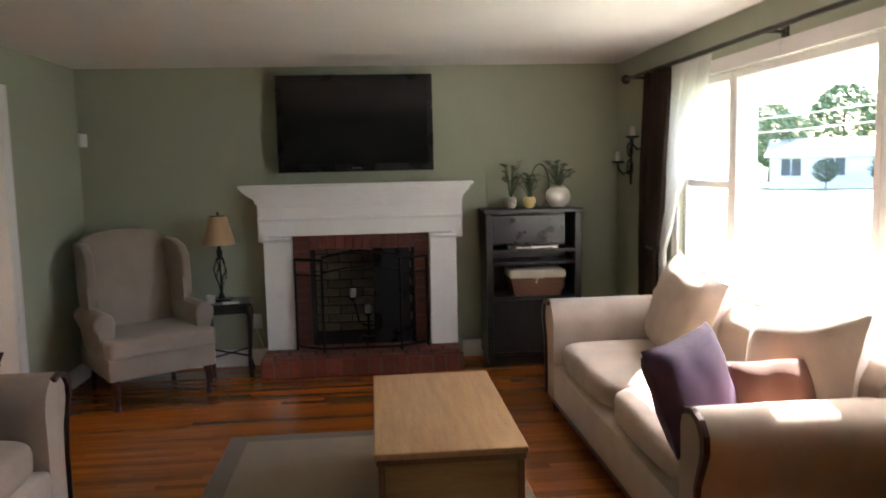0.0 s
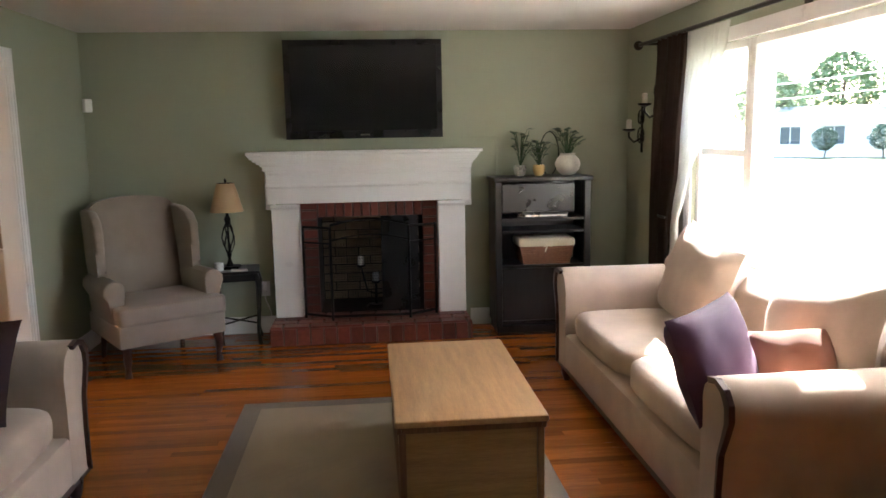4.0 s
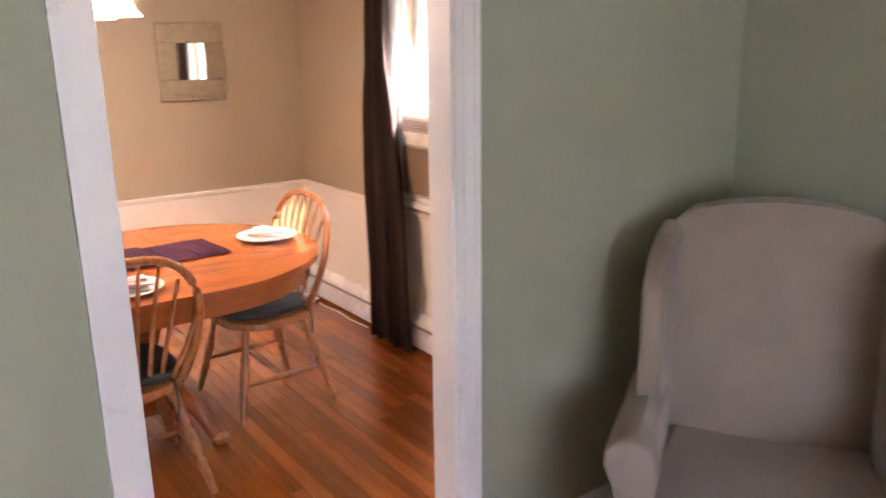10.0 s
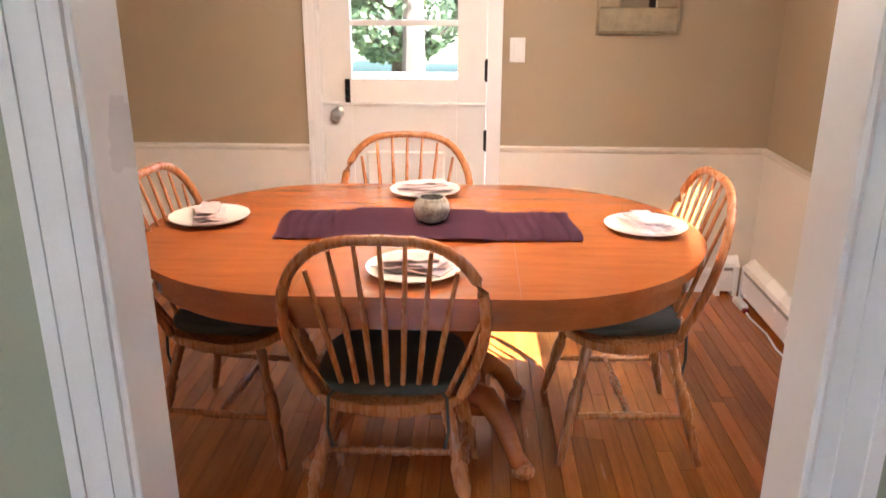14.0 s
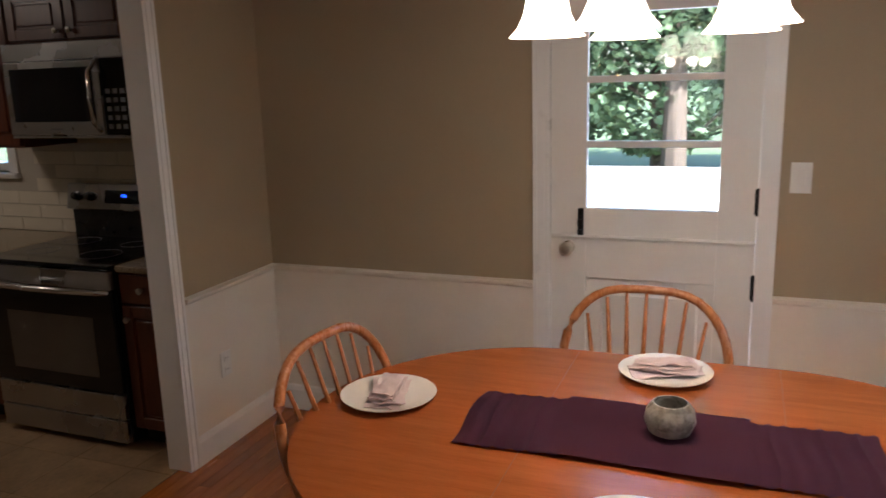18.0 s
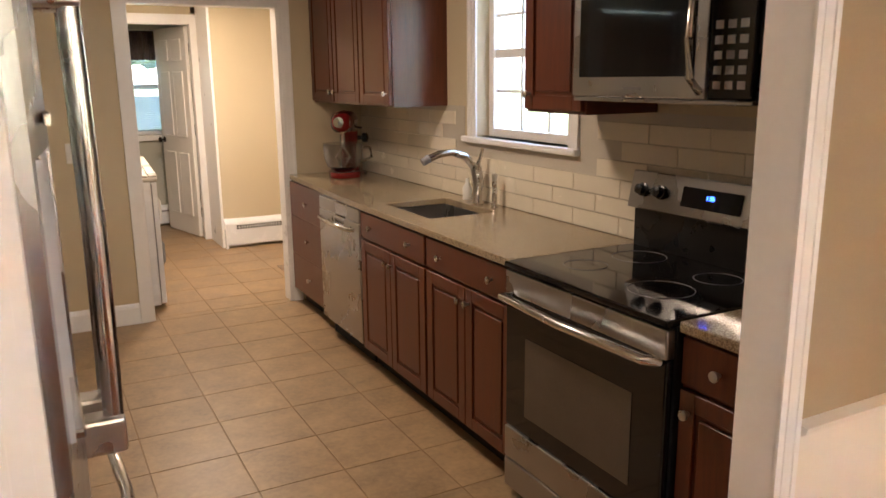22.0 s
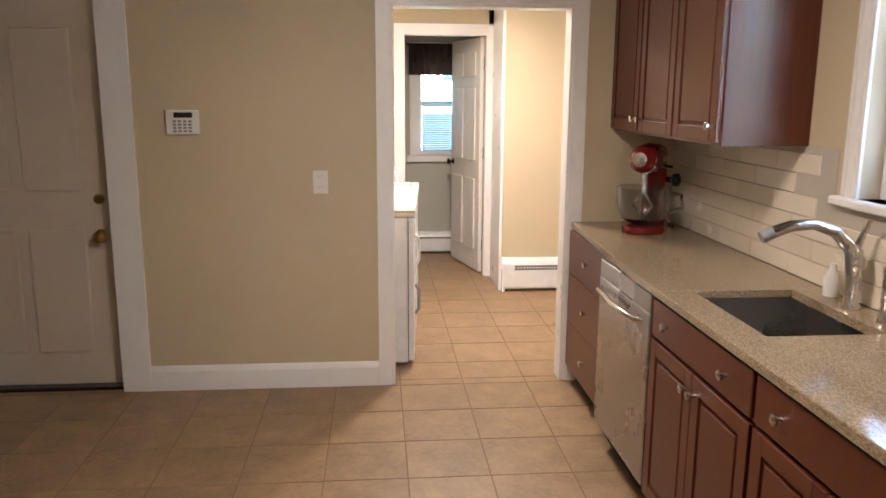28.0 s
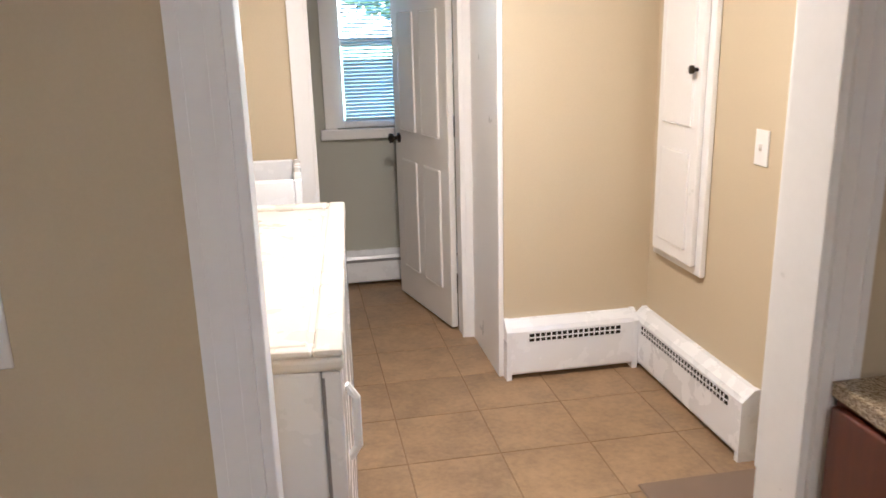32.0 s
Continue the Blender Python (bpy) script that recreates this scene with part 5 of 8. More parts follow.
# black end table past the sofa
et = thing("end_table", "black end table with two open shelves beside the sofa", "end table", (4.075, -4.15, 0))
part("top", box(-0.16, -0.26, 0.60, 0.16, 0.26, 0.63, 0.005), "black_wood", et)
for sx in (-1, 1):
    for sy in (-1, 1):
        part("leg", box(sx * 0.133 - 0.022, sy * 0.23 - 0.022, 0, sx * 0.133 + 0.022, sy * 0.23 + 0.022, 0.599, 0.003), "black_wood", et)
for z in (0.12, 0.36):
    part("shelf", box(-0.14, -0.24, z, 0.14, 0.24, z + 0.018, 0.002), "black_wood", et)
for z, lab in ((0.1385, "brown woven storage basket on the lower shelf"), (0.3785, "brown woven storage basket on the upper shelf")):
    b2 = thing("storage_basket", lab, "basket", (4.075, -4.15, z), group="end table baskets")
    part("weave", box(-0.108, -0.19, 0, 0.108, 0.19, 0.15, 0.012, segs=2), "wicker", b2)
    part("rim", tube([(-0.110, -0.192, 0.15), (0.110, -0.192, 0.15), (0.110, 0.192, 0.15), (-0.110, 0.192, 0.15)], 0.008, 6, closed=True), "wicker", b2)

# cord cover on the chimney wall beside the television
cc = thing("cord_cover", "sage painted cord cover running beside the television", "cord cover")
part("run", box(2.70, -0.014, 1.518, 3.172, -0.001, 1.532, 0.002), "green_wall", cc)
part("drop", box(3.158, -0.013, 1.06, 3.172, -0.001, 1.5175, 0.002), "green_wall", cc)


# ---- dining room ----
# back door: a half-glazed door in two leaves
bd = thing("back_door", "white back door with three stacked glass panes", "door", kind="structure")
X0, X1 = DIN_W - 0.052, DIN_W - 0.012
DY0, DY1 = -2.432, -1.607
GY0, GY1 = -2.281, -1.751
GZ = (1.105, 1.375, 1.64, 1.90)
part("stile", box(X0, DY0, 0.012, X1, GY0, 2.032, 0.002), "door_paint", bd)
part("stile", box(X0, GY1, 0.012, X1, DY1, 2.032, 0.002), "door_paint", bd)
part("top_rail", box(X0, GY0, 1.90, X1, GY1, 2.032, 0.002), "door_paint", bd)
part("middle_rail", box(X0, GY0, 0.985, X1, GY1, 1.105, 0.002), "door_paint", bd)
part("lock_rail", box(X0, GY0, 0.80, X1, GY1, 0.972, 0.002), "door_paint", bd)
part("bottom_rail", box(X0, GY0, 0.012, X1, GY1, 0.24, 0.002), "door_paint", bd)
part("panel", box(X0 + 0.01, GY0, 0.24, X1 - 0.014, GY1, 0.80, 0.002), "door_paint", bd)
part("raised_field", box(X0 + 0.008, GY0 + 0.06, 0.30, X1 - 0.004, GY1 - 0.06, 0.74, 0.012), "door_paint", bd)
part("drip_ledge", swept([(0, 0.973), (0.016, 0.975), (0.02, 0.984), (0, 0.99)], (X1, DY0, 0), (X1, DY1, 0), (1, 0)), "door_paint", bd)
for z in GZ[1:3]:
    part("glazing_bar", box(X0, GY0, z - 0.014, X1 + 0.003, GY1, z + 0.014, 0.004), "door_paint", bd)
for a, b in zip(GZ, GZ[1:]):
    p = part("pane", box(X0 + 0.018, GY0, a + 0.012, X0 + 0.022, GY1, b - 0.012), "glass", bd)
    p.visible_shadow = False
knob = part("knob", turned([(0.028, 0), (0.028, 0.006), (0.012, 0.012), (0.012, 0.035), (0.027, 0.045), (0.03, 0.06), (0.02, 0.072), (0.002, 0.075)], 18, (X1, -2.355, 0.935), axis=(1, 0, 0)), "nickel", bd, "satin nickel door knob", smooth=True)
part("latch_plate", box(X1, -2.316, 0.985, X1 + 0.008, -2.291, 1.105, 0.003), "iron", bd, "black iron slide latch")
part("latch_bolt", joined(rod((X1 + 0.014, -2.303, 0.99), (X1 + 0.014, -2.303, 1.10), 0.006), joined(rod((X1 + 0.02, -2.303, 1.03), (X1 + 0.02, -2.303, 1.06), 0.012), rod((X1 + 0.02, -2.303, 1.005), (X1 + 0.02, -2.303, 1.015), 0.012))), "iron", bd)
for z in (1.15, 0.80):
    part("hinge", joined(box(X1, -1.617, z - 0.05, X1 + 0.006, -1.597, z + 0.05, 0.002), rod((X1 + 0.008, -1.605, z - 0.055), (X1 + 0.008, -1.605, z + 0.055), 0.007)), "iron", bd)
lining("door_jamb_back", DIN_W - 0.182, -2.4375, DIN_W + 0.002, -1.6015, 2.0405, "white painted jamb of the back door", t=0.004)
structure("door_threshold_back", box(DIN_W - 0.2, -2.433, -0.02, DIN_W, -1.606, 0.011, 0.003), "dark_metal", "dark metal threshold under the back door", "threshold")

# wall mirror
mir = thing("wall_mirror", "square mirror in a wide champagne gold frame", "mirror", (DIN_W, -0.89, 1.555), 90)
for x0, z0, x1, z1 in ((-0.192, -0.225, 0.192, -0.105), (-0.192, 0.105, 0.192, 0.225), (-0.192, -0.105, -0.085, 0.105), (0.085, -0.105, 0.192, 0.105)):
    part("frame_board", box(x0, -0.022, z0, x1, 0, z1, 0.005), "gold_frame", mir)
for s in (-1, 1):
    part("outer_bead", box(s * 0.19 - 0.007, -0.03, -0.23, s * 0.19 + 0.007, -0.0222, 0.23, 0.003), "gold_frame", mir)
    part("inner_bead", box(s * 0.089 - 0.005, -0.028, -0.11, s * 0.089 + 0.005, -0.0222, 0.11, 0.002), "gold_frame", mir)
    part("outer_bead", box(-0.182, -0.03, s * 0.222 - 0.007, 0.182, -0.0222, s * 0.222 + 0.007, 0.003), "gold_frame", mir)
part("mirror_glass", box(-0.086, -0.012, -0.106, 0.086, -0.004, 0.106), "mirror", mir)
plate("light_switch", "white rocker light switch beside the back door", "light switch", pose(DIN_W + 0.001, -1.458, 1.25, 0, 0, 90), kind="rocker")
plate("wall_outlet", "white double outlet plate on the tan wall beside the kitchen opening", "outlet", pose(-0.768, DIN_S + 0.001, 1.23, 0, 0, 180), wide=0.08, high=0.125, kind="outlet")
plate("wall_outlet", "white outlet in the cream wainscot", "outlet", pose(-2.62, DIN_S + 0.007, 0.40, 0, 0, 180), kind="outlet")

# baseboard heaters
def ventgrid(ob, a, b, out, high, deep, vents):
    """A dark outlet with a white grid of bars over it on the upper front."""
    d, o = (Vector(b) - Vector(a)).normalized(), Vector(out)
    lo, hi = high - 0.092, high - 0.056
    f, g = vents
    p, q = Vector(a) + d * f, Vector(a) + d * g
    # Near-black strip laid on the solid cover in place of an opening.
    part("vent_slot", swept([(deep - 0.01, hi), (deep + 0.0015, hi), (deep + 0.0015, lo), (deep - 0.01, lo)], (*p, 0), (*q, 0), out), "soot_recess_black", ob, "dark outlet grille")
    bars = bmesh.new()
    n = int((g - f) / 0.024)
    for k in range(1, n):
        c = p + d * ((g - f) * k / n) + o * (deep + 0.0025)
        h = d * 0.003 + Vector((abs(o.x), abs(o.y))) * 0.001
        box(c.x - abs(h.x), c.y - abs(h.y), lo, c.x + abs(h.x), c.y + abs(h.y), hi, bm=bars)
    c, e = p + o * (deep + 0.002), q + o * (deep + 0.0034)
    box(min(c.x, e.x), min(c.y, e.y), (lo + hi) / 2 - 0.003, max(c.x, e.x), max(c.y, e.y), (lo + hi) / 2 + 0.003, bm=bars)
    part("vent_grid", bars, "enamel", ob)


def heater(name, label, a, b, out, high=0.205, deep=0.065, vents=None):
    """A hot water baseboard heater between two points of a wall."""
    ob = thing(name, label, "heater")
    z0 = 0.025
    prof = [(0, z0), (deep - 0.004, z0), (deep, z0 + 0.01), (deep, high - 0.045), (deep - 0.008, high - 0.03), (deep - 0.008, high - 0.028), (0.02, high), (0, high)]
    part("cover", swept(prof, (*a, 0), (*b, 0), out), "enamel", ob)
    d = (Vector(b) - Vector(a)).normalized()
    e, f = Vector(a) + d * 0.03, Vector(b) - d * 0.03
    if vents:
        ventgrid(ob, a, b, out, high, deep, vents)
    else:
      part("slot", swept([(deep - 0.01, high - 0.047), (deep + 0.0025, high - 0.047), (deep + 0.0025, high - 0.064), (deep - 0.01, high - 0.064)], (*e, 0), (*f, 0), out), "grey_plastic", ob, "dark louvre slot")
    for p in (Vector(a), Vector(b)):
        q = p + d * (0.02 if p == Vector(a) else -0.02)
        p = p - d * (0.003 if p == Vector(a) else -0.003)
        part("end_cap", swept([(0, 0.0), (deep + 0.004, 0.0), (deep + 0.004, high - 0.04), (0.02, high + 0.004), (0, high + 0.004)], (*p, 0), (*q, 0), out), "enamel", ob)
    part("fin_tube", rod((*(Vector(a) + d * 0.03 + Vector(out) * 0.03), 0.06), (*(Vector(b) - d * 0.03 + Vector(out) * 0.03), 0.06), 0.012), "dark_metal", ob)
    return ob


heater("baseboard_heater", "long cream baseboard heater under the dining window", (DIN_W + 0.08, DIN_N - 0.001), (-0.25, DIN_N - 0.001), (0, -1))
heater("baseboard_heater", "short cream baseboard heater end in the dining corner", (DIN_W + 0.001, -0.38), (DIN_W + 0.001, DIN_N - 0.08), (1, 0))

# air conditioner in the window
ac = thing("air_conditioner", "beige window air conditioner under the sash", "air conditioner", ((DWX0 + DWX1) / 2, DIN_N, DWB + 0.001))
part("body", box(-0.395, -0.05, 0.03, 0.395, 0.24, 0.455, 0.012, segs=2), "ac_beige", ac)
part("mounting_sill", box(-0.40, -0.02, 0, 0.40, 0.20, 0.0295, 0.003), "trim", ac)
part("outlet_recess", box(-0.36, -0.0535, 0.375, 0.36, -0.0505, 0.435), "grey_plastic", ac)
for k in range(5):
    part("outlet_louvre", moved(box(-0.355, -0.006, -0.001, 0.355, 0.006, 0.001), Matrix.Translation((0, -0.0605, 0.382 + k * 0.0115)) @ Matrix.Rotation(radians(-28), 4, "X")), "ac_beige", ac)
part("control_panel", box(-0.375, -0.060, 0.30, 0.375, -0.0505, 0.362, 0.004), "cream_enamel", ac, "cream control strip")
for x in (-0.10, -0.02):
    part("control_knob", turned([(0.014, 0), (0.013, 0.010), (0.003, 0.013)], 14, (x, -0.060, 0.331), axis=(0, -1, 0)), "grey_plastic", ac, smooth=True)
part("front_grille", box(-0.375, -0.062, 0.05, 0.375, -0.0505, 0.29, 0.004), "ac_grille", ac)
for k in range(16):
    part("grille_slat", box(-0.365, -0.067, 0.058 + k * 0.0145, 0.365, -0.0622, 0.064 + k * 0.0145), "ac_grille", ac)

for x, g in ((-1.86, [(2.15, -0.10, 0.10), (1.65, -0.13, 0.05), (1.2, -0.18, 0.13), (0.8, -0.20, 0.18), (0.02, -0.21, 0.20)]), (-0.82, [(2.15, -0.16, 0.2), (1.2, -0.12, 0.17), (0.8, -0.10, 0.14), (0.02, -0.15, 0.15)])):
    c = thing("curtain", "dark brown curtain beside the air conditioner window", "curtain", (x, DIN_N - 0.115, 0), 0, group="dining curtains")
    part("panel", drape(-0.2, 0.2, 0.02, 2.15, 0.03, 5, g, seed=4), "brown_curtain", c, smooth=True)
cr = thing("curtain_rod", "dark curtain rod over the dining window", "curtain rod")
part("rod", rod((-2.2, DIN_N - 0.115, 2.16), (-0.5, DIN_N - 0.115, 2.16), 0.012), "dark_metal", cr)
for x in (-2.12, -0.58):
    part("bracket", rod((x, DIN_N - 0.115, 2.16), (x, DIN_N, 2.16), 0.008), "dark_metal", cr)
sh2 = thing("sheer_curtain", "white sheer strip beside the dining window", "curtain", (-1.80, DIN_N - 0.06, 0), 0)
part("panel", drape(-0.1, 0.1, 1.17, 2.13, 0.01, 4, [(2.13, -0.12, 0.08), (1.6, -0.13, 0.04), (1.17, -0.14, -0.04)], n=40, thick=0.003), "sheer", sh2, smooth=True)

# dining table: round ends, a leaf in the middle, claw-footed pedestal
TX, TY = -1.62, -1.832
TT = 0.777                            # table top
table = thing("dining_table", "oval honey oak pedestal dining table", "table", (TX, TY, 0))
table.scale = (1, 1, TT / 0.75)


def oval(r, half, n=28):
    pts = [(r * math.cos(math.pi * k / n), half + r * math.sin(math.pi * k / n)) for k in range(n + 1)]
    return pts + [(-x, -y) for x, y in pts]


part("tabletop", prism(oval(0.612, 0.305), 0.722, 0.75, bevel=0.007), "table_oak", table, smooth=True)
part("apron", prism(oval(0.572, 0.305), 0.645, 0.7215), "table_oak", table, smooth=True)
for y in (-0.30, 0.30):
    part("leaf_joint", box(-0.608, y - 0.001, 0.7502, 0.608, y + 0.001, 0.7506), "joint", table)
part("pedestal_box", box(-0.14, -0.36, 0.58, 0.14, 0.36, 0.645, 0.006), "table_oak", table)
for s in (-1, 1):
    part("pedestal_column", turned([(0.06, 0.0), (0.085, 0.03), (0.07, 0.08), (0.055, 0.16), (0.075, 0.24), (0.09, 0.30), (0.06, 0.36), (0.075, 0.40)], 18, (0, s * 0.14, 0.18)), "table_oak", table, smooth=True)
part("pedestal_block", box(-0.10, -0.24, 0.12, 0.10, 0.24, 0.20, 0.012, segs=2), "table_oak", table)
for sx in (-1, 1):
    for sy in (-1, 1):
        part("claw_leg", tube([(sx * 0.05, sy * 0.16, 0.19), (sx * 0.13, sy * 0.23, 0.21), (sx * 0.20, sy * 0.29, 0.14), (sx * 0.235, sy * 0.325, 0.06), (sx * 0.255, sy * 0.345, 0.035)], [0.045, 0.042, 0.036, 0.03, 0.034], 10), "table_oak", table, smooth=True)
        part("claw_foot", turned([(0.02, 0), (0.036, 0.012), (0.038, 0.03), (0.02, 0.05)], 12, (sx * 0.26, sy * 0.35, 0)), "chair_oak", table, smooth=True)

runner = thing("table_runner", "plum purple cloth runner in folds on the table", "table runner", (-1.647, -1.815, TT + 0.0015))
runner.scale = (0.95, 0.95, 1)


def runner_piece(y0, y1, ribs, lift, wide):
    bm = bmesh.new()
    nx, ny = 14, max(8, int((y1 - y0) / 0.012))
    gr = []
    for j in range(ny + 1):
        row = []
        for i in range(nx + 1):
            x, y = wide * (i / nx - 0.5), y0 + (y1 - y0) * j / ny
            z = 0.003 + lift + ribs * max(0, math.sin(y * 150)) + 0.003 * noise.noise((x * 8, y * 8, lift * 90))
            row.append(bm.verts.new((x + 0.006 * math.sin(y * 9), y + 0.012 * math.sin(x * 14 + y0), z)))
        gr.append(row)
    for a, b in zip(gr, gr[1:]):
        for i in range(nx):
            bm.faces.new((a[i], a[i + 1], b[i + 1], b[i]))
    bmesh.ops.solidify(bm, geom=bm.faces[:], thickness=0.003)
    return bm


part("pleated_end", runner_piece(-0.522, -0.24, 0.005, 0.0, 0.35), "runner_cloth", runner, "finely pleated end", smooth=True)
part("middle", runner_piece(-0.27, 0.215, 0.0, 0.008, 0.36), "runner_cloth", runner, smooth=True)
part("pleated_end", runner_piece(0.19, 0.522, 0.005, 0.0, 0.34), "runner_cloth", runner, "finely pleated end", smooth=True)

pot = thing("candle_jar", "round mottled stoneware candle jar on the runner", "candle jar", (-1.665, -1.80, TT + 0.0125))
part("jar", turned([(0.03, 0), (0.05, 0.010), (0.062, 0.038), (0.058, 0.064), (0.043, 0.084), (0.039, 0.084), (0.05, 0.06), (0.048, 0.026)], 24), "stoneware", pot, smooth=True)


def setting(x, y, turn, seed, label):
    pl = thing("dinner_plate", "white china dinner plate on the oak table", "plate", (x, y, TT + 0.0008), group="place settings")
    part("plate", turned([(0.075, 0.0), (0.08, 0.003), (0.095, 0.006), (0.134, 0.018), (0.136, 0.021), (0.10, 0.012), (0.08, 0.009), (0.001, 0.008)], 36), "china", pl, smooth=True)
    nk = thing("napkin", label, "napkin", (x, y, TT + 0.0105), turn, group="folded napkins")
    rng = random.Random(seed)
    bm = bmesh.new()
    for k in range(4):
        lay = bmesh.new()
        bmesh.ops.create_grid(lay, x_segments=12, y_segments=8, size=1)
        a = rng.uniform(-0.25, 0.25)
        for v in lay.verts:
            u, w2 = v.co.x, v.co.y
            v.co = (u * (0.105 - 0.01 * k), w2 * (0.05 - 0.006 * k) + 0.012 * u * rng.uniform(0.9, 1.1), 0.006 + 0.009 * k + 0.012 * (noise.noise((u * 2 + seed + k, w2 * 2, k)) + 0.35) * (1 - 0.3 * abs(u)))
        bmesh.ops.solidify(lay, geom=lay.faces[:], thickness=0.003)
        moved(lay, Matrix.Rotation(a, 4, "Z"))
        joined(bm, lay)
    part("cloth", bm, "napkin_cloth", nk, smooth=True)


setting(-1.20, -1.824, 75, 1, "dusky folded cloth napkin on a dinner plate")
setting(-2.08, -1.85, 95, 2, "lilac folded cloth napkin on a dinner plate")
setting(-1.68, -2.565, 15, 3, "lilac folded cloth napkin on a dinner plate")
setting(-1.64, -1.09, 10, 4, "lilac folded cloth napkin on a dinner plate")

# windsor chairs
LEG = [(0.011, 0.0), (0.016, 0.10), (0.019, 0.13), (0.013, 0.155), (0.021, 0.18), (0.022, 0.25), (0.014, 0.275), (0.02, 0.29), (0.013, 0.31), (0.018, 0.40), (0.014, 0.44)]
STR = [(0.008, 0.0), (0.012, 0.10), (0.009, 0.14), (0.016, 0.16), (0.011, 0.18), (0.017, 0.20), (0.011, 0.22), (0.016, 0.24), (0.009, 0.26), (0.012, 0.30), (0.008, 0.40)]


def spindle(profile, a, b, bm=None, n=10):
    a, b = Vector(a), Vector(b)
    ln = (b - a).length
    top = profile[-1][1]
    made = turned([(r, z * ln / top) for r, z in profile], n)
    moved(made, Matrix.Translation(a) @ (b - a).to_track_quat("Z", "Y").to_matrix().to_4x4())
    return joined(bm, made)


def windsor(label):
    """Faces -y; the seat's middle is the origin."""
    ob = thing("windsor_chair", label, "chair", group="chairs round the table")
    seat = [(0.235 * math.cos(a) * (1.0 if math.sin(a) < 0 else 0.92), 0.215 * math.sin(a) * (0.98 if math.sin(a) < 0 else 1.0)) for a in [6.2832 * k / 36 for k in range(36)]]
    seat = [(math.copysign(abs(x / 0.225) ** 0.8, x) * 0.225, math.copysign(abs(y / 0.215) ** 0.8, y) * 0.215) for x, y in seat]
    part("seat", prism(seat, 0.415, 0.45, bevel=0.009), "chair_oak", ob, smooth=True)
    feet = {}
    for sx in (-1, 1):
        for sy in (-1, 1):
            foot, top = Vector((sx * 0.225, sy * 0.225 + (0.02 if sy > 0 else 0), 0)), Vector((sx * 0.145, sy * 0.135, 0.425))
            feet[sx, sy] = (foot, top)
            part("leg", spindle(LEG, foot, top), "chair_oak", ob, smooth=True)
    at = lambda k, z: feet[k][0].lerp(feet[k][1], z / 0.425)
    for sx in (-1, 1):
        part("side_stretcher", spindle(STR, at((sx, -1), 0.17), at((sx, 1), 0.17)), "chair_oak", ob, smooth=True)
    part("cross_stretcher", spindle(STR, (at((-1, -1), 0.17) + at((-1, 1), 0.17)) / 2, (at((1, -1), 0.17) + at((1, 1), 0.17)) / 2), "chair_oak", ob, smooth=True)
    bow = []
    for k in range(25):
        a = math.pi * k / 24
        u, h = math.cos(a), math.sin(a) ** 0.75
        z = 0.45 + 0.50 * h
        bow.append((math.copysign(abs(u) ** 0.62, u) * (0.185 + 0.085 * math.sin(min(1.0, h * 1.25) * math.pi / 2)), 0.15 + 0.115 * (z - 0.45) / 0.5 + 0.02 * h, z))
    part("bow", tube(bow, 0.0145, 10), "chair_oak", ob, smooth=True)
    for k in range(9):
        u = -1 + 2 * (k + 0.5) / 9
        xb = 0.165 * u
        xt = 0.262 * u
        hh = max(0.05, 1 - abs(u) ** 3.0) ** 0.5
        zt = 0.45 + 0.50 * hh - 0.01
        part("spindle", tube([(xb, 0.165 - 0.02 * abs(u), 0.445), ((xb + xt) / 2, 0.21 - 0.01 * abs(u), (0.45 + zt) / 2), (xt, 0.15 + 0.135 * (zt - 0.45) / 0.5, zt)], [0.0075, 0.0085, 0.0055], 6), "chair_oak", ob, smooth=True)
    for c in ob.children:
        for v in c.data.vertices:
            v.co.x *= 1.11
    return ob


def chair_pad(m):
    ob = thing("chair_pad", "dark green tufted pad tied to an oak chair", "seat pad", group="chair pads")
    ob.matrix_basis = m
    bm = pillow(0.43, 0.39, 0.055, (0, -0.01, 0.4775), 3.6, 8)
    for v in bm.verts:
        if v.co.z > 0.48:
            for bx, by in ((-0.08, -0.08), (0.08, -0.08), (-0.08, 0.08), (0.08, 0.08)):
                v.co.z -= 0.014 * math.exp(-((v.co.x - bx) ** 2 + (v.co.y - by) ** 2) / 0.0012)
    part("pad", bm, "pad_cloth", ob, smooth=True)
    for bx, by in ((-0.08, -0.08), (0.08, -0.08), (-0.08, 0.08), (0.08, 0.08)):
        part("button", turned([(0.008, 0), (0.01, 0.003), (0.004, 0.007)], 8, (bx, by, 0.487)), "pad_cloth", ob)
    for sx in (-1, 1):
        part("tie", tube([(sx * 0.15, 0.17, 0.47), (sx * 0.165, 0.185, 0.46), (sx * 0.17, 0.19, 0.36), (sx * 0.16, 0.185, 0.30)], 0.005, 6), "pad_cloth", ob)
    return ob


spots = [((-1.24, -1.89, 0), -90), ((-1.69, -1.14, 0), 2), ((-1.64, -2.48, 0), 174), ((-2.12, -1.945, 0), 90)]
first = windsor("honey oak bow-back windsor chair at the table")
first.matrix_basis = pose(*spots[0][0], 0, 0, spots[0][1])
chair_pad(first.matrix_basis)
for (x, y, z), turn in spots[1:]:
    copy_thing(first, pose(x, y, z, 0, 0, turn))
    chair_pad(pose(x, y, z, 0, 0, turn))

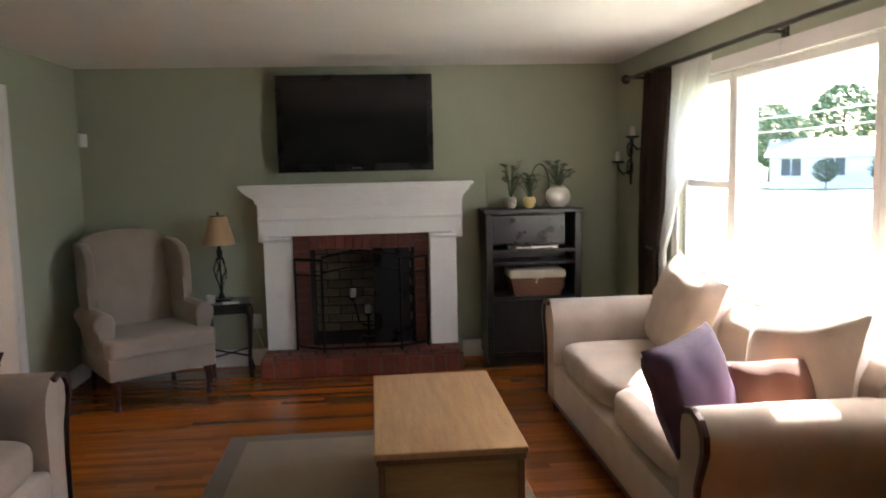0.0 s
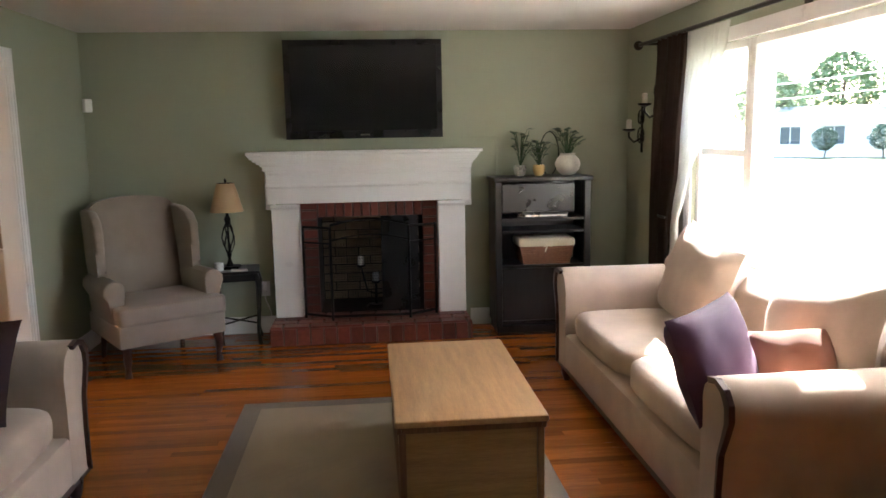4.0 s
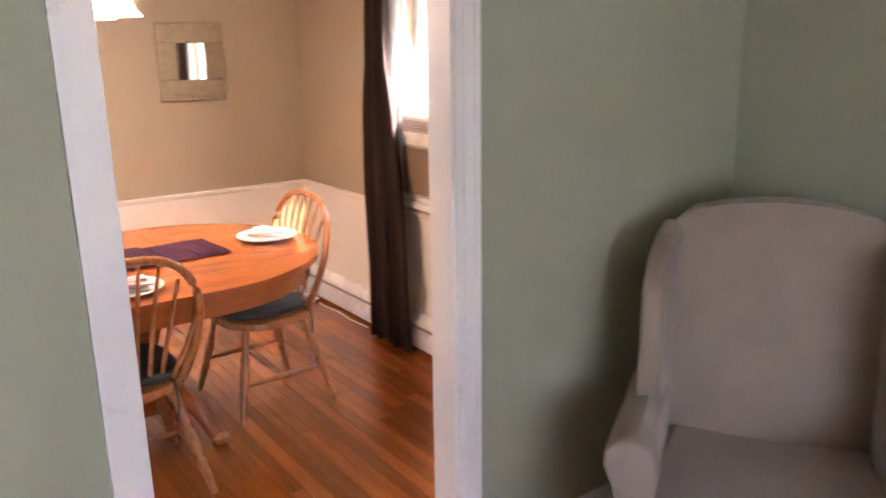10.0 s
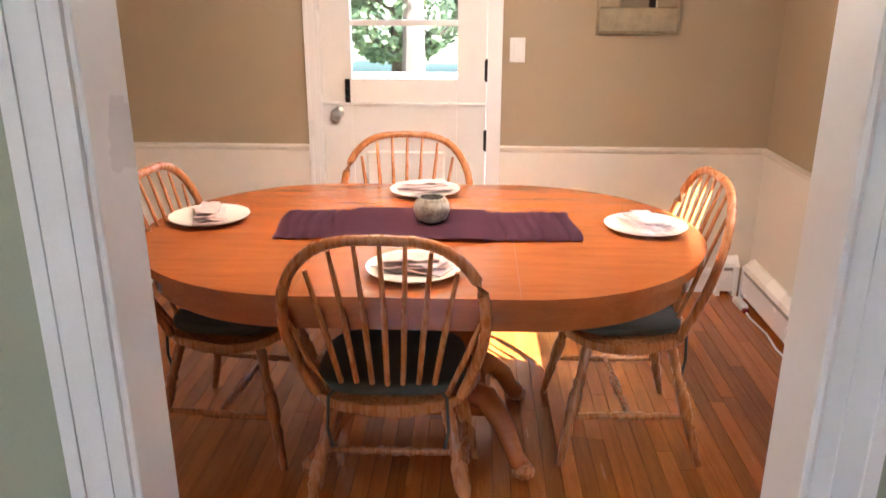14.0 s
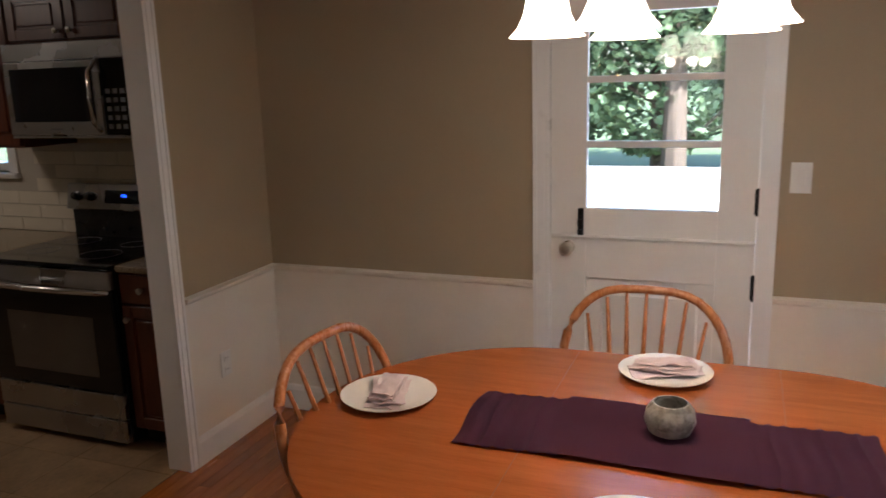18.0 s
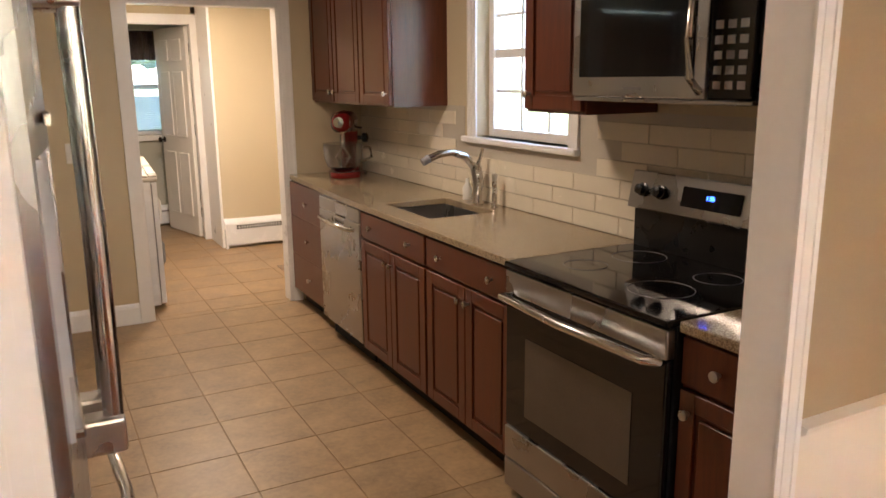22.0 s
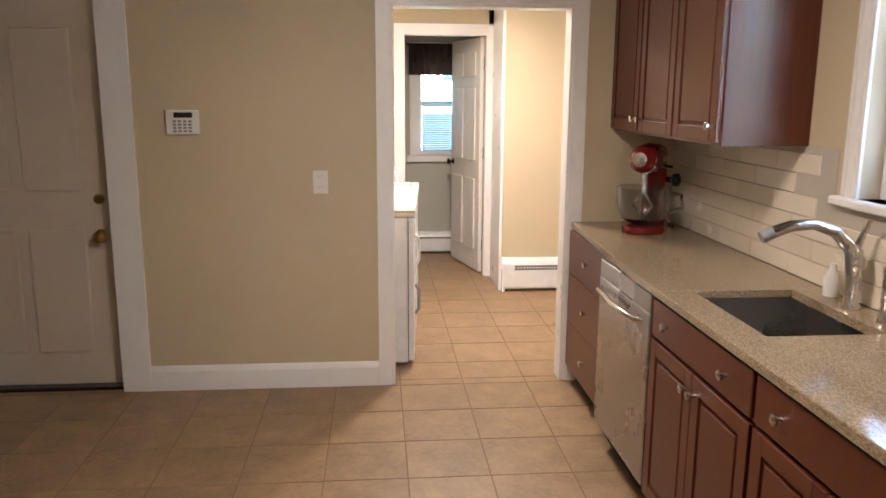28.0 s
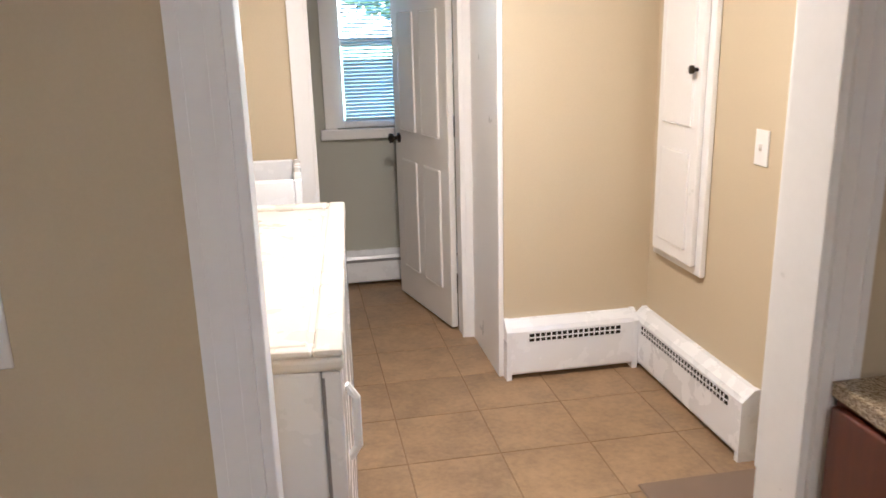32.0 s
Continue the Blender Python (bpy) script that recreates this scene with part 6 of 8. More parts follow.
# chandelier
ch = thing("chandelier", "brass chandelier with five lit frosted bell shades", "chandelier", (-1.64, -1.86, 0))
part("ceiling_cup", turned([(0.065, 0), (0.06, -0.02), (0.02, -0.035), (0.012, -0.04)], 20, (0, 0, CEIL - 0.0005)), "brass", ch, smooth=True)
part("stem", rod((0, 0, 2.02), (0, 0, CEIL - 0.03), 0.008), "brass", ch)
part("body", turned([(0.004, 1.88), (0.02, 1.9), (0.035, 1.94), (0.02, 1.98), (0.03, 2.0), (0.012, 2.04)], 16), "brass", ch, smooth=True)
for k in range(5):
    a = radians(60 + 72 * k)
    c, s = math.cos(a), math.sin(a)
    part("arm", tube([(0.02 * c, 0.02 * s, 1.94), (0.10 * c, 0.10 * s, 1.90), (0.18 * c, 0.18 * s, 1.93), (0.225 * c, 0.225 * s, 1.97), (0.235 * c, 0.235 * s, 1.935), (0.235 * c, 0.235 * s, 1.90)], 0.007, 8), "brass", ch, smooth=True)
    part("socket", rod((0.235 * c, 0.235 * s, 1.87), (0.235 * c, 0.235 * s, 1.91), 0.018, n=12), "brass", ch)
    sb = turned([(0.024, 1.875), (0.038, 1.86), (0.046, 1.822), (0.053, 1.79), (0.066, 1.762), (0.086, 1.74), (0.083, 1.74), (0.062, 1.764), (0.048, 1.792), (0.034, 1.855), (0.018, 1.87)], 24, (0.235 * c, 0.235 * s, 0))
    part("shade", sb, "lit_shade", ch, "lit frosted bell shade", smooth=True)

# cord and plug block on the boards along the heater
cord = thing("extension_cord", "white extension cord lying along the baseboard heater", "extension cord")
part("cord", tube([(-2.86, -0.287, 0.006), (-2.70, -0.30, 0.006), (-2.52, -0.283, 0.006), (-2.36, -0.297, 0.006), (-2.16, -0.283, 0.006)], 0.005, 8), "white_plastic", cord, smooth=True)
part("socket_block", box(-2.93, -0.315, 0.0005, -2.80, -0.275, 0.03, 0.006, segs=2), "white_plastic", cord)
part("switch", box(-2.79, -0.311, 0.001, -2.765, -0.281, 0.022, 0.003), "red_enamel", cord, "red switch")


# ---- kitchen ----
FX = -2.455                           # cabinet fronts
CT = 0.887                            # counter top


def shaker_door(name, y0, y1, z0, z1, parent, knob_at=None, fx=None, mat="cherry"):
    """A raised panel door on a front that faces +x."""
    x = fx if fx is not None else FX
    d = part(name, box(x + 0.001, y0 + 0.002, z0 + 0.002, x + 0.012, y1 - 0.002, z1 - 0.002), mat, parent)
    r = min(0.055, (z1 - z0) * 0.28)
    for a in ((y0 + 0.002, z0 + 0.002, y0 + r, z1 - 0.002), (y1 - r, z0 + 0.002, y1 - 0.002, z1 - 0.002)):
        part("stile", box(x + 0.0121, a[0], a[1], x + 0.021, a[2], a[3], 0.002), mat, d)
    for a in ((y0 + r, z0 + 0.002, y1 - r, z0 + r), (y0 + r, z1 - r, y1 - r, z1 - 0.002)):
        part("rail", box(x + 0.0121, a[0], a[1], x + 0.021, a[2], a[3], 0.002), mat, d)
    part("raised_panel", box(x + 0.0121, y0 + r + 0.012, z0 + r + 0.012, x + 0.019, y1 - r - 0.012, z1 - r - 0.012, 0.006), mat, d)
    if knob_at:
        part("knob", turned([(0.006, 0.02), (0.006, 0.032), (0.014, 0.038), (0.015, 0.046), (0.008, 0.05)], 12, (x, *knob_at), axis=(1, 0, 0)), "nickel", d, "satin nickel knob", smooth=True)
    return d


def drawer_front(y0, y1, z0, z1, parent, knobs=1, name="drawer"):
    d = part(name, box(FX + 0.001, y0 + 0.002, z0 + 0.002, FX + 0.02, y1 - 0.002, z1 - 0.002, 0.004, segs=2), "cherry", parent)
    for k in range(knobs):
        y = y0 + (y1 - y0) * ((k + 0.5) / knobs if knobs == 1 else (0.2 + 0.6 * k))
        part("knob", turned([(0.006, 0.018), (0.006, 0.03), (0.014, 0.036), (0.015, 0.044), (0.008, 0.048)], 12, (FX, y, (z0 + z1) / 2), axis=(1, 0, 0)), "nickel", d, "satin nickel knob", smooth=True)
    return d


def base_unit(y0, y1, label, drawers=0, knobs=2, top=0.856):
    ob = thing("base_cabinet", label, "cabinet", group="base cabinets")
    part("body", box(KX + 0.001, y0, 0.1, FX, y1, top), "cherry", ob)
    if top < 0.85:
        part("front_rail", box(FX - 0.02, y0, top + 0.0005, FX, y1, 0.856), "cherry", ob)
    # Recess shade is put into the board's colour: near-black instead of cherry.
    part("toe_kick", box(KX + 0.001, y0, 0, FX - 0.06, y1, 0.0995), "soot_recess_black", ob)
    if drawers:
        zs = [0.105, 0.36, 0.62, 0.848] if drawers == 3 else [0.105, 0.848]
        for a, b in zip(zs, zs[1:]):
            drawer_front(y0 + 0.008, y1 - 0.008, a, b, ob)
    else:
        drawer_front(y0 + 0.008, y1 - 0.008, 0.712, 0.848, ob, knobs)
        m = (y0 + y1) / 2
        if y1 - y0 > 0.45:
            shaker_door("cabinet_door", y0 + 0.008, m - 0.001, 0.105, 0.702, ob, (m - 0.03, 0.64))
            shaker_door("cabinet_door", m + 0.001, y1 - 0.008, 0.105, 0.702, ob, (m + 0.03, 0.64))
        else:
            shaker_door("cabinet_door", y0 + 0.008, y1 - 0.008, 0.105, 0.702, ob, (y0 + 0.045, 0.64))
    return ob


base_unit(-7.91, -7.172, "cherry wood cabinet with three drawers", drawers=3).location.x = -0.048
base_unit(-6.53, -5.777, "cherry wood sink cabinet with two panel doors", top=0.68)
base_unit(-5.776, -5.077, "cherry wood cabinet beside the cooker with panel doors")
base_unit(-4.270, -3.995, "narrow cherry wood cabinet beside the cooker", knobs=1)

dw = thing("dishwasher", "stainless steel dishwasher with a curved bar handle", "dishwasher")
part("body", box(KX + 0.02, -7.167, 0.1, FX - 0.005, -6.535, 0.852), "grey_plastic", dw)
part("door", box(FX - 0.004, -7.162, 0.115, FX + 0.022, -6.54, 0.775, 0.006, segs=2), "steel", dw, "brushed steel door")
part("control_strip", box(FX - 0.004, -7.162, 0.778, FX + 0.020, -6.54, 0.85, 0.005, segs=2), "steel", dw)
part("handle", tube([(FX + 0.015, -7.125, 0.73), (FX + 0.045, -7.095, 0.73), (FX + 0.058, -6.87, 0.727), (FX + 0.045, -6.645, 0.73), (FX + 0.015, -6.615, 0.73)], 0.012, 10), "bright_steel", dw, smooth=True)
# Same shade painted into the board below the dishwasher door.
part("toe_kick", box(FX - 0.06, -7.167, 0, FX - 0.05, -6.535, 0.0995), "soot_recess_black", dw)

# granite counter with the sink cut out of it
SX0, SX1, SY0, SY1 = -2.90, -2.55, -6.45, -5.945
counter = thing("worktop", "speckled tan granite worktop along the window wall", "worktop")
cw = bmesh.new()
prism([(KX + 0.001, -7.911), (-2.492, -7.911), (-2.432, -6.75), (-2.428, SY0), (KX + 0.001, SY0)], 0.857, CT, cw, 0.004)
prism([(KX + 0.001, SY1), (-2.425, SY1), (-2.420, -5.078), (KX + 0.001, -5.078)], 0.857, CT, cw, 0.004)
box(KX + 0.001, SY0, 0.857, SX0, SY1, CT, bm=cw)
prism([(SX1, SY0), (-2.428, SY0), (-2.425, SY1), (SX1, SY1)], 0.857, CT, cw, 0.004)
part("slab", cw, "granite", counter)
c2 = thing("worktop", "short speckled tan granite worktop beside the cooker", "worktop")
part("slab", box(KX + 0.001, -4.268, 0.857, FX + 0.03, -3.994, CT, 0.004), "granite", c2)
sink = thing("kitchen_sink", "stainless steel undermount sink bowl", "sink")
sk = bmesh.new()
for b in ((SX0 - 0.004, SY0 - 0.004, 0.70, SX0, SY1 + 0.004, 0.856), (SX1, SY0 - 0.004, 0.70, SX1 + 0.004, SY1 + 0.004, 0.856), (SX0, SY0 - 0.004, 0.70, SX1, SY0, 0.856), (SX0, SY1, 0.70, SX1, SY1 + 0.004, 0.856), (SX0 - 0.004, SY0 - 0.004, 0.692, SX1 + 0.004, SY1 + 0.004, 0.70)):
    box(*b, bm=sk)
part("bowl", sk, "steel", sink)
part("drain", turned([(0.045, 0), (0.045, 0.003), (0.03, 0.004), (0.028, 0.001)], 18, (-2.71, -6.2, 0.7002)), "bright_steel", sink, smooth=True)
fa = thing("faucet", "brushed nickel pull-down faucet with an arched spout", "faucet", (-2.955, -6.205, CT))
part("base", turned([(0.032, 0), (0.032, 0.01), (0.024, 0.02), (0.024, 0.10), (0.027, 0.14), (0.02, 0.19)], 18), "nickel", fa, smooth=True)
part("spout", tube([(0, 0, 0.10), (0.02, 0, 0.19), (0.07, -0.005, 0.245), (0.14, -0.01, 0.268), (0.21, -0.015, 0.262), (0.27, -0.02, 0.24)], [0.023, 0.022, 0.019, 0.017, 0.018, 0.019], 12), "nickel", fa, smooth=True)
part("spray_head", tube([(0.265, -0.02, 0.243), (0.30, -0.022, 0.225)], [0.021, 0.019], 12), "grey_plastic", fa, smooth=True)
part("lever", tube([(0.0, 0, 0.19), (-0.012, 0.01, 0.24), (-0.015, 0.03, 0.285)], [0.013, 0.010, 0.007], 8), "nickel", fa, smooth=True)
sd = thing("soap_dispenser", "brushed nickel soap dispenser beside the faucet", "soap dispenser", (-2.96, -6.05, CT))
part("pump", turned([(0.02, 0), (0.02, 0.01), (0.012, 0.02), (0.012, 0.13), (0.016, 0.16), (0.01, 0.17)], 14), "nickel", sd, smooth=True)
sp = thing("soap_bottle", "small clear soap bottle behind the sink", "bottle", (-2.985, -6.36, CT))
part("bottle", turned([(0.025, 0), (0.027, 0.06), (0.012, 0.085), (0.01, 0.11)], 12), "white_plastic", sp, smooth=True)

# wall cabinets
UX = -2.70


def wall_unit(y0, y1, z0, z1, label, doors, light_rail=True, knob_low=True):
    ob = thing("wall_cabinet", label, "cabinet", group="wall cabinets")
    part("body", box(KX + 0.001, y0, z0, UX, y1, z1), "cherry", ob)
    step = (y1 - y0) / doors
    for k in range(doors):
        a, b = y0 + step * k + 0.006, y0 + step * (k + 1) - 0.006
        inner = b - 0.035 if k % 2 == 0 and doors > 1 else a + 0.035
        shaker_door("cabinet_door", a, b, z0 + 0.01, z1 - 0.01, ob, (inner, z0 + 0.07 if z1 - z0 > 0.4 else z0 + 0.05), fx=UX)
    cm = swept([(0, z1), (0.012, z1), (0.05, z1 + 0.05), (0.055, z1 + 0.075), (0, z1 + 0.075)], (UX, y0 - 0.0, 0), (UX, y1, 0), (1, 0))
    part("crown_moulding", cm, "cherry", ob)
    return ob


wall_unit(-7.925, -6.655, 1.365, 2.14, "cherry wood wall cabinet with raised panel doors", 3)
wall_unit(-5.39, -5.025, 1.385, 2.14, "cherry wood wall cabinet beside the microwave", 1)
wall_unit(-5.023, -4.27, 1.885, 2.14, "short cherry wood wall cabinet over the microwave", 2)
wall_unit(-4.268, -3.995, 1.385, 2.14, "narrow cherry wood wall cabinet by the opening", 1)
filler = thing("cabinet_soffit", "cherry wood fascia board above the window", "fascia")
part("board", box(KX + 0.001, -6.598, 2.145, KX + 0.05, -5.402, 2.21, 0.004), "cherry", filler)

# valance over the sink window
va = thing("window_valance", "olive patterned valance gathered in swags over the sink window", "valance")
for k in range(4):
    y = -6.47 + k * 0.285
    vb = bmesh.new()
    rows = 9
    gv = []
    for j in range(rows):
        f = j / (rows - 1)
        line = []
        for i in range(17):
            u = i / 16
            drop = 0.24 * (1 - 0.45 * abs(2 * u - 1) ** 2) if k % 2 else 0.20 * (1 - 0.5 * abs(2 * u - 1) ** 1.5)
            line.append(vb.verts.new((KX + 0.055 + 0.022 * math.sin(u * 18 + f * 2) * f, y + 0.285 * u, 2.14 - drop * f)))
        gv.append(line)
    for a, b in zip(gv, gv[1:]):
        for i in range(16):
            vb.faces.new((a[i], a[i + 1], b[i + 1], b[i]))
    bmesh.ops.solidify(vb, geom=vb.faces[:], thickness=0.004)
    part("swag", vb, "valance_cloth", va, smooth=True)
part("rod", rod((KX + 0.05, -6.5, 2.143), (KX + 0.05, -5.41, 2.143), 0.008), "dark_metal", va)

# cooker
ck = thing("cooker", "stainless steel cooker with a black glass hob", "cooker")
ck.scale = (1, 1, 0.969)
CY0, CY1 = -5.072, -4.276
CXF = -2.40
part("body", box(KX + 0.012, CY0, 0.03, CXF - 0.03, CY1, 0.895), "black_plastic", ck)
part("hob", box(KX + 0.055, CY0 + 0.001, 0.8955, CXF + 0.008, CY1 - 0.001, 0.917, 0.005, segs=2), "black_glass", ck, "black ceramic glass hob")
for x, y, r in ((-2.60, -4.52, 0.10), (-2.60, -4.88, 0.075), (-2.84, -4.52, 0.075), (-2.84, -4.88, 0.095)):
    part("burner_ring", tube([(x + r * math.cos(a * 0.209), y + r * math.sin(a * 0.209), 0.9172) for a in range(30)], 0.0012, 4, closed=True), "grey_plastic", ck)
door = part("oven_door", box(CXF - 0.029, CY0 + 0.004, 0.285, CXF, CY1 - 0.004, 0.80, 0.006, segs=2), "black_glass", ck, "black glass oven door")
part("door_window", box(CXF + 0.0003, CY0 + 0.13, 0.36, CXF + 0.003, CY1 - 0.13, 0.66, 0.001), "oven_glass", door)
part("door_top", box(CXF - 0.029, CY0 + 0.004, 0.80, CXF + 0.003, CY1 - 0.004, 0.888, 0.006, segs=2), "steel", ck)
part("oven_handle", tube([(CXF, CY0 + 0.03, 0.79), (CXF + 0.045, CY0 + 0.045, 0.80), (CXF + 0.068, (CY0 + CY1) / 2, 0.802), (CXF + 0.045, CY1 - 0.045, 0.80), (CXF, CY1 - 0.03, 0.79)], 0.015, 12), "bright_steel", ck, smooth=True)
part("drawer_front", box(CXF - 0.029, CY0 + 0.004, 0.155, CXF + 0.004, CY1 - 0.004, 0.28, 0.006, segs=2), "steel", ck)
part("warming_drawer", box(CXF - 0.029, CY0 + 0.004, 0.035, CXF + 0.004, CY1 - 0.004, 0.15, 0.006, segs=2), "steel", ck)
part("back_guard", box(KX + 0.003, CY0 + 0.002, 0.8955, KX + 0.05, CY1 - 0.002, 1.07, 0.003), "black_plastic", ck)
panel = part("control_panel", moved(box(-0.025, CY0 + 0.002, 0, 0.025, CY1 - 0.002, 0.145, 0.005, segs=2), Matrix.Translation((KX + 0.065, 0, 1.065)) @ Matrix.Rotation(radians(-12), 4, "Y")), "steel", ck, "tilted steel control panel")
for y in (CY0 + 0.075, CY0 + 0.165, CY1 - 0.165, CY1 - 0.075):
    part("control_knob", turned([(0.026, 0), (0.026, 0.006), (0.02, 0.008), (0.019, 0.026), (0.004, 0.03)], 16, (KX + 0.079, y, 1.143), axis=(0.98, 0, 0.2)), "black_plastic", panel, smooth=True)
part("display", moved(box(-0.002, -0.13, -0.036, 0.002, 0.13, 0.036, 0.001), Matrix.Translation((KX + 0.0765, (CY0 + CY1) / 2, 1.143)) @ Matrix.Rotation(radians(-12), 4, "Y")), "black_glass", panel)
clock = bpy.data.curves.new("clock_digits", "FONT")
clock.body, clock.size, clock.extrude = "1:55", 0.022, 0.0005
clock.materials.append(M["blue_led"])
ck_digits = new("clock_digits", clock)
ck_digits.parent = panel
ck_digits.matrix_basis = Matrix.Translation((KX + 0.0795, (CY0 + CY1) / 2 - 0.02, 1.143)) @ Matrix.Rotation(radians(-12), 4, "Y") @ pose(0, 0, 0, 90, 0, 90)
for k in range(6):
    part("key", moved(box(-0.001, -0.011, -0.006, 0.0012, 0.011, 0.006, 0.0005), Matrix.Translation((KX + 0.0782 , (CY0 + CY1) / 2 + (-0.1 if k < 3 else 0.07) + 0.025 * (k % 3), 1.13)) @ Matrix.Rotation(radians(-12), 4, "Y")), "grey_plastic", panel)

# microwave over the cooker
mw = thing("microwave", "stainless steel microwave mounted over the cooker", "microwave")
MX = -2.645
part("body", box(KX + 0.002, CY0 + 0.036, 1.45, MX - 0.02, CY1 - 0.002, 1.883), "black_plastic", mw)
part("vent_strip", box(MX - 0.02, CY0 + 0.036, 1.80, MX, CY1 - 0.002, 1.883, 0.004), "steel", mw)
md = part("door", box(MX - 0.02, CY0 + 0.036, 1.452, MX + 0.002, CY1 - 0.16, 1.797, 0.005, segs=2), "steel", mw)
part("door_window", box(MX + 0.0023, CY0 + 0.075, 1.515, MX + 0.005, CY1 - 0.205, 1.765, 0.001), "black_glass", md)
part("handle", tube([(MX + 0.004, CY1 - 0.18, 1.47), (MX + 0.045, CY1 - 0.18, 1.51), (MX + 0.055, CY1 - 0.18, 1.62), (MX + 0.045, CY1 - 0.18, 1.74), (MX + 0.004, CY1 - 0.18, 1.785)], 0.012, 10), "bright_steel", md, smooth=True)
kp = part("key_panel", box(MX - 0.02, CY1 - 0.157, 1.452, MX + 0.001, CY1 - 0.002, 1.797, 0.004), "black_glass", mw)
for r in range(5):
    for c in range(3):
        part("key", box(MX + 0.0012, CY1 - 0.135 + c * 0.042, 1.48 + r * 0.04, MX + 0.002, CY1 - 0.108 + c * 0.042, 1.502 + r * 0.04), "grey_plastic", kp)
part("lower_lip", box(MX - 0.03, CY0 + 0.036, 1.437, MX - 0.004, CY1 - 0.002, 1.4495, 0.002), "steel", mw)
part("label_bar", box(MX + 0.0023, (CY0 + CY1) / 2 - 0.1, 1.476, MX + 0.003, (CY0 + CY1) / 2 - 0.02, 1.484), "grey_plastic", md)

# stand mixer on the worktop
sm = thing("stand_mixer", "red stand mixer with a glass bowl", "stand mixer", (-2.81, -7.67, CT), 148)
sm.scale = (1.2, 1.2, 1.2)
part("foot", prism([(0.09 * math.cos(a) * 1.0, -0.02 + 0.155 * math.sin(a)) for a in [6.2832 * k / 32 for k in range(32)]], 0, 0.032, bevel=0.008), "red_enamel", sm, smooth=True)
part("column", tube([(0, 0.105, 0.02), (0, 0.11, 0.14), (0, 0.10, 0.24)], [0.055, 0.046, 0.052], 16), "red_enamel", sm, smooth=True)
part("head", pillow(0.125, 0.33, 0.12, (0, -0.01, 0.295), 2.6, 8), "red_enamel", sm, smooth=True)
part("trim_band", tube([(0.0635 * math.cos(a * 0.524), -0.02, 0.295 + 0.0605 * math.sin(a * 0.524)) for a in range(12)], 0.003, 6, closed=True), "bright_steel", sm)
part("hub_cap", turned([(0.028, 0), (0.028, 0.012), (0.01, 0.016)], 16, (0, -0.168, 0.30), axis=(0, -1, 0)), "bright_steel", sm, smooth=True)
part("beater_shaft", rod((0, -0.09, 0.16), (0, -0.09, 0.24), 0.014), "bright_steel", sm)
gb = turned([(0.045, 0.035), (0.085, 0.06), (0.105, 0.11), (0.108, 0.185), (0.104, 0.185), (0.10, 0.11), (0.08, 0.064), (0.02, 0.045)], 28, (0, -0.085, 0))
part("bowl", gb, "bowl_glass", sm, "clear glass bowl", smooth=True)
part("bowl_handle", tube([(0.105, -0.085, 0.165), (0.15, -0.085, 0.16), (0.155, -0.085, 0.11), (0.10, -0.085, 0.085)], 0.009, 8), "bowl_glass", sm, smooth=True)
part("whisk", tube([(0, -0.09, 0.17), (0.04, -0.09, 0.11), (0, -0.09, 0.06), (-0.04, -0.09, 0.11), (0, -0.09, 0.17)], 0.006, 6), "bright_steel", sm)
part("attachment_knob", turned([(0.012, 0), (0.012, 0.02), (0.026, 0.026), (0.028, 0.05), (0.01, 0.058)], 16, (0.052, 0.10, 0.20), axis=(1, 0, 0)), "black_plastic", sm, "black knob", smooth=True)
part("speed_lever", rod((0.05, 0.05, 0.262), (0.085, 0.045, 0.258), 0.006, n=8), "black_plastic", sm)
part("power_cord", tube([(0.03, 0.145, 0.05), (0.045, 0.165, 0.012), (0.07, 0.15, 0.006), (0.09, 0.10, 0.006)], 0.005, 6), "black_plastic", sm, "black power cord", smooth=True)
part("chin_band", tube([(0.050 * math.cos(a * 0.524), -0.125, 0.292 + 0.050 * math.sin(a * 0.524)) for a in range(12)], 0.006, 6, closed=True), "bright_steel", sm, smooth=True)
part("label_bar", box(0.0622, -0.06, 0.285, 0.0640, 0.05, 0.305, 0.0005), "bright_steel", sm)

# refrigerator with french doors
fg = thing("refrigerator", "stainless steel french door refrigerator with a dispenser", "refrigerator")
FY0, FY1, FFX = -4.87, -3.975, -0.988
part("cabinet", box(FFX + 0.075, FY0, 0.02, -0.125, FY1, 1.76, 0.006), "grey_plastic", fg)
FM = (FY0 + FY1) / 2


def bowed(y0, y1, z0, z1, depth=0.07):
    """A door leaf whose front bows out a little."""
    out = [(FFX + 0.073, y0), (FFX + 0.02, y0)]
    for k in range(9):
        u = k / 8
        y = y0 + (y1 - y0) * u
        v = (y - FM) / (FY1 - FM)
        out.append((FFX - 0.012 + 0.03 * v * v, y))
    out += [(FFX + 0.02, y1), (FFX + 0.073, y1)]
    return prism(out[::-1], z0, z1)


leaf = joined(bowed(FM + 0.003, FY1 - 0.285, 0.78, 1.775), bowed(FY1 - 0.030, FY1, 0.78, 1.775))
leaf = joined(leaf, bowed(FY1 - 0.2848, FY1 - 0.0302, 0.78, 1.01))
leaf = joined(leaf, bowed(FY1 - 0.2848, FY1 - 0.0302, 1.42, 1.775))
part("left_door", leaf, "steel", fg, "steel door with an opening for the dispenser")
part("right_door", bowed(FY0, FM - 0.003, 0.78, 1.775), "steel", fg)
part("freezer_drawer", bowed(FY0, FY1, 0.07, 0.77), "steel", fg)
part("toe_grille", box(FFX + 0.05, FY0 + 0.01, 0.0, FFX + 0.10, FY1 - 0.01, 0.065), "black_plastic", fg)
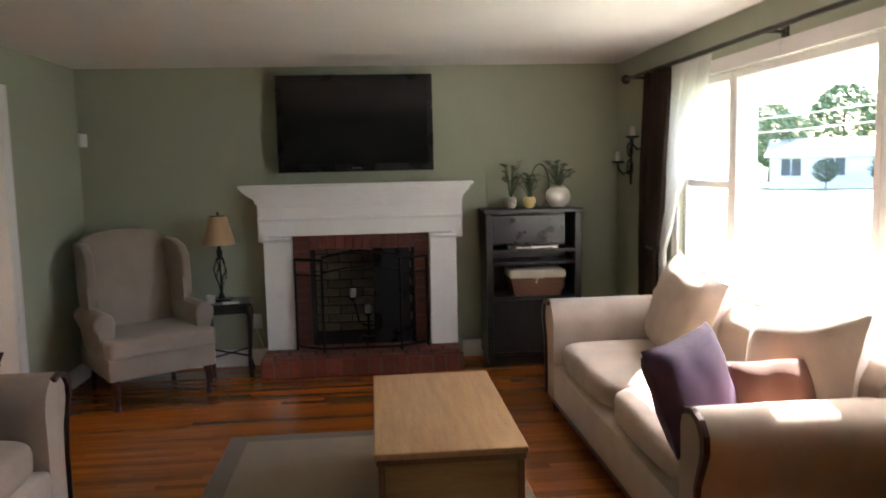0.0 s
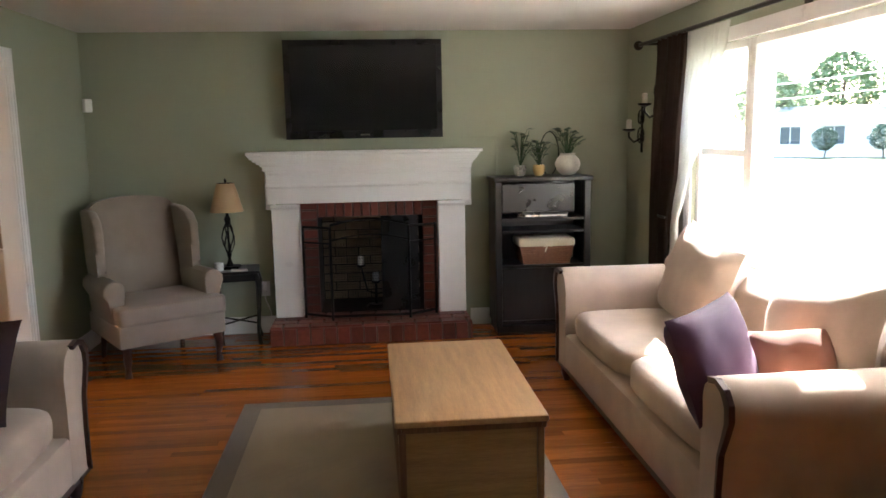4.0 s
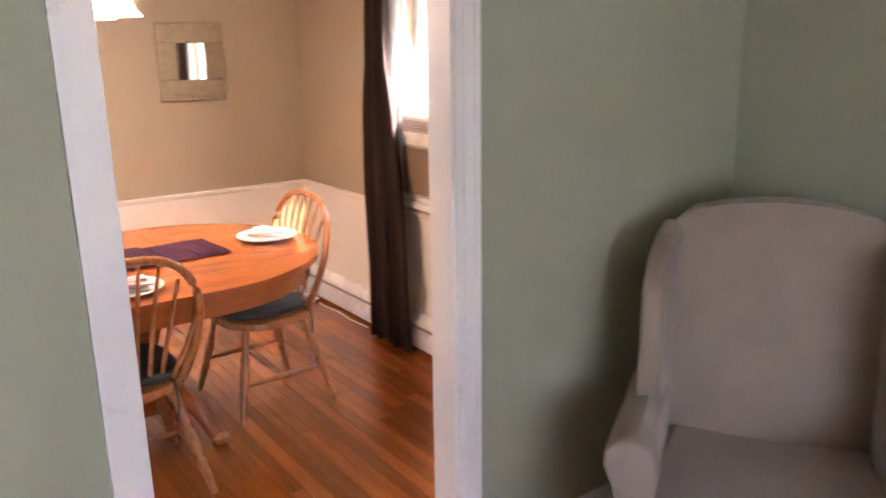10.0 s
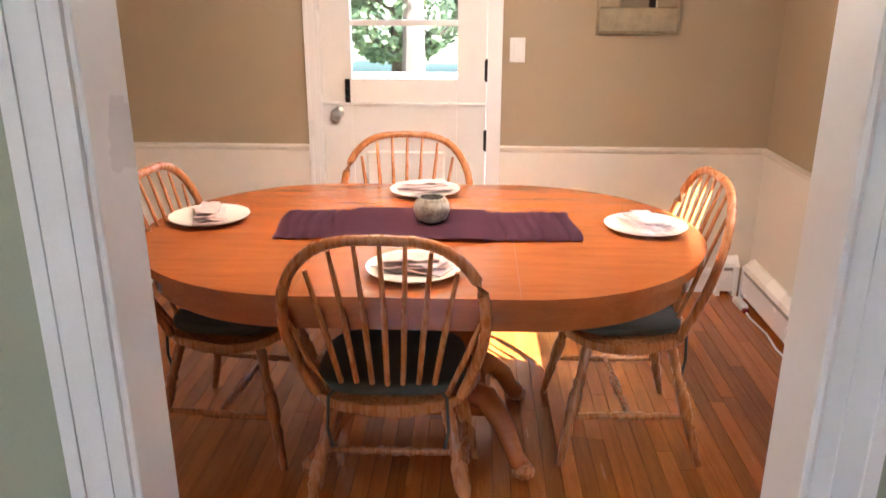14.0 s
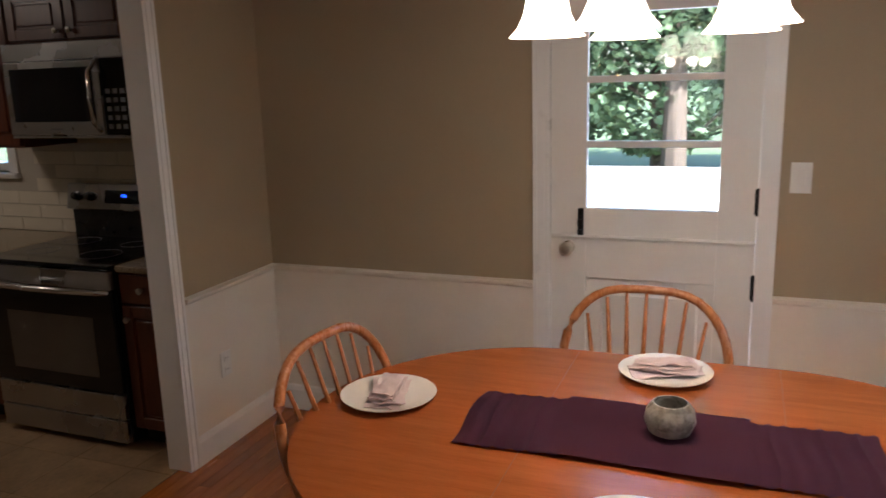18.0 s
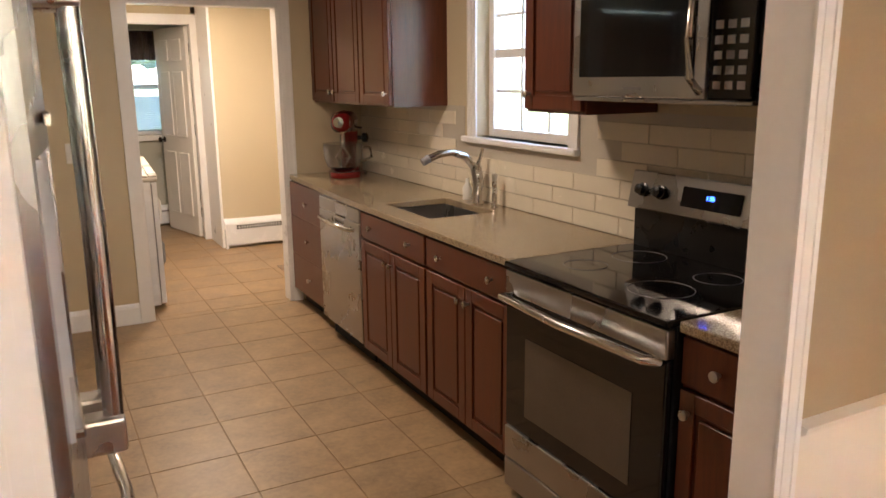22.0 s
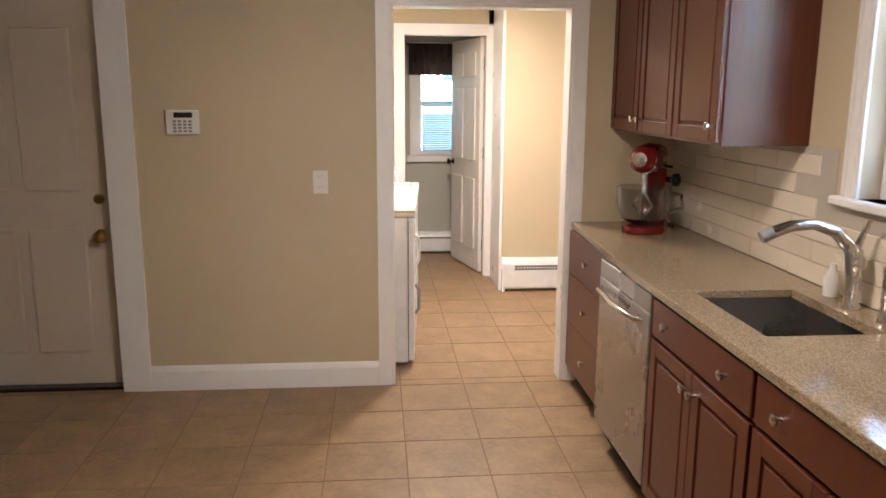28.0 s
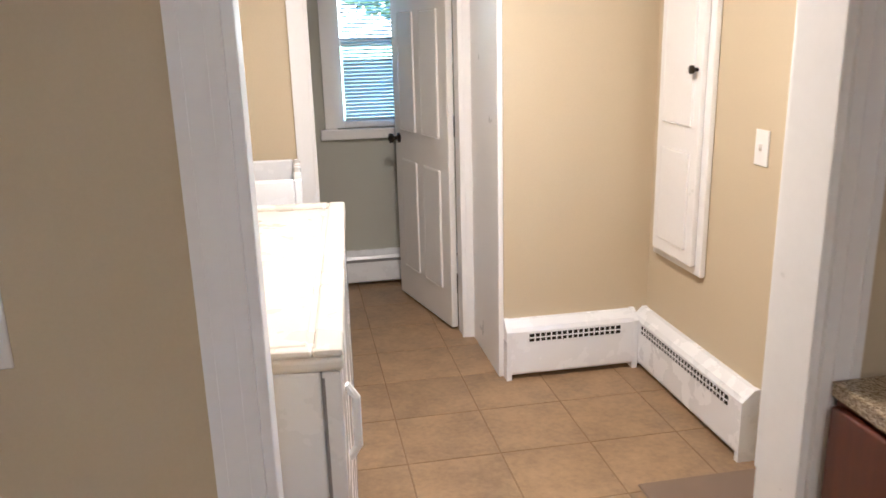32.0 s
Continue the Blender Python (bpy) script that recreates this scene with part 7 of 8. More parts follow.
ds = part("dispenser", box(FFX + 0.055, FY1 - 0.284, 1.011, FFX + 0.072, FY1 - 0.031, 1.419), "niche", fg, "water and ice dispenser niche")
part("dispenser_side", box(FFX - 0.004, FY1 - 0.2844, 1.011, FFX + 0.054, FY1 - 0.277, 1.419), "niche", ds)
part("dispenser_side", box(FFX + 0.006, FY1 - 0.038, 1.011, FFX + 0.054, FY1 - 0.0308, 1.419), "niche", ds)
part("dispenser_tray", box(FFX - 0.008, FY1 - 0.276, 1.011, FFX + 0.054, FY1 - 0.039, 1.025, 0.003), "bright_steel", ds)
part("dispenser_panel", moved(box(-0.006, FY1 - 0.276, 0, 0.006, FY1 - 0.039, 0.145, 0.003), Matrix.Translation((FFX + 0.012, 0, 1.272))), "black_glass", ds, "black glass control panel")
part("dispenser_paddle", box(FFX + 0.03, FY1 - 0.105, 1.17, FFX + 0.045, FY1 - 0.065, 1.255, 0.006, segs=2), "bright_steel", ds)
part("label_bar", box(FFX - 0.0125, FY1 - 0.25, 1.46, FFX - 0.0035, FY1 - 0.11, 1.475), "nickel", fg)
for s in (-1, 1):
    y = FM + s * 0.058
    part("door_handle", tube([(FFX - 0.065, y, 0.85), (FFX - 0.068, y, 1.0), (FFX - 0.070, y, 1.25), (FFX - 0.068, y, 1.5), (FFX - 0.065, y, 1.69)], 0.019, 12), "bright_steel", fg, "long polished bar handle", smooth=True)
    for z in (0.862, 1.68):
        part("handle_mount", box(FFX - 0.085, y - 0.03, z - 0.036, FFX - 0.004, y + 0.03, z + 0.036, 0.008, segs=2), "nickel", fg)
part("drawer_handle", tube([(FFX - 0.03 , FY0 + 0.07, 0.695), (FFX - 0.062, FY0 + 0.085, 0.697), (FFX - 0.078, FM, 0.70), (FFX - 0.06, FY1 - 0.085, 0.697), (FFX - 0.02, FY1 - 0.07, 0.695)], 0.013, 12), "bright_steel", fg, "curved polished drawer handle", smooth=True)
for y in (FY0 + 0.08, FY1 - 0.08):
    part("handle_mount", rod((FFX - 0.03, y, 0.695), (FFX + 0.01, y, 0.695), 0.01), "bright_steel", fg)

# wall things on the end wall
th = thing("alarm_keypad", "white alarm keypad with a dark display on the beige wall", "keypad", (-0.52, KIT_S, 1.40), 180)
th.scale = (1.12, 1, 1.14)
part("case", box(-0.072, -0.024, -0.052, 0.072, 0, 0.052, 0.006, segs=2), "white_plastic", th)
part("display", box(-0.035, -0.0265, 0.02, 0.045, -0.0242, 0.042, 0.001), "black_plastic", th)
for r in range(4):
    for c in range(4):
        part("key", box(-0.040 + c * 0.022, -0.0262, -0.042 + r * 0.014, -0.026 + c * 0.022, -0.0242, -0.033 + r * 0.014), "grey_plastic", th)
plate("wall_outlet", "white double outlet on the beige wall by the laundry doorway", "outlet", pose(-1.185, KIT_S + 0.001, 1.10, 0, 0, 180), kind="outlet")

# side door at the end of the kitchen
sdr = thing("side_door", "cream panelled side door with brass lock and knob", "door", kind="structure")
SY = KIT_S - 0.115
part("leaf", box(ED0 + 0.004, SY, 0.02, ED1 - 0.004, SY + 0.04, 2.03, 0.003), "cream_door", sdr)
for x0, x1, z0, z1 in ((0.02, 0.30, 0.2, 0.85), (0.36, 0.64, 0.2, 0.85), (0.02, 0.30, 1.05, 1.85), (0.36, 0.64, 1.05, 1.85)):
    part("door_panel", box(x0, SY + 0.0405, z0, x1, SY + 0.049, z1, 0.008), "cream_door", sdr)
for z, r in ((1.01, 0.026), (0.82, 0.030)):
    part("lock" if z > 0.9 else "knob", turned([(r + 0.006, 0), (r + 0.006, 0.006), (0.012, 0.012), (0.012, 0.03), (r * 0.9, 0.04), (r, 0.055), (0.003, 0.066)] if z < 0.9 else [(r, 0), (r, 0.01), (0.018, 0.018), (0.002, 0.019)], 18, (ED0 + 0.075, SY + 0.04, z), axis=(0, 1, 0)), "brass", sdr, smooth=True)
lining("door_jamb_side", ED0 - 0.0005, KIT_S - 0.122, ED1 + 0.0005, KIT_S + 0.002, 2.0405, "white painted jamb of the side door", t=0.003, through_y=True)
structure("door_threshold_side", box(ED0, KIT_S - 0.14, -0.02, ED1, KIT_S - 0.02, 0.018, 0.004), "dark_metal", "dark metal threshold under the side door", "threshold")

# ceiling lamps that light kitchen and laundry
for x, y, lab in ((-1.7, -5.9, "round lit glass ceiling lamp in the kitchen"), (-2.0, -8.9, "round lit glass ceiling lamp in the laundry")):
    cl = thing("ceiling_lamp", lab, "ceiling lamp", (x, y, CEIL))
    part("rim", turned([(0.17, 0), (0.17, -0.02), (0.155, -0.025)], 32), "nickel", cl, smooth=True)
    part("dome", turned([(0.152, -0.02), (0.145, -0.05), (0.11, -0.08), (0.05, -0.098), (0.002, -0.102)], 32), "lit_dome", cl, smooth=True)


# ---- laundry and bathroom ----
ws = thing("washing_machine", "white washing machine with a pale top beside the doorway", "washing machine", (-1.355, -8.905, 0), -3.9)
part("body", box(-0.33, -0.675, 0.02, 0.345, 0.675, 0.865, 0.006, segs=2), "enamel", ws)
part("top", box(-0.375, -0.685, 0.866, 0.35, 0.685, 0.896, 0.010, segs=3), "cream_enamel", ws, "pale moulded top")
for x0, y0, x1, y1 in ((-0.375, -0.685, -0.318, 0.685), (0.30, -0.685, 0.35, 0.685), (-0.318, -0.685, 0.30, -0.64), (-0.318, 0.655, 0.30, 0.685)):
    part("top_rim", box(x0, y0, 0.895, x1, y1, 0.912, 0.007, segs=2), "cream_enamel", ws)
part("lid_panel", box(-0.305, -0.60, 0.8962, 0.29, 0.63, 0.902, 0.003), "cream_enamel", ws)
part("front_panel", box(-0.368, -0.672, 0.03, -0.331, 0.672, 0.862, 0.006, segs=2), "enamel", ws)
part("front_seam", box(-0.3705, -0.60, 0.04, -0.3682, -0.592, 0.85), "grey_plastic", ws)
part("front_seam", box(-0.337, 0.6722, 0.04, -0.331, 0.6735, 0.85), "grey_plastic", ws)
part("catch", box(-0.312, -0.60, 0.9133, -0.30, -0.55, 0.925, 0.002), "white_plastic", ws)
part("catch", box(-0.312, -0.50, 0.9133, -0.30, -0.46, 0.92, 0.002), "white_plastic", ws)
part("door_pull", tube([(-0.369, 0.45, 0.55), (-0.39, 0.45, 0.58), (-0.39, 0.45, 0.70), (-0.369, 0.45, 0.73)], 0.010, 8), "white_plastic", ws)
part("door_pull", tube([(-0.369, 0.45, 0.25), (-0.39, 0.45, 0.28), (-0.39, 0.45, 0.40), (-0.369, 0.45, 0.43)], 0.010, 8), "grey_plastic", ws)
for sx in (-0.3, 0.3):
    for sy in (-0.6, 0.6):
        part("foot", rod((sx, sy, 0), (sx, sy, 0.025), 0.02), "grey_plastic", ws)
tub = thing("laundry_tub", "white laundry tub in the corner behind the machine", "laundry tub", (-1.36, -10.0, 0))
tb = bmesh.new()
for b in ((-0.27, -0.27, 0.52, -0.24, 0.27, 0.97), (0.24, -0.27, 0.52, 0.27, 0.27, 0.97), (-0.24, -0.27, 0.52, 0.24, -0.24, 0.97), (-0.24, 0.24, 0.52, 0.24, 0.27, 0.97), (-0.24, -0.24, 0.52, 0.24, 0.24, 0.56)):
    box(*b, 0.006, bm=tb)
part("basin", tb, "enamel", tub)
for sx in (-0.23, 0.23):
    for sy in (-0.23, 0.23):
        part("leg", box(sx - 0.02, sy - 0.02, 0, sx + 0.02, sy + 0.02, 0.52), "enamel", tub)

heater("baseboard_heater", "white baseboard heater on the laundry end wall", (-2.455, LAU_S + 0.001), (LAU_W + 0.068, LAU_S + 0.001), (0, 1), high=0.268, deep=0.062, vents=(0.10, 0.52))
heater("baseboard_heater", "white baseboard heater on the laundry side wall", (LAU_W + 0.001, LAU_S + 0.005), (LAU_W + 0.001, -9.03), (1, 0), high=0.268, deep=0.062, vents=(0.09, 0.80))
heater("baseboard_heater", "white baseboard heater under the bathroom window", (-2.75, BATH_S + 0.001), (-0.85, BATH_S + 0.001), (0, 1), high=0.215, deep=0.062)

ib = thing("ironing_cabinet", "tall narrow white wall cabinet for an ironing board", "wall cabinet", (LAU_W, -9.637, 0), 90)
part("frame", box(-0.20, -0.025, 0.55, 0.20, -0.001, 2.02, 0.004), "trim", ib)
part("door", box(-0.165, -0.048, 0.585, 0.165, -0.0255, 1.985, 0.005, segs=2), "trim", ib)
part("door_panel", box(-0.115, -0.054, 1.12, 0.115, -0.0482, 1.93, 0.006), "trim", ib)
part("door_panel", box(-0.115, -0.054, 0.64, 0.115, -0.0482, 1.02, 0.006), "trim", ib)
part("knob", turned([(0.007, 0), (0.007, 0.014), (0.016, 0.02), (0.016, 0.03), (0.004, 0.034)], 14, (0.135, -0.048, 1.33), axis=(0, -1, 0)), "dark_metal", ib, smooth=True)
plate("light_switch", "white light switch on the laundry wall", "light switch", pose(LAU_W + 0.001, -9.134, 1.09, 0, 0, 90))

mat1 = thing("door_mat", "brown ribbed door mat on the laundry tiles", "door mat", (-2.90, -8.55, 0.001), 0)
part("mat", box(-0.24, -0.42, 0, 0.24, 0.42, 0.009, 0.003), "mat_cloth", mat1)

# laundry side door, standing shut in the side wall
ld = thing("laundry_door", "white half-glazed door in the laundry side wall", "door", kind="structure")
for y0, y1, z0, z1 in ((-8.926, -8.80, 0.012, 2.025), (-8.23, -8.104, 0.012, 2.025), (-8.80, -8.23, 1.89, 2.025), (-8.80, -8.23, 0.80, 1.0), (-8.80, -8.23, 0.012, 0.24)):
    part("stile" if z1 - z0 > 1 else "rail", box(LAU_W - 0.06, y0, z0, LAU_W - 0.02, y1, z1, 0.002), "door_paint", ld)
part("door_panel", box(LAU_W - 0.05, -8.80, 0.24, LAU_W - 0.032, -8.23, 0.80, 0.002), "door_paint", ld)
part("pane", box(LAU_W - 0.044, -8.80, 1.0, LAU_W - 0.040, -8.23, 1.89), "glass", ld).visible_shadow = False
for z in (0.32, 1.05, 1.75):
    part("hinge", joined(rod((LAU_W + 0.004, -8.925, z - 0.05), (LAU_W + 0.004, -8.925, z + 0.05), 0.008), box(LAU_W - 0.019, -8.929, z - 0.045, LAU_W + 0.006, -8.918, z + 0.045, 0.001)), "nickel", ld)
part("knob", turned([(0.028, 0), (0.012, 0.01), (0.012, 0.03), (0.028, 0.045), (0.002, 0.07)], 16, (LAU_W - 0.02, -8.17, 0.95), axis=(1, 0, 0)), "nickel", ld, smooth=True)

# six-panel bathroom door, swung into the bathroom
sd6 = thing("bathroom_door", "white six-panel door standing open into the bathroom", "door", (-2.36, BATH_N - 0.108, 0), -76, kind="structure")
WD = 0.71
part("leaf", box(0.002, -0.0175, 0.012, WD, 0.0175, 2.01, 0.003), "door_paint", sd6)
for x0, x1 in ((0.10, 0.31), (0.40, 0.61)):
    for z0, z1 in ((0.20, 0.82), (0.98, 1.60), (1.70, 1.90)):
        for s in (-1, 1):
            part("door_panel", box(x0, s * 0.0178 if s > 0 else -0.0255, z0, x1, 0.0255 if s > 0 else -0.0178, z1, 0.0076), "door_paint", sd6)
for s in (-1, 1):
    part("knob", turned([(0.028, 0), (0.028, 0.005), (0.011, 0.012), (0.011, 0.03), (0.026, 0.042), (0.028, 0.055), (0.003, 0.066)], 16, (WD - 0.06, s * 0.0175, 0.93), axis=(0, s, 0)), "dark_metal", sd6, smooth=True)
for z in (0.25, 1.05, 1.80):
    part("hinge", joined(rod((0.0, -0.022, z - 0.05), (0.0, -0.022, z + 0.05), 0.009), box(-0.012, -0.022, z - 0.045, 0.02, -0.0178, z + 0.045, 0.001)), "dark_metal", sd6)

bl = thing("window_blind", "slatted blind with the bathroom window's blue daylight in its colour", "window blind", ((BW0 + BW1) / 2, BATH_S - 0.035, 0))
for k in range(36):
    part("slat", moved(box(-0.205, -0.011, -0.0006, 0.205, 0.011, 0.0006), Matrix.Translation((0, 0, 1.01 + k * 0.021)) @ Matrix.Rotation(radians(63 if k < 17 else 24), 4, "X")), "blind", bl)
part("head_rail", box(-0.21, -0.012, 1.78, 0.21, 0.012, 1.81, 0.002), "blind", bl)
bv = thing("window_valance", "dark patterned gathered valance over the bathroom window", "valance", ((BW0 + BW1) / 2, BATH_S + 0.05, 0))
part("cloth", drape(-0.34, 0.34, 1.72, 2.0, 0.018, 9, n=80, rows=6), "dark_valance", bv, smooth=True)
part("rod", rod((-0.36, 0, 2.0), (0.36, 0, 2.0), 0.008), "dark_metal", bv)

# ---- outdoors ----
gb2 = bmesh.new()
bmesh.ops.create_grid(gb2, x_segments=1, y_segments=1, size=400)
moved(gb2, Matrix.Translation((0, 0, -0.75)))
structure("ground", gb2, "grass", "sunlit lawn round the house", "ground")
structure("road", box(19, -200, -0.78, 26, 200, -0.742), "asphalt", "pale sunlit street across the front lawn", "road")
structure("patio", box(-16.0, -6.5, -0.78, DIN_W - 0.2, 4.5, -0.16, 0.01), "deck", "pale sunlit concrete terrace outside the back door", "terrace")


def house(x, y, turn, wide, deep, label):
    ob = thing("house", label, "house", (x, y, -0.75), turn)
    part("wall", box(-wide / 2, -deep / 2, 0, wide / 2, deep / 2, 2.45), "siding", ob)
    rf = bmesh.new()
    pts = [(-wide / 2 - 0.4, -deep / 2 - 0.4, 2.45), (wide / 2 + 0.4, -deep / 2 - 0.4, 2.45), (wide / 2 + 0.4, deep / 2 + 0.4, 2.45), (-wide / 2 - 0.4, deep / 2 + 0.4, 2.45), (-wide / 2 - 0.4, 0, 3.9), (wide / 2 + 0.4, 0, 3.9)]
    v = [rf.verts.new(p) for p in pts]
    for f in ((0, 1, 5, 4), (2, 3, 4, 5), (1, 2, 5), (3, 0, 4), (3, 2, 1, 0)):
        rf.faces.new([v[k] for k in f])
    part("roof", rf, "roof", ob)
    part("chimney", box(wide * 0.12, -0.5, 3.2, wide * 0.12 + 1.2, 0.5, 4.7, 0.02), "siding", ob)
    for k in range(4):
        wx = -wide / 2 + wide * (k + 0.5) / 4
        if k != 2:
            wi = part("window", box(wx - 0.7, -deep / 2 - 0.04, 1.0, wx + 0.7, -deep / 2 - 0.001, 2.3), "dark_window", ob)
            part("window_frame", joined(box(wx - 0.8, -deep / 2 - 0.06, 0.9, wx + 0.8, -deep / 2 - 0.041, 1.0), joined(box(wx - 0.8, -deep / 2 - 0.06, 2.3, wx + 0.8, -deep / 2 - 0.041, 2.4), box(wx - 0.03, -deep / 2 - 0.06, 1.0, wx + 0.03, -deep / 2 - 0.041, 2.3))), "siding", wi)
        else:
            part("door", box(wx - 0.5, -deep / 2 - 0.05, 0.1, wx + 0.5, -deep / 2 - 0.001, 2.2), "cream_door", ob)
    return ob


house(40, 51.0, -34, 12, 7, "white single-storey house with a grey roof across the street")
house(44, -22.0, -92, 14, 8, "white single-storey house further along the street")


def tree(x, y, high, spread, seed, label, mat="foliage", conifer=False, z0=-0.75, leaves=2600, leaf=1.0):
    rng = random.Random(seed)
    ob = thing("tree", label, "tree", (x, y, z0), group="garden trees")
    tr = tube([(0, 0, 0), (rng.uniform(-0.2, 0.2), 0, high * 0.3), (rng.uniform(-0.3, 0.3), rng.uniform(-0.3, 0.3), high * 0.65), (0, 0, high * 0.92)], [high * 0.028, high * 0.022, high * 0.014, high * 0.004], 8)
    for k in range(9):
        a, z = rng.uniform(0, 6.28), high * rng.uniform(0.25, 0.75)
        r = spread * (1 - z / high if conifer else 0.75)
        tube([(0, 0, z), (r * 0.5 * math.cos(a), r * 0.5 * math.sin(a), z + 0.25 * r), (r * math.cos(a), r * math.sin(a), z + (0.1 if conifer else 0.6) * r)], [high * 0.010, high * 0.007, high * 0.002], 6, tr)
    part("trunk", tr, "bark", ob)
    verts, faces = [], []
    for _ in range(leaves):
        u = rng.random()
        if conifer:
            z = high * (0.12 + 0.88 * (1 - u ** 0.6))
            rr = spread * (1 - z / high) ** 0.85 * rng.uniform(0.35, 1.0) * (0.75 + 0.25 * math.sin(z * 3.1))
        else:
            z = high * (0.28 + 0.72 * rng.random())
            prof = math.sin(math.pi * min(1, max(0, (z / high - 0.25) / 0.78))) ** 0.6
            rr = spread * prof * rng.uniform(0.3, 1.0) ** 0.5
        a = rng.uniform(0, 6.2832)
        rr *= 0.75 + 0.4 * noise.noise((math.cos(a) * 1.6 + seed, math.sin(a) * 1.6, z * 0.45))
        c = Vector((rr * math.cos(a), rr * math.sin(a), z))
        s = leaf * high * rng.uniform(0.018, 0.04)
        d1, d2 = Vector((rng.gauss(0, 1), rng.gauss(0, 1), rng.gauss(0, 0.6))).normalized() * s, Vector((rng.gauss(0, 1), rng.gauss(0, 1), rng.gauss(0, 1))).normalized() * s * 0.7
        n = len(verts)
        verts += [c - d1, c + d2, c + d1, c - d2]
        faces.append((n, n + 1, n + 2, n + 3))
    me = bpy.data.meshes.new("crown")
    me.from_pydata(verts, [], faces)
    me.materials.append(M[mat])
    cr2 = new("crown", me)
    cr2.parent = ob
    return ob


tree(49.5, 68.0, 9.5, 5, 1, "tall leafy tree behind the house across the street")
tree(56.5, 63.5, 12, 4.4, 2, "tall leafy tree behind the house across the street")
tree(53, 59.0, 12.5, 3.6, 3, "tall dark conifer behind the house across the street", "pine_leaf", True)
tree(36, 56, 6, 3.6, 4, "leafy tree at the side of the street")
tree(44, 72, 8, 5, 5, "tall leafy tree behind the street")
tree(34.9, 47.0, 2.2, 1.3, 6, "round clipped shrub by the white house", "pine_leaf")
tree(37.8, 44.6, 2.4, 1.3, 7, "round clipped shrub by the white house", "pine_leaf")
tree(-17.2, -3.1, 10, 3.4, 8, "leafy tree behind the terrace", leaves=7500, leaf=0.42)
tree(-18, -0.2, 12, 4.2, 9, "leafy tree behind the terrace", leaves=7500, leaf=0.42)
tree(-17.6, -6.2, 11, 4.0, 10, "leafy tree in the back garden", leaves=7500, leaf=0.42)
tree(-9.5, -8.2, 8, 3.2, 11, "leafy tree outside the kitchen window", leaves=7500, leaf=0.42)
tree(-11, -10.5, 9, 3.4, 12, "leafy tree outside the kitchen window", leaves=7500, leaf=0.42)
tree(-18, -9.0, 13, 5.0, 13, "tall leafy tree in the back garden", leaves=7500, leaf=0.42)
tree(-3.4, -17.0, 9, 3.4, 14, "leafy tree outside the bathroom window", leaves=7500, leaf=0.42)
for k in range(6):
    tree(-19.5 - 0.7 * (k % 2), -9.5 + 2.9 * k, 7.5, 3.4, 30 + k, "dense leafy tree at the end of the back garden", z0=-2.3, leaves=7500, leaf=0.5)
tree(-1.2, 9.0, 9, 3.0, 15, "leafy tree beyond the dining window", leaves=7500, leaf=0.42)
wires = thing("power_line", "power lines strung along the street", "power line")
for z, y0 in ((3.3, 0), (4.2, 0.3)):
    part("wire", tube([(28, -60 + 10 * k, z + 0.35 * ((k % 4) - 2) ** 2 * 0.25) for k in range(14)], 0.03, 4), "siding", wires)
for y in (-60, -20, 20, 60):
    part("pole", rod((28, y, -0.75), (28, y, 5.2), 0.12), "bark", wires)

# white painted return and corner strip by the bathroom doorway
structure("door_jamb_bathroom", box(-2.4395, BATH_N + 0.02, 0, -2.432, LAU_S, 2.34), "trim", "white painted return beside the bathroom doorway", "door jamb")
structure("trim_bathroom_corner", box(-2.453, LAU_S + 0.0005, 0.0, -2.430, LAU_S + 0.014, 2.34, 0.003), "trim", "white corner strip beside the bathroom doorway", "trim")


# ---- floors and laid pieces ----
structure("floor_living", box(-0.115, LIV_S - 0.15, -0.12, LIV_E + 0.18, 0.2, -0.018), "joint", "dark underfloor beneath the oak boards", "floor")
structure("floor_dining", box(DIN_W - 0.18, DIN_S - 0.06, -0.12, -0.116, 0.03, -0.018), "joint", "dark underfloor beneath the oak boards", "floor")
structure("floor_kitchen", box(KX - 0.2, KIT_S - 0.06, -0.12, 1.07, DIN_S - 0.061, -0.0015), "grout", "grouted kitchen floor bed", "floor")
structure("floor_laundry", box(LAU_W - 0.15, BATH_S - 0.15, -0.12, -0.7, KIT_S - 0.061, -0.0015), "grout", "grouted laundry floor bed", "floor")

CUBE_F = ((0, 3, 2, 1), (4, 5, 6, 7), (0, 1, 5, 4), (1, 2, 6, 5), (2, 3, 7, 6), (3, 0, 4, 7))


def slab_verts(x0, y0, z0, x1, y1, z1, c=0.0):
    return [(x0, y0, z0), (x1, y0, z0), (x1, y1, z0), (x0, y1, z0), (x0 + c, y0 + c, z1), (x1 - c, y0 + c, z1), (x1 - c, y1 - c, z1), (x0 + c, y1 - c, z1)]


piece_meshes = {}


def piece(name, size, mat, parent, m, c=0.0006):
    """One laid piece; alike pieces share a mesh."""
    key = (name, mat, tuple(round(s, 3) for s in size))
    if key not in piece_meshes:
        me = bpy.data.meshes.new(name)
        sx, sy, sz = key[2]
        me.from_pydata(slab_verts(-sx / 2, -sy / 2, 0, sx / 2, sy / 2, sz, c), [], CUBE_F)
        me.materials.append(M[mat])
        piece_meshes[key] = me
    ob = new(name, piece_meshes[key])
    ob.parent = parent
    ob.matrix_basis = m
    return ob


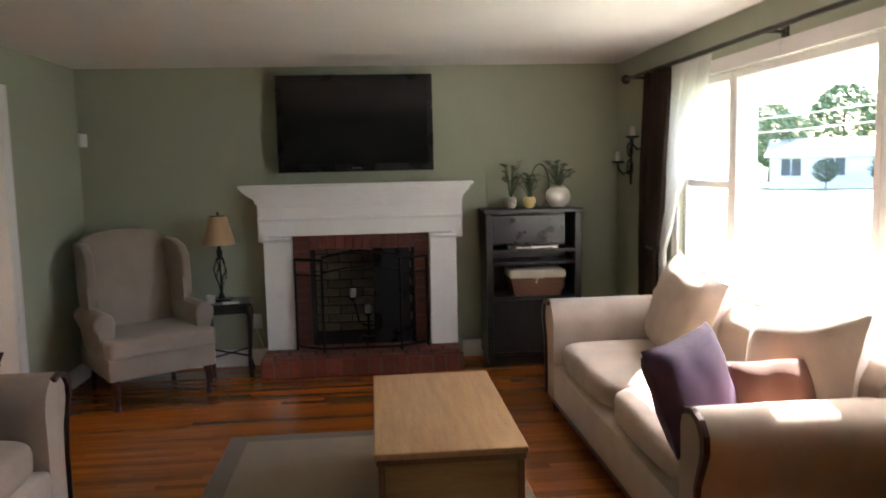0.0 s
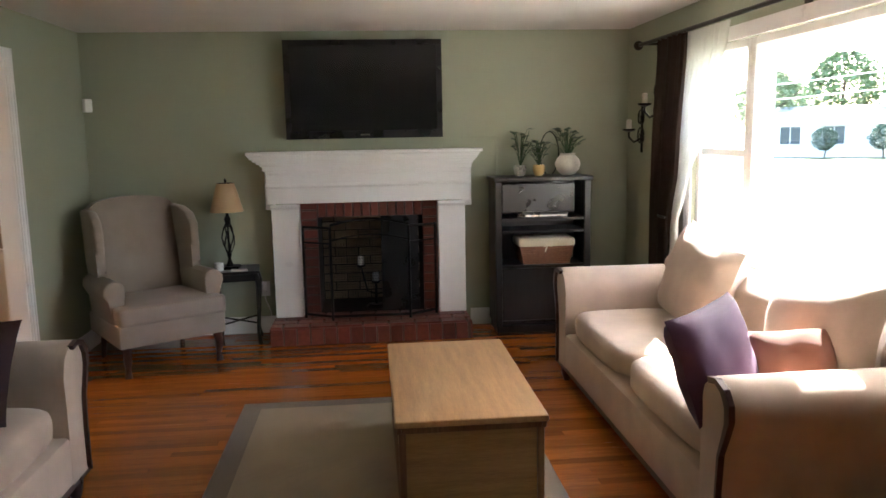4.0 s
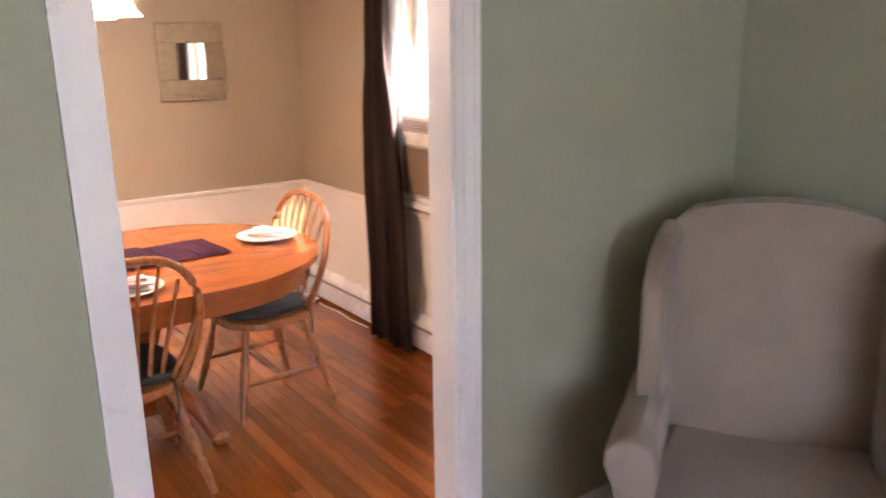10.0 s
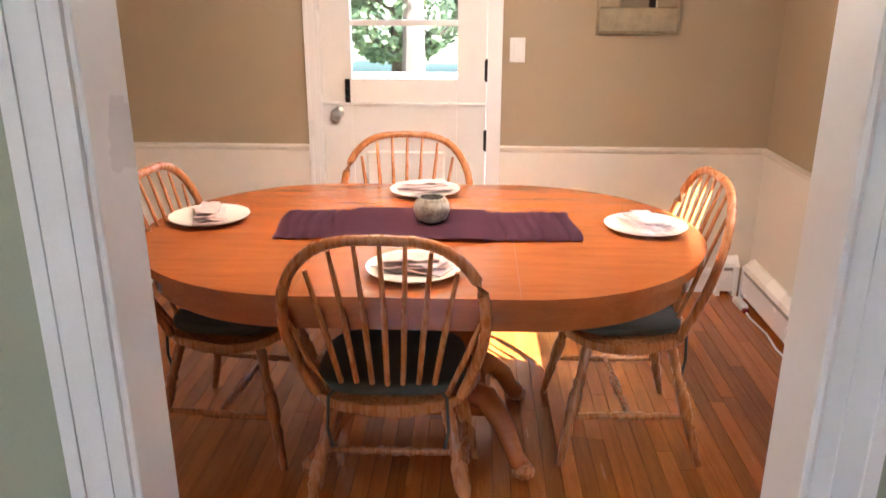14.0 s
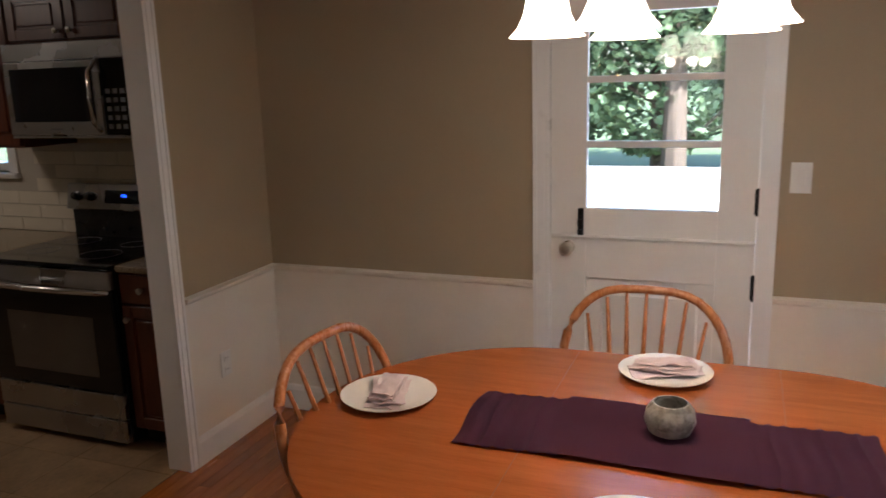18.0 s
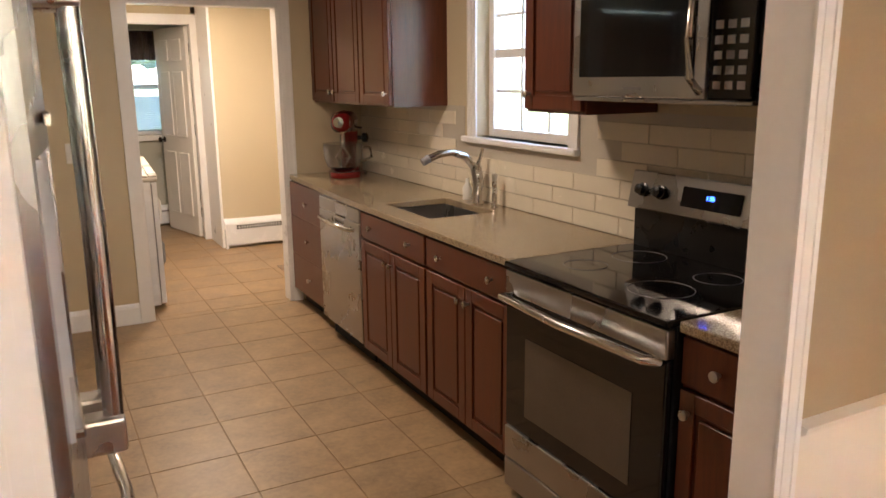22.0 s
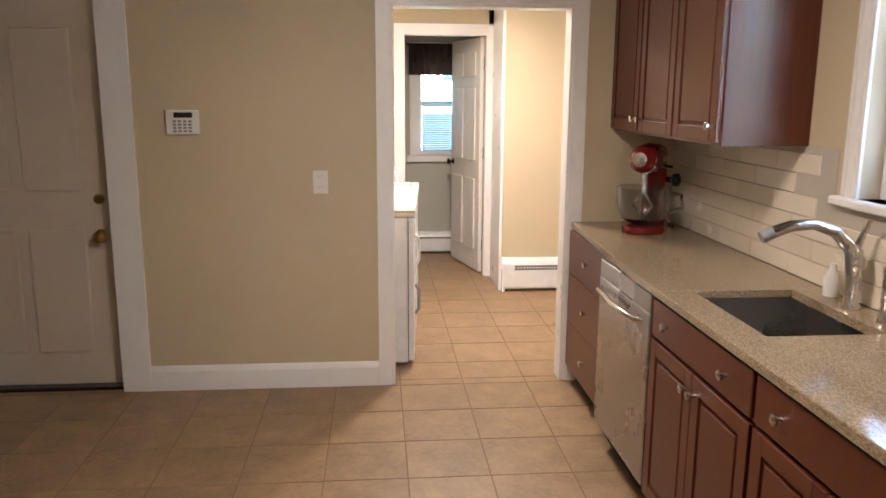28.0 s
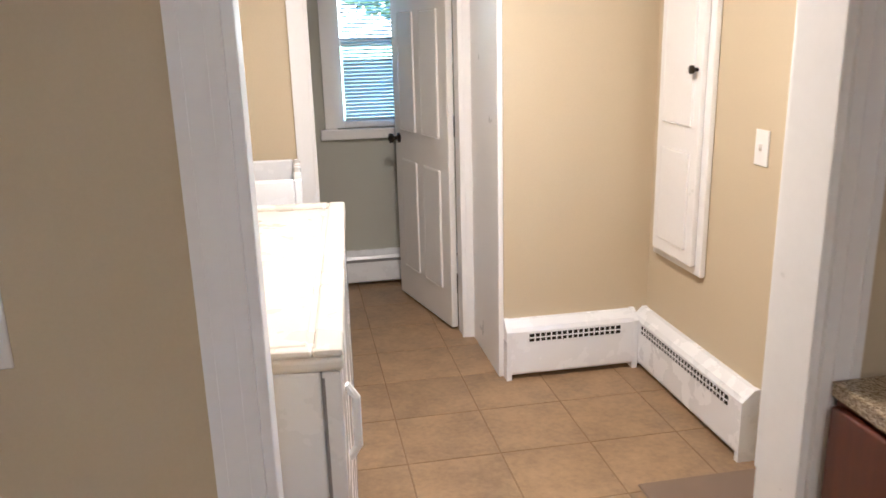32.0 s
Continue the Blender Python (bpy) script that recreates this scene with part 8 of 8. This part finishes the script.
def boards(x0, x1, y0, y1, parent, singles, seed, lengths=(0.7, 1.0, 1.3, 1.7)):
    """Strip flooring along x; singles(x, y) tells which boards are objects of their own."""
    rng = random.Random(seed)
    pitch = 0.0572
    verts, faces = [], []
    rows = int((y1 - y0) / pitch) + 1
    for r in range(rows):
        ya, yb = y0 + r * pitch, min(y0 + (r + 1) * pitch - 0.0004, y1)
        if yb - ya < 0.01:
            continue
        x = x0 - rng.uniform(0, 0.6)
        while x < x1 - 0.02:
            ln = rng.choice(lengths)
            a, b = max(x, x0), min(x + ln - 0.0004, x1)
            x += ln
            if b - a < 0.03:
                continue
            if singles((a + b) / 2, (ya + yb) / 2) and len(parent.children) < 299:
                piece("board", (b - a, yb - ya, 0.018), "oak_board", parent, pose((a + b) / 2, (ya + yb) / 2, -0.018))
            else:
                n = len(verts)
                verts += slab_verts(a, ya, -0.018, b, yb, 0, 0.0006)
                faces += [tuple(n + k for k in f) for f in CUBE_F]
    if verts:
        me = bpy.data.meshes.new("boards")
        me.from_pydata(verts, [], faces)
        me.materials.append(M["oak_rest"])
        ob = new("boards", me)
        ob.parent = parent
        ob["kind"] = "stuff"


fl = bpy.data.objects["floor_living"]
fd = bpy.data.objects["floor_dining"]
boards(-0.1165, LIV_E, LIV_S, 0.0, fl, lambda x, y: x < 2.6 and y > -2.2 or x > 1.0 and -2.2 >= y > -4.0, 3)
boards(DIN_W, -0.1178, DIN_S - 0.058, DIN_N, fd, lambda x, y: True, 4)

T = 0.343
for x0, y0, x1, y1, parent in ((KX, KIT_S - 0.06, 0.95, DIN_S - 0.062, bpy.data.objects["floor_kitchen"]), (LAU_W, BATH_S, -0.8, KIT_S - 0.062, bpy.data.objects["floor_laundry"])):
    gx = -1.585 + T * math.floor((x0 + 1.585) / T)
    while gx < x1:
        gy = -5.508 + T * math.floor((y0 + 5.508) / T)
        while gy < y1:
            a, b, c, d2 = max(gx + 0.0014, x0), min(gx + T - 0.0014, x1), max(gy + 0.0014, y0), min(gy + T - 0.0014, y1)
            if b - a > 0.02 and d2 - c > 0.02:
                if x0 != KX or not (a > -0.06 and c > -6.4):
                    piece("floor_tile", (b - a, d2 - c, 0.006), "floor_tile", parent, pose((a + b) / 2, (c + d2) / 2, -0.0055, 0, 0, 0), 0.0016)
            gy += T
        gx += T

# brick hearth and surround
hearth = thing("hearth", "raised red brick hearth in front of the fireplace", "hearth", kind="structure")
part("mortar_bed", box(1.374, -0.445, 0, 2.885, -0.001, 0.136), "mortar", hearth)
for r in range(4):
    y = -0.455 + 0.114 * r
    off = 0.0 if r % 2 else 0.1
    x = 1.362 - off
    while x < 2.885:
        a, b = max(x, 1.362), min(x + 0.192, 2.897)
        if b - a > 0.03:
            piece("brick", (b - a - 0.008, 0.106, 0.014), "brick", hearth, pose((a + b) / 2, y + 0.057, 0.131, 0, 0, 0), 0.003)
        x += 0.2
x = 1.367
while x < 2.80:
    piece("brick", (0.092, 0.130, 0.014), "brick", hearth, pose(x + 0.048, -0.444, 0.066, 90, 0, 0), 0.003)
    x += 0.1
for y in (-0.40, -0.30, -0.20, -0.10):
    piece("brick", (0.130, 0.092, 0.014), "brick", hearth, pose(1.375, y, 0.066, 0, -90, 0), 0.003)
    piece("brick", (0.130, 0.092, 0.014), "brick", hearth, pose(2.884, y, 0.066, 0, 90, 0), 0.003)
surround = thing("fireplace_surround", "red brick face round the firebox opening", "fireplace surround", kind="structure")
part("mortar_bed", joined(box(1.565, -0.012, 0.147, 1.722, 0.018, 1.048), joined(box(2.558, -0.012, 0.147, 2.69, 0.018, 1.048), box(1.722, -0.012, 0.92, 2.558, 0.018, 1.048))), "mortar", surround)
z = 0.149
k = 0
while z < 1.04:
    h = min(0.066, 1.048 - z)
    for x0, x1 in ((1.566, 1.722), (2.558, 2.689)):
        piece("brick", (x1 - x0 - 0.002, h - 0.002, 0.012), "brick", surround, pose((x0 + x1) / 2, -0.0115, z + h / 2, 90, 0, 0), 0.003)
    z += 0.076
    k += 1
x = 1.727
while x < 2.555:
    piece("brick", (0.060, 0.122, 0.012), "brick", surround, pose(x + 0.033, -0.0115, 0.984, 90, 0, 0), 0.003)
    x += 0.0692
fb = thing("firebox_lining", "sooty fire bricks at the back of the firebox", "fire brick", kind="structure")
for r in range(10):
    x = 1.725 - (0.1 if r % 2 else 0)
    while x < 2.555:
        a, b = max(x, 1.724), min(x + 0.196, 2.556)
        if b - a > 0.03:
            piece("fire_brick", (b - a, 0.068, 0.014), "firebrick", fb, pose((a + b) / 2, 0.519, 0.180 + r * 0.076, 90, 0, 0), 0.003)
        x += 0.204

# wall tiles behind the worktop
splash = thing("backsplash", "cream subway tile splashback behind sink and cooker", "backsplash", kind="structure")
part("grout_bed", joined(box(KX + 0.0005, -7.91, 0.8875, KX + 0.004, -6.46, 1.369), joined(box(KX + 0.0005, -6.46, 0.8875, KX + 0.004, -5.48, 1.18), box(KX + 0.0005, -5.48, 0.8875, KX + 0.004, -3.996, 1.383))), "wall_grout", splash)
r, z = 0, 0.889
while z < 1.36:
    y = -7.908 - (0.15 if r % 2 else 0)
    while y < -4.0:
        a, b = max(y, -7.908), min(y + 0.298, -3.998)
        top = z + 0.0735
        if b - a > 0.03 and (top < 1.182 or b < -6.46 or a > -5.48) and top < 1.375:
            piece("wall_tile", (b - a, 0.0735, 0.006), "subway_tile", splash, pose(KX + 0.0035, (a + b) / 2, z + 0.03675, 90, 0, 90), 0.0015)
        y += 0.3005
    z += 0.0755
    r += 1
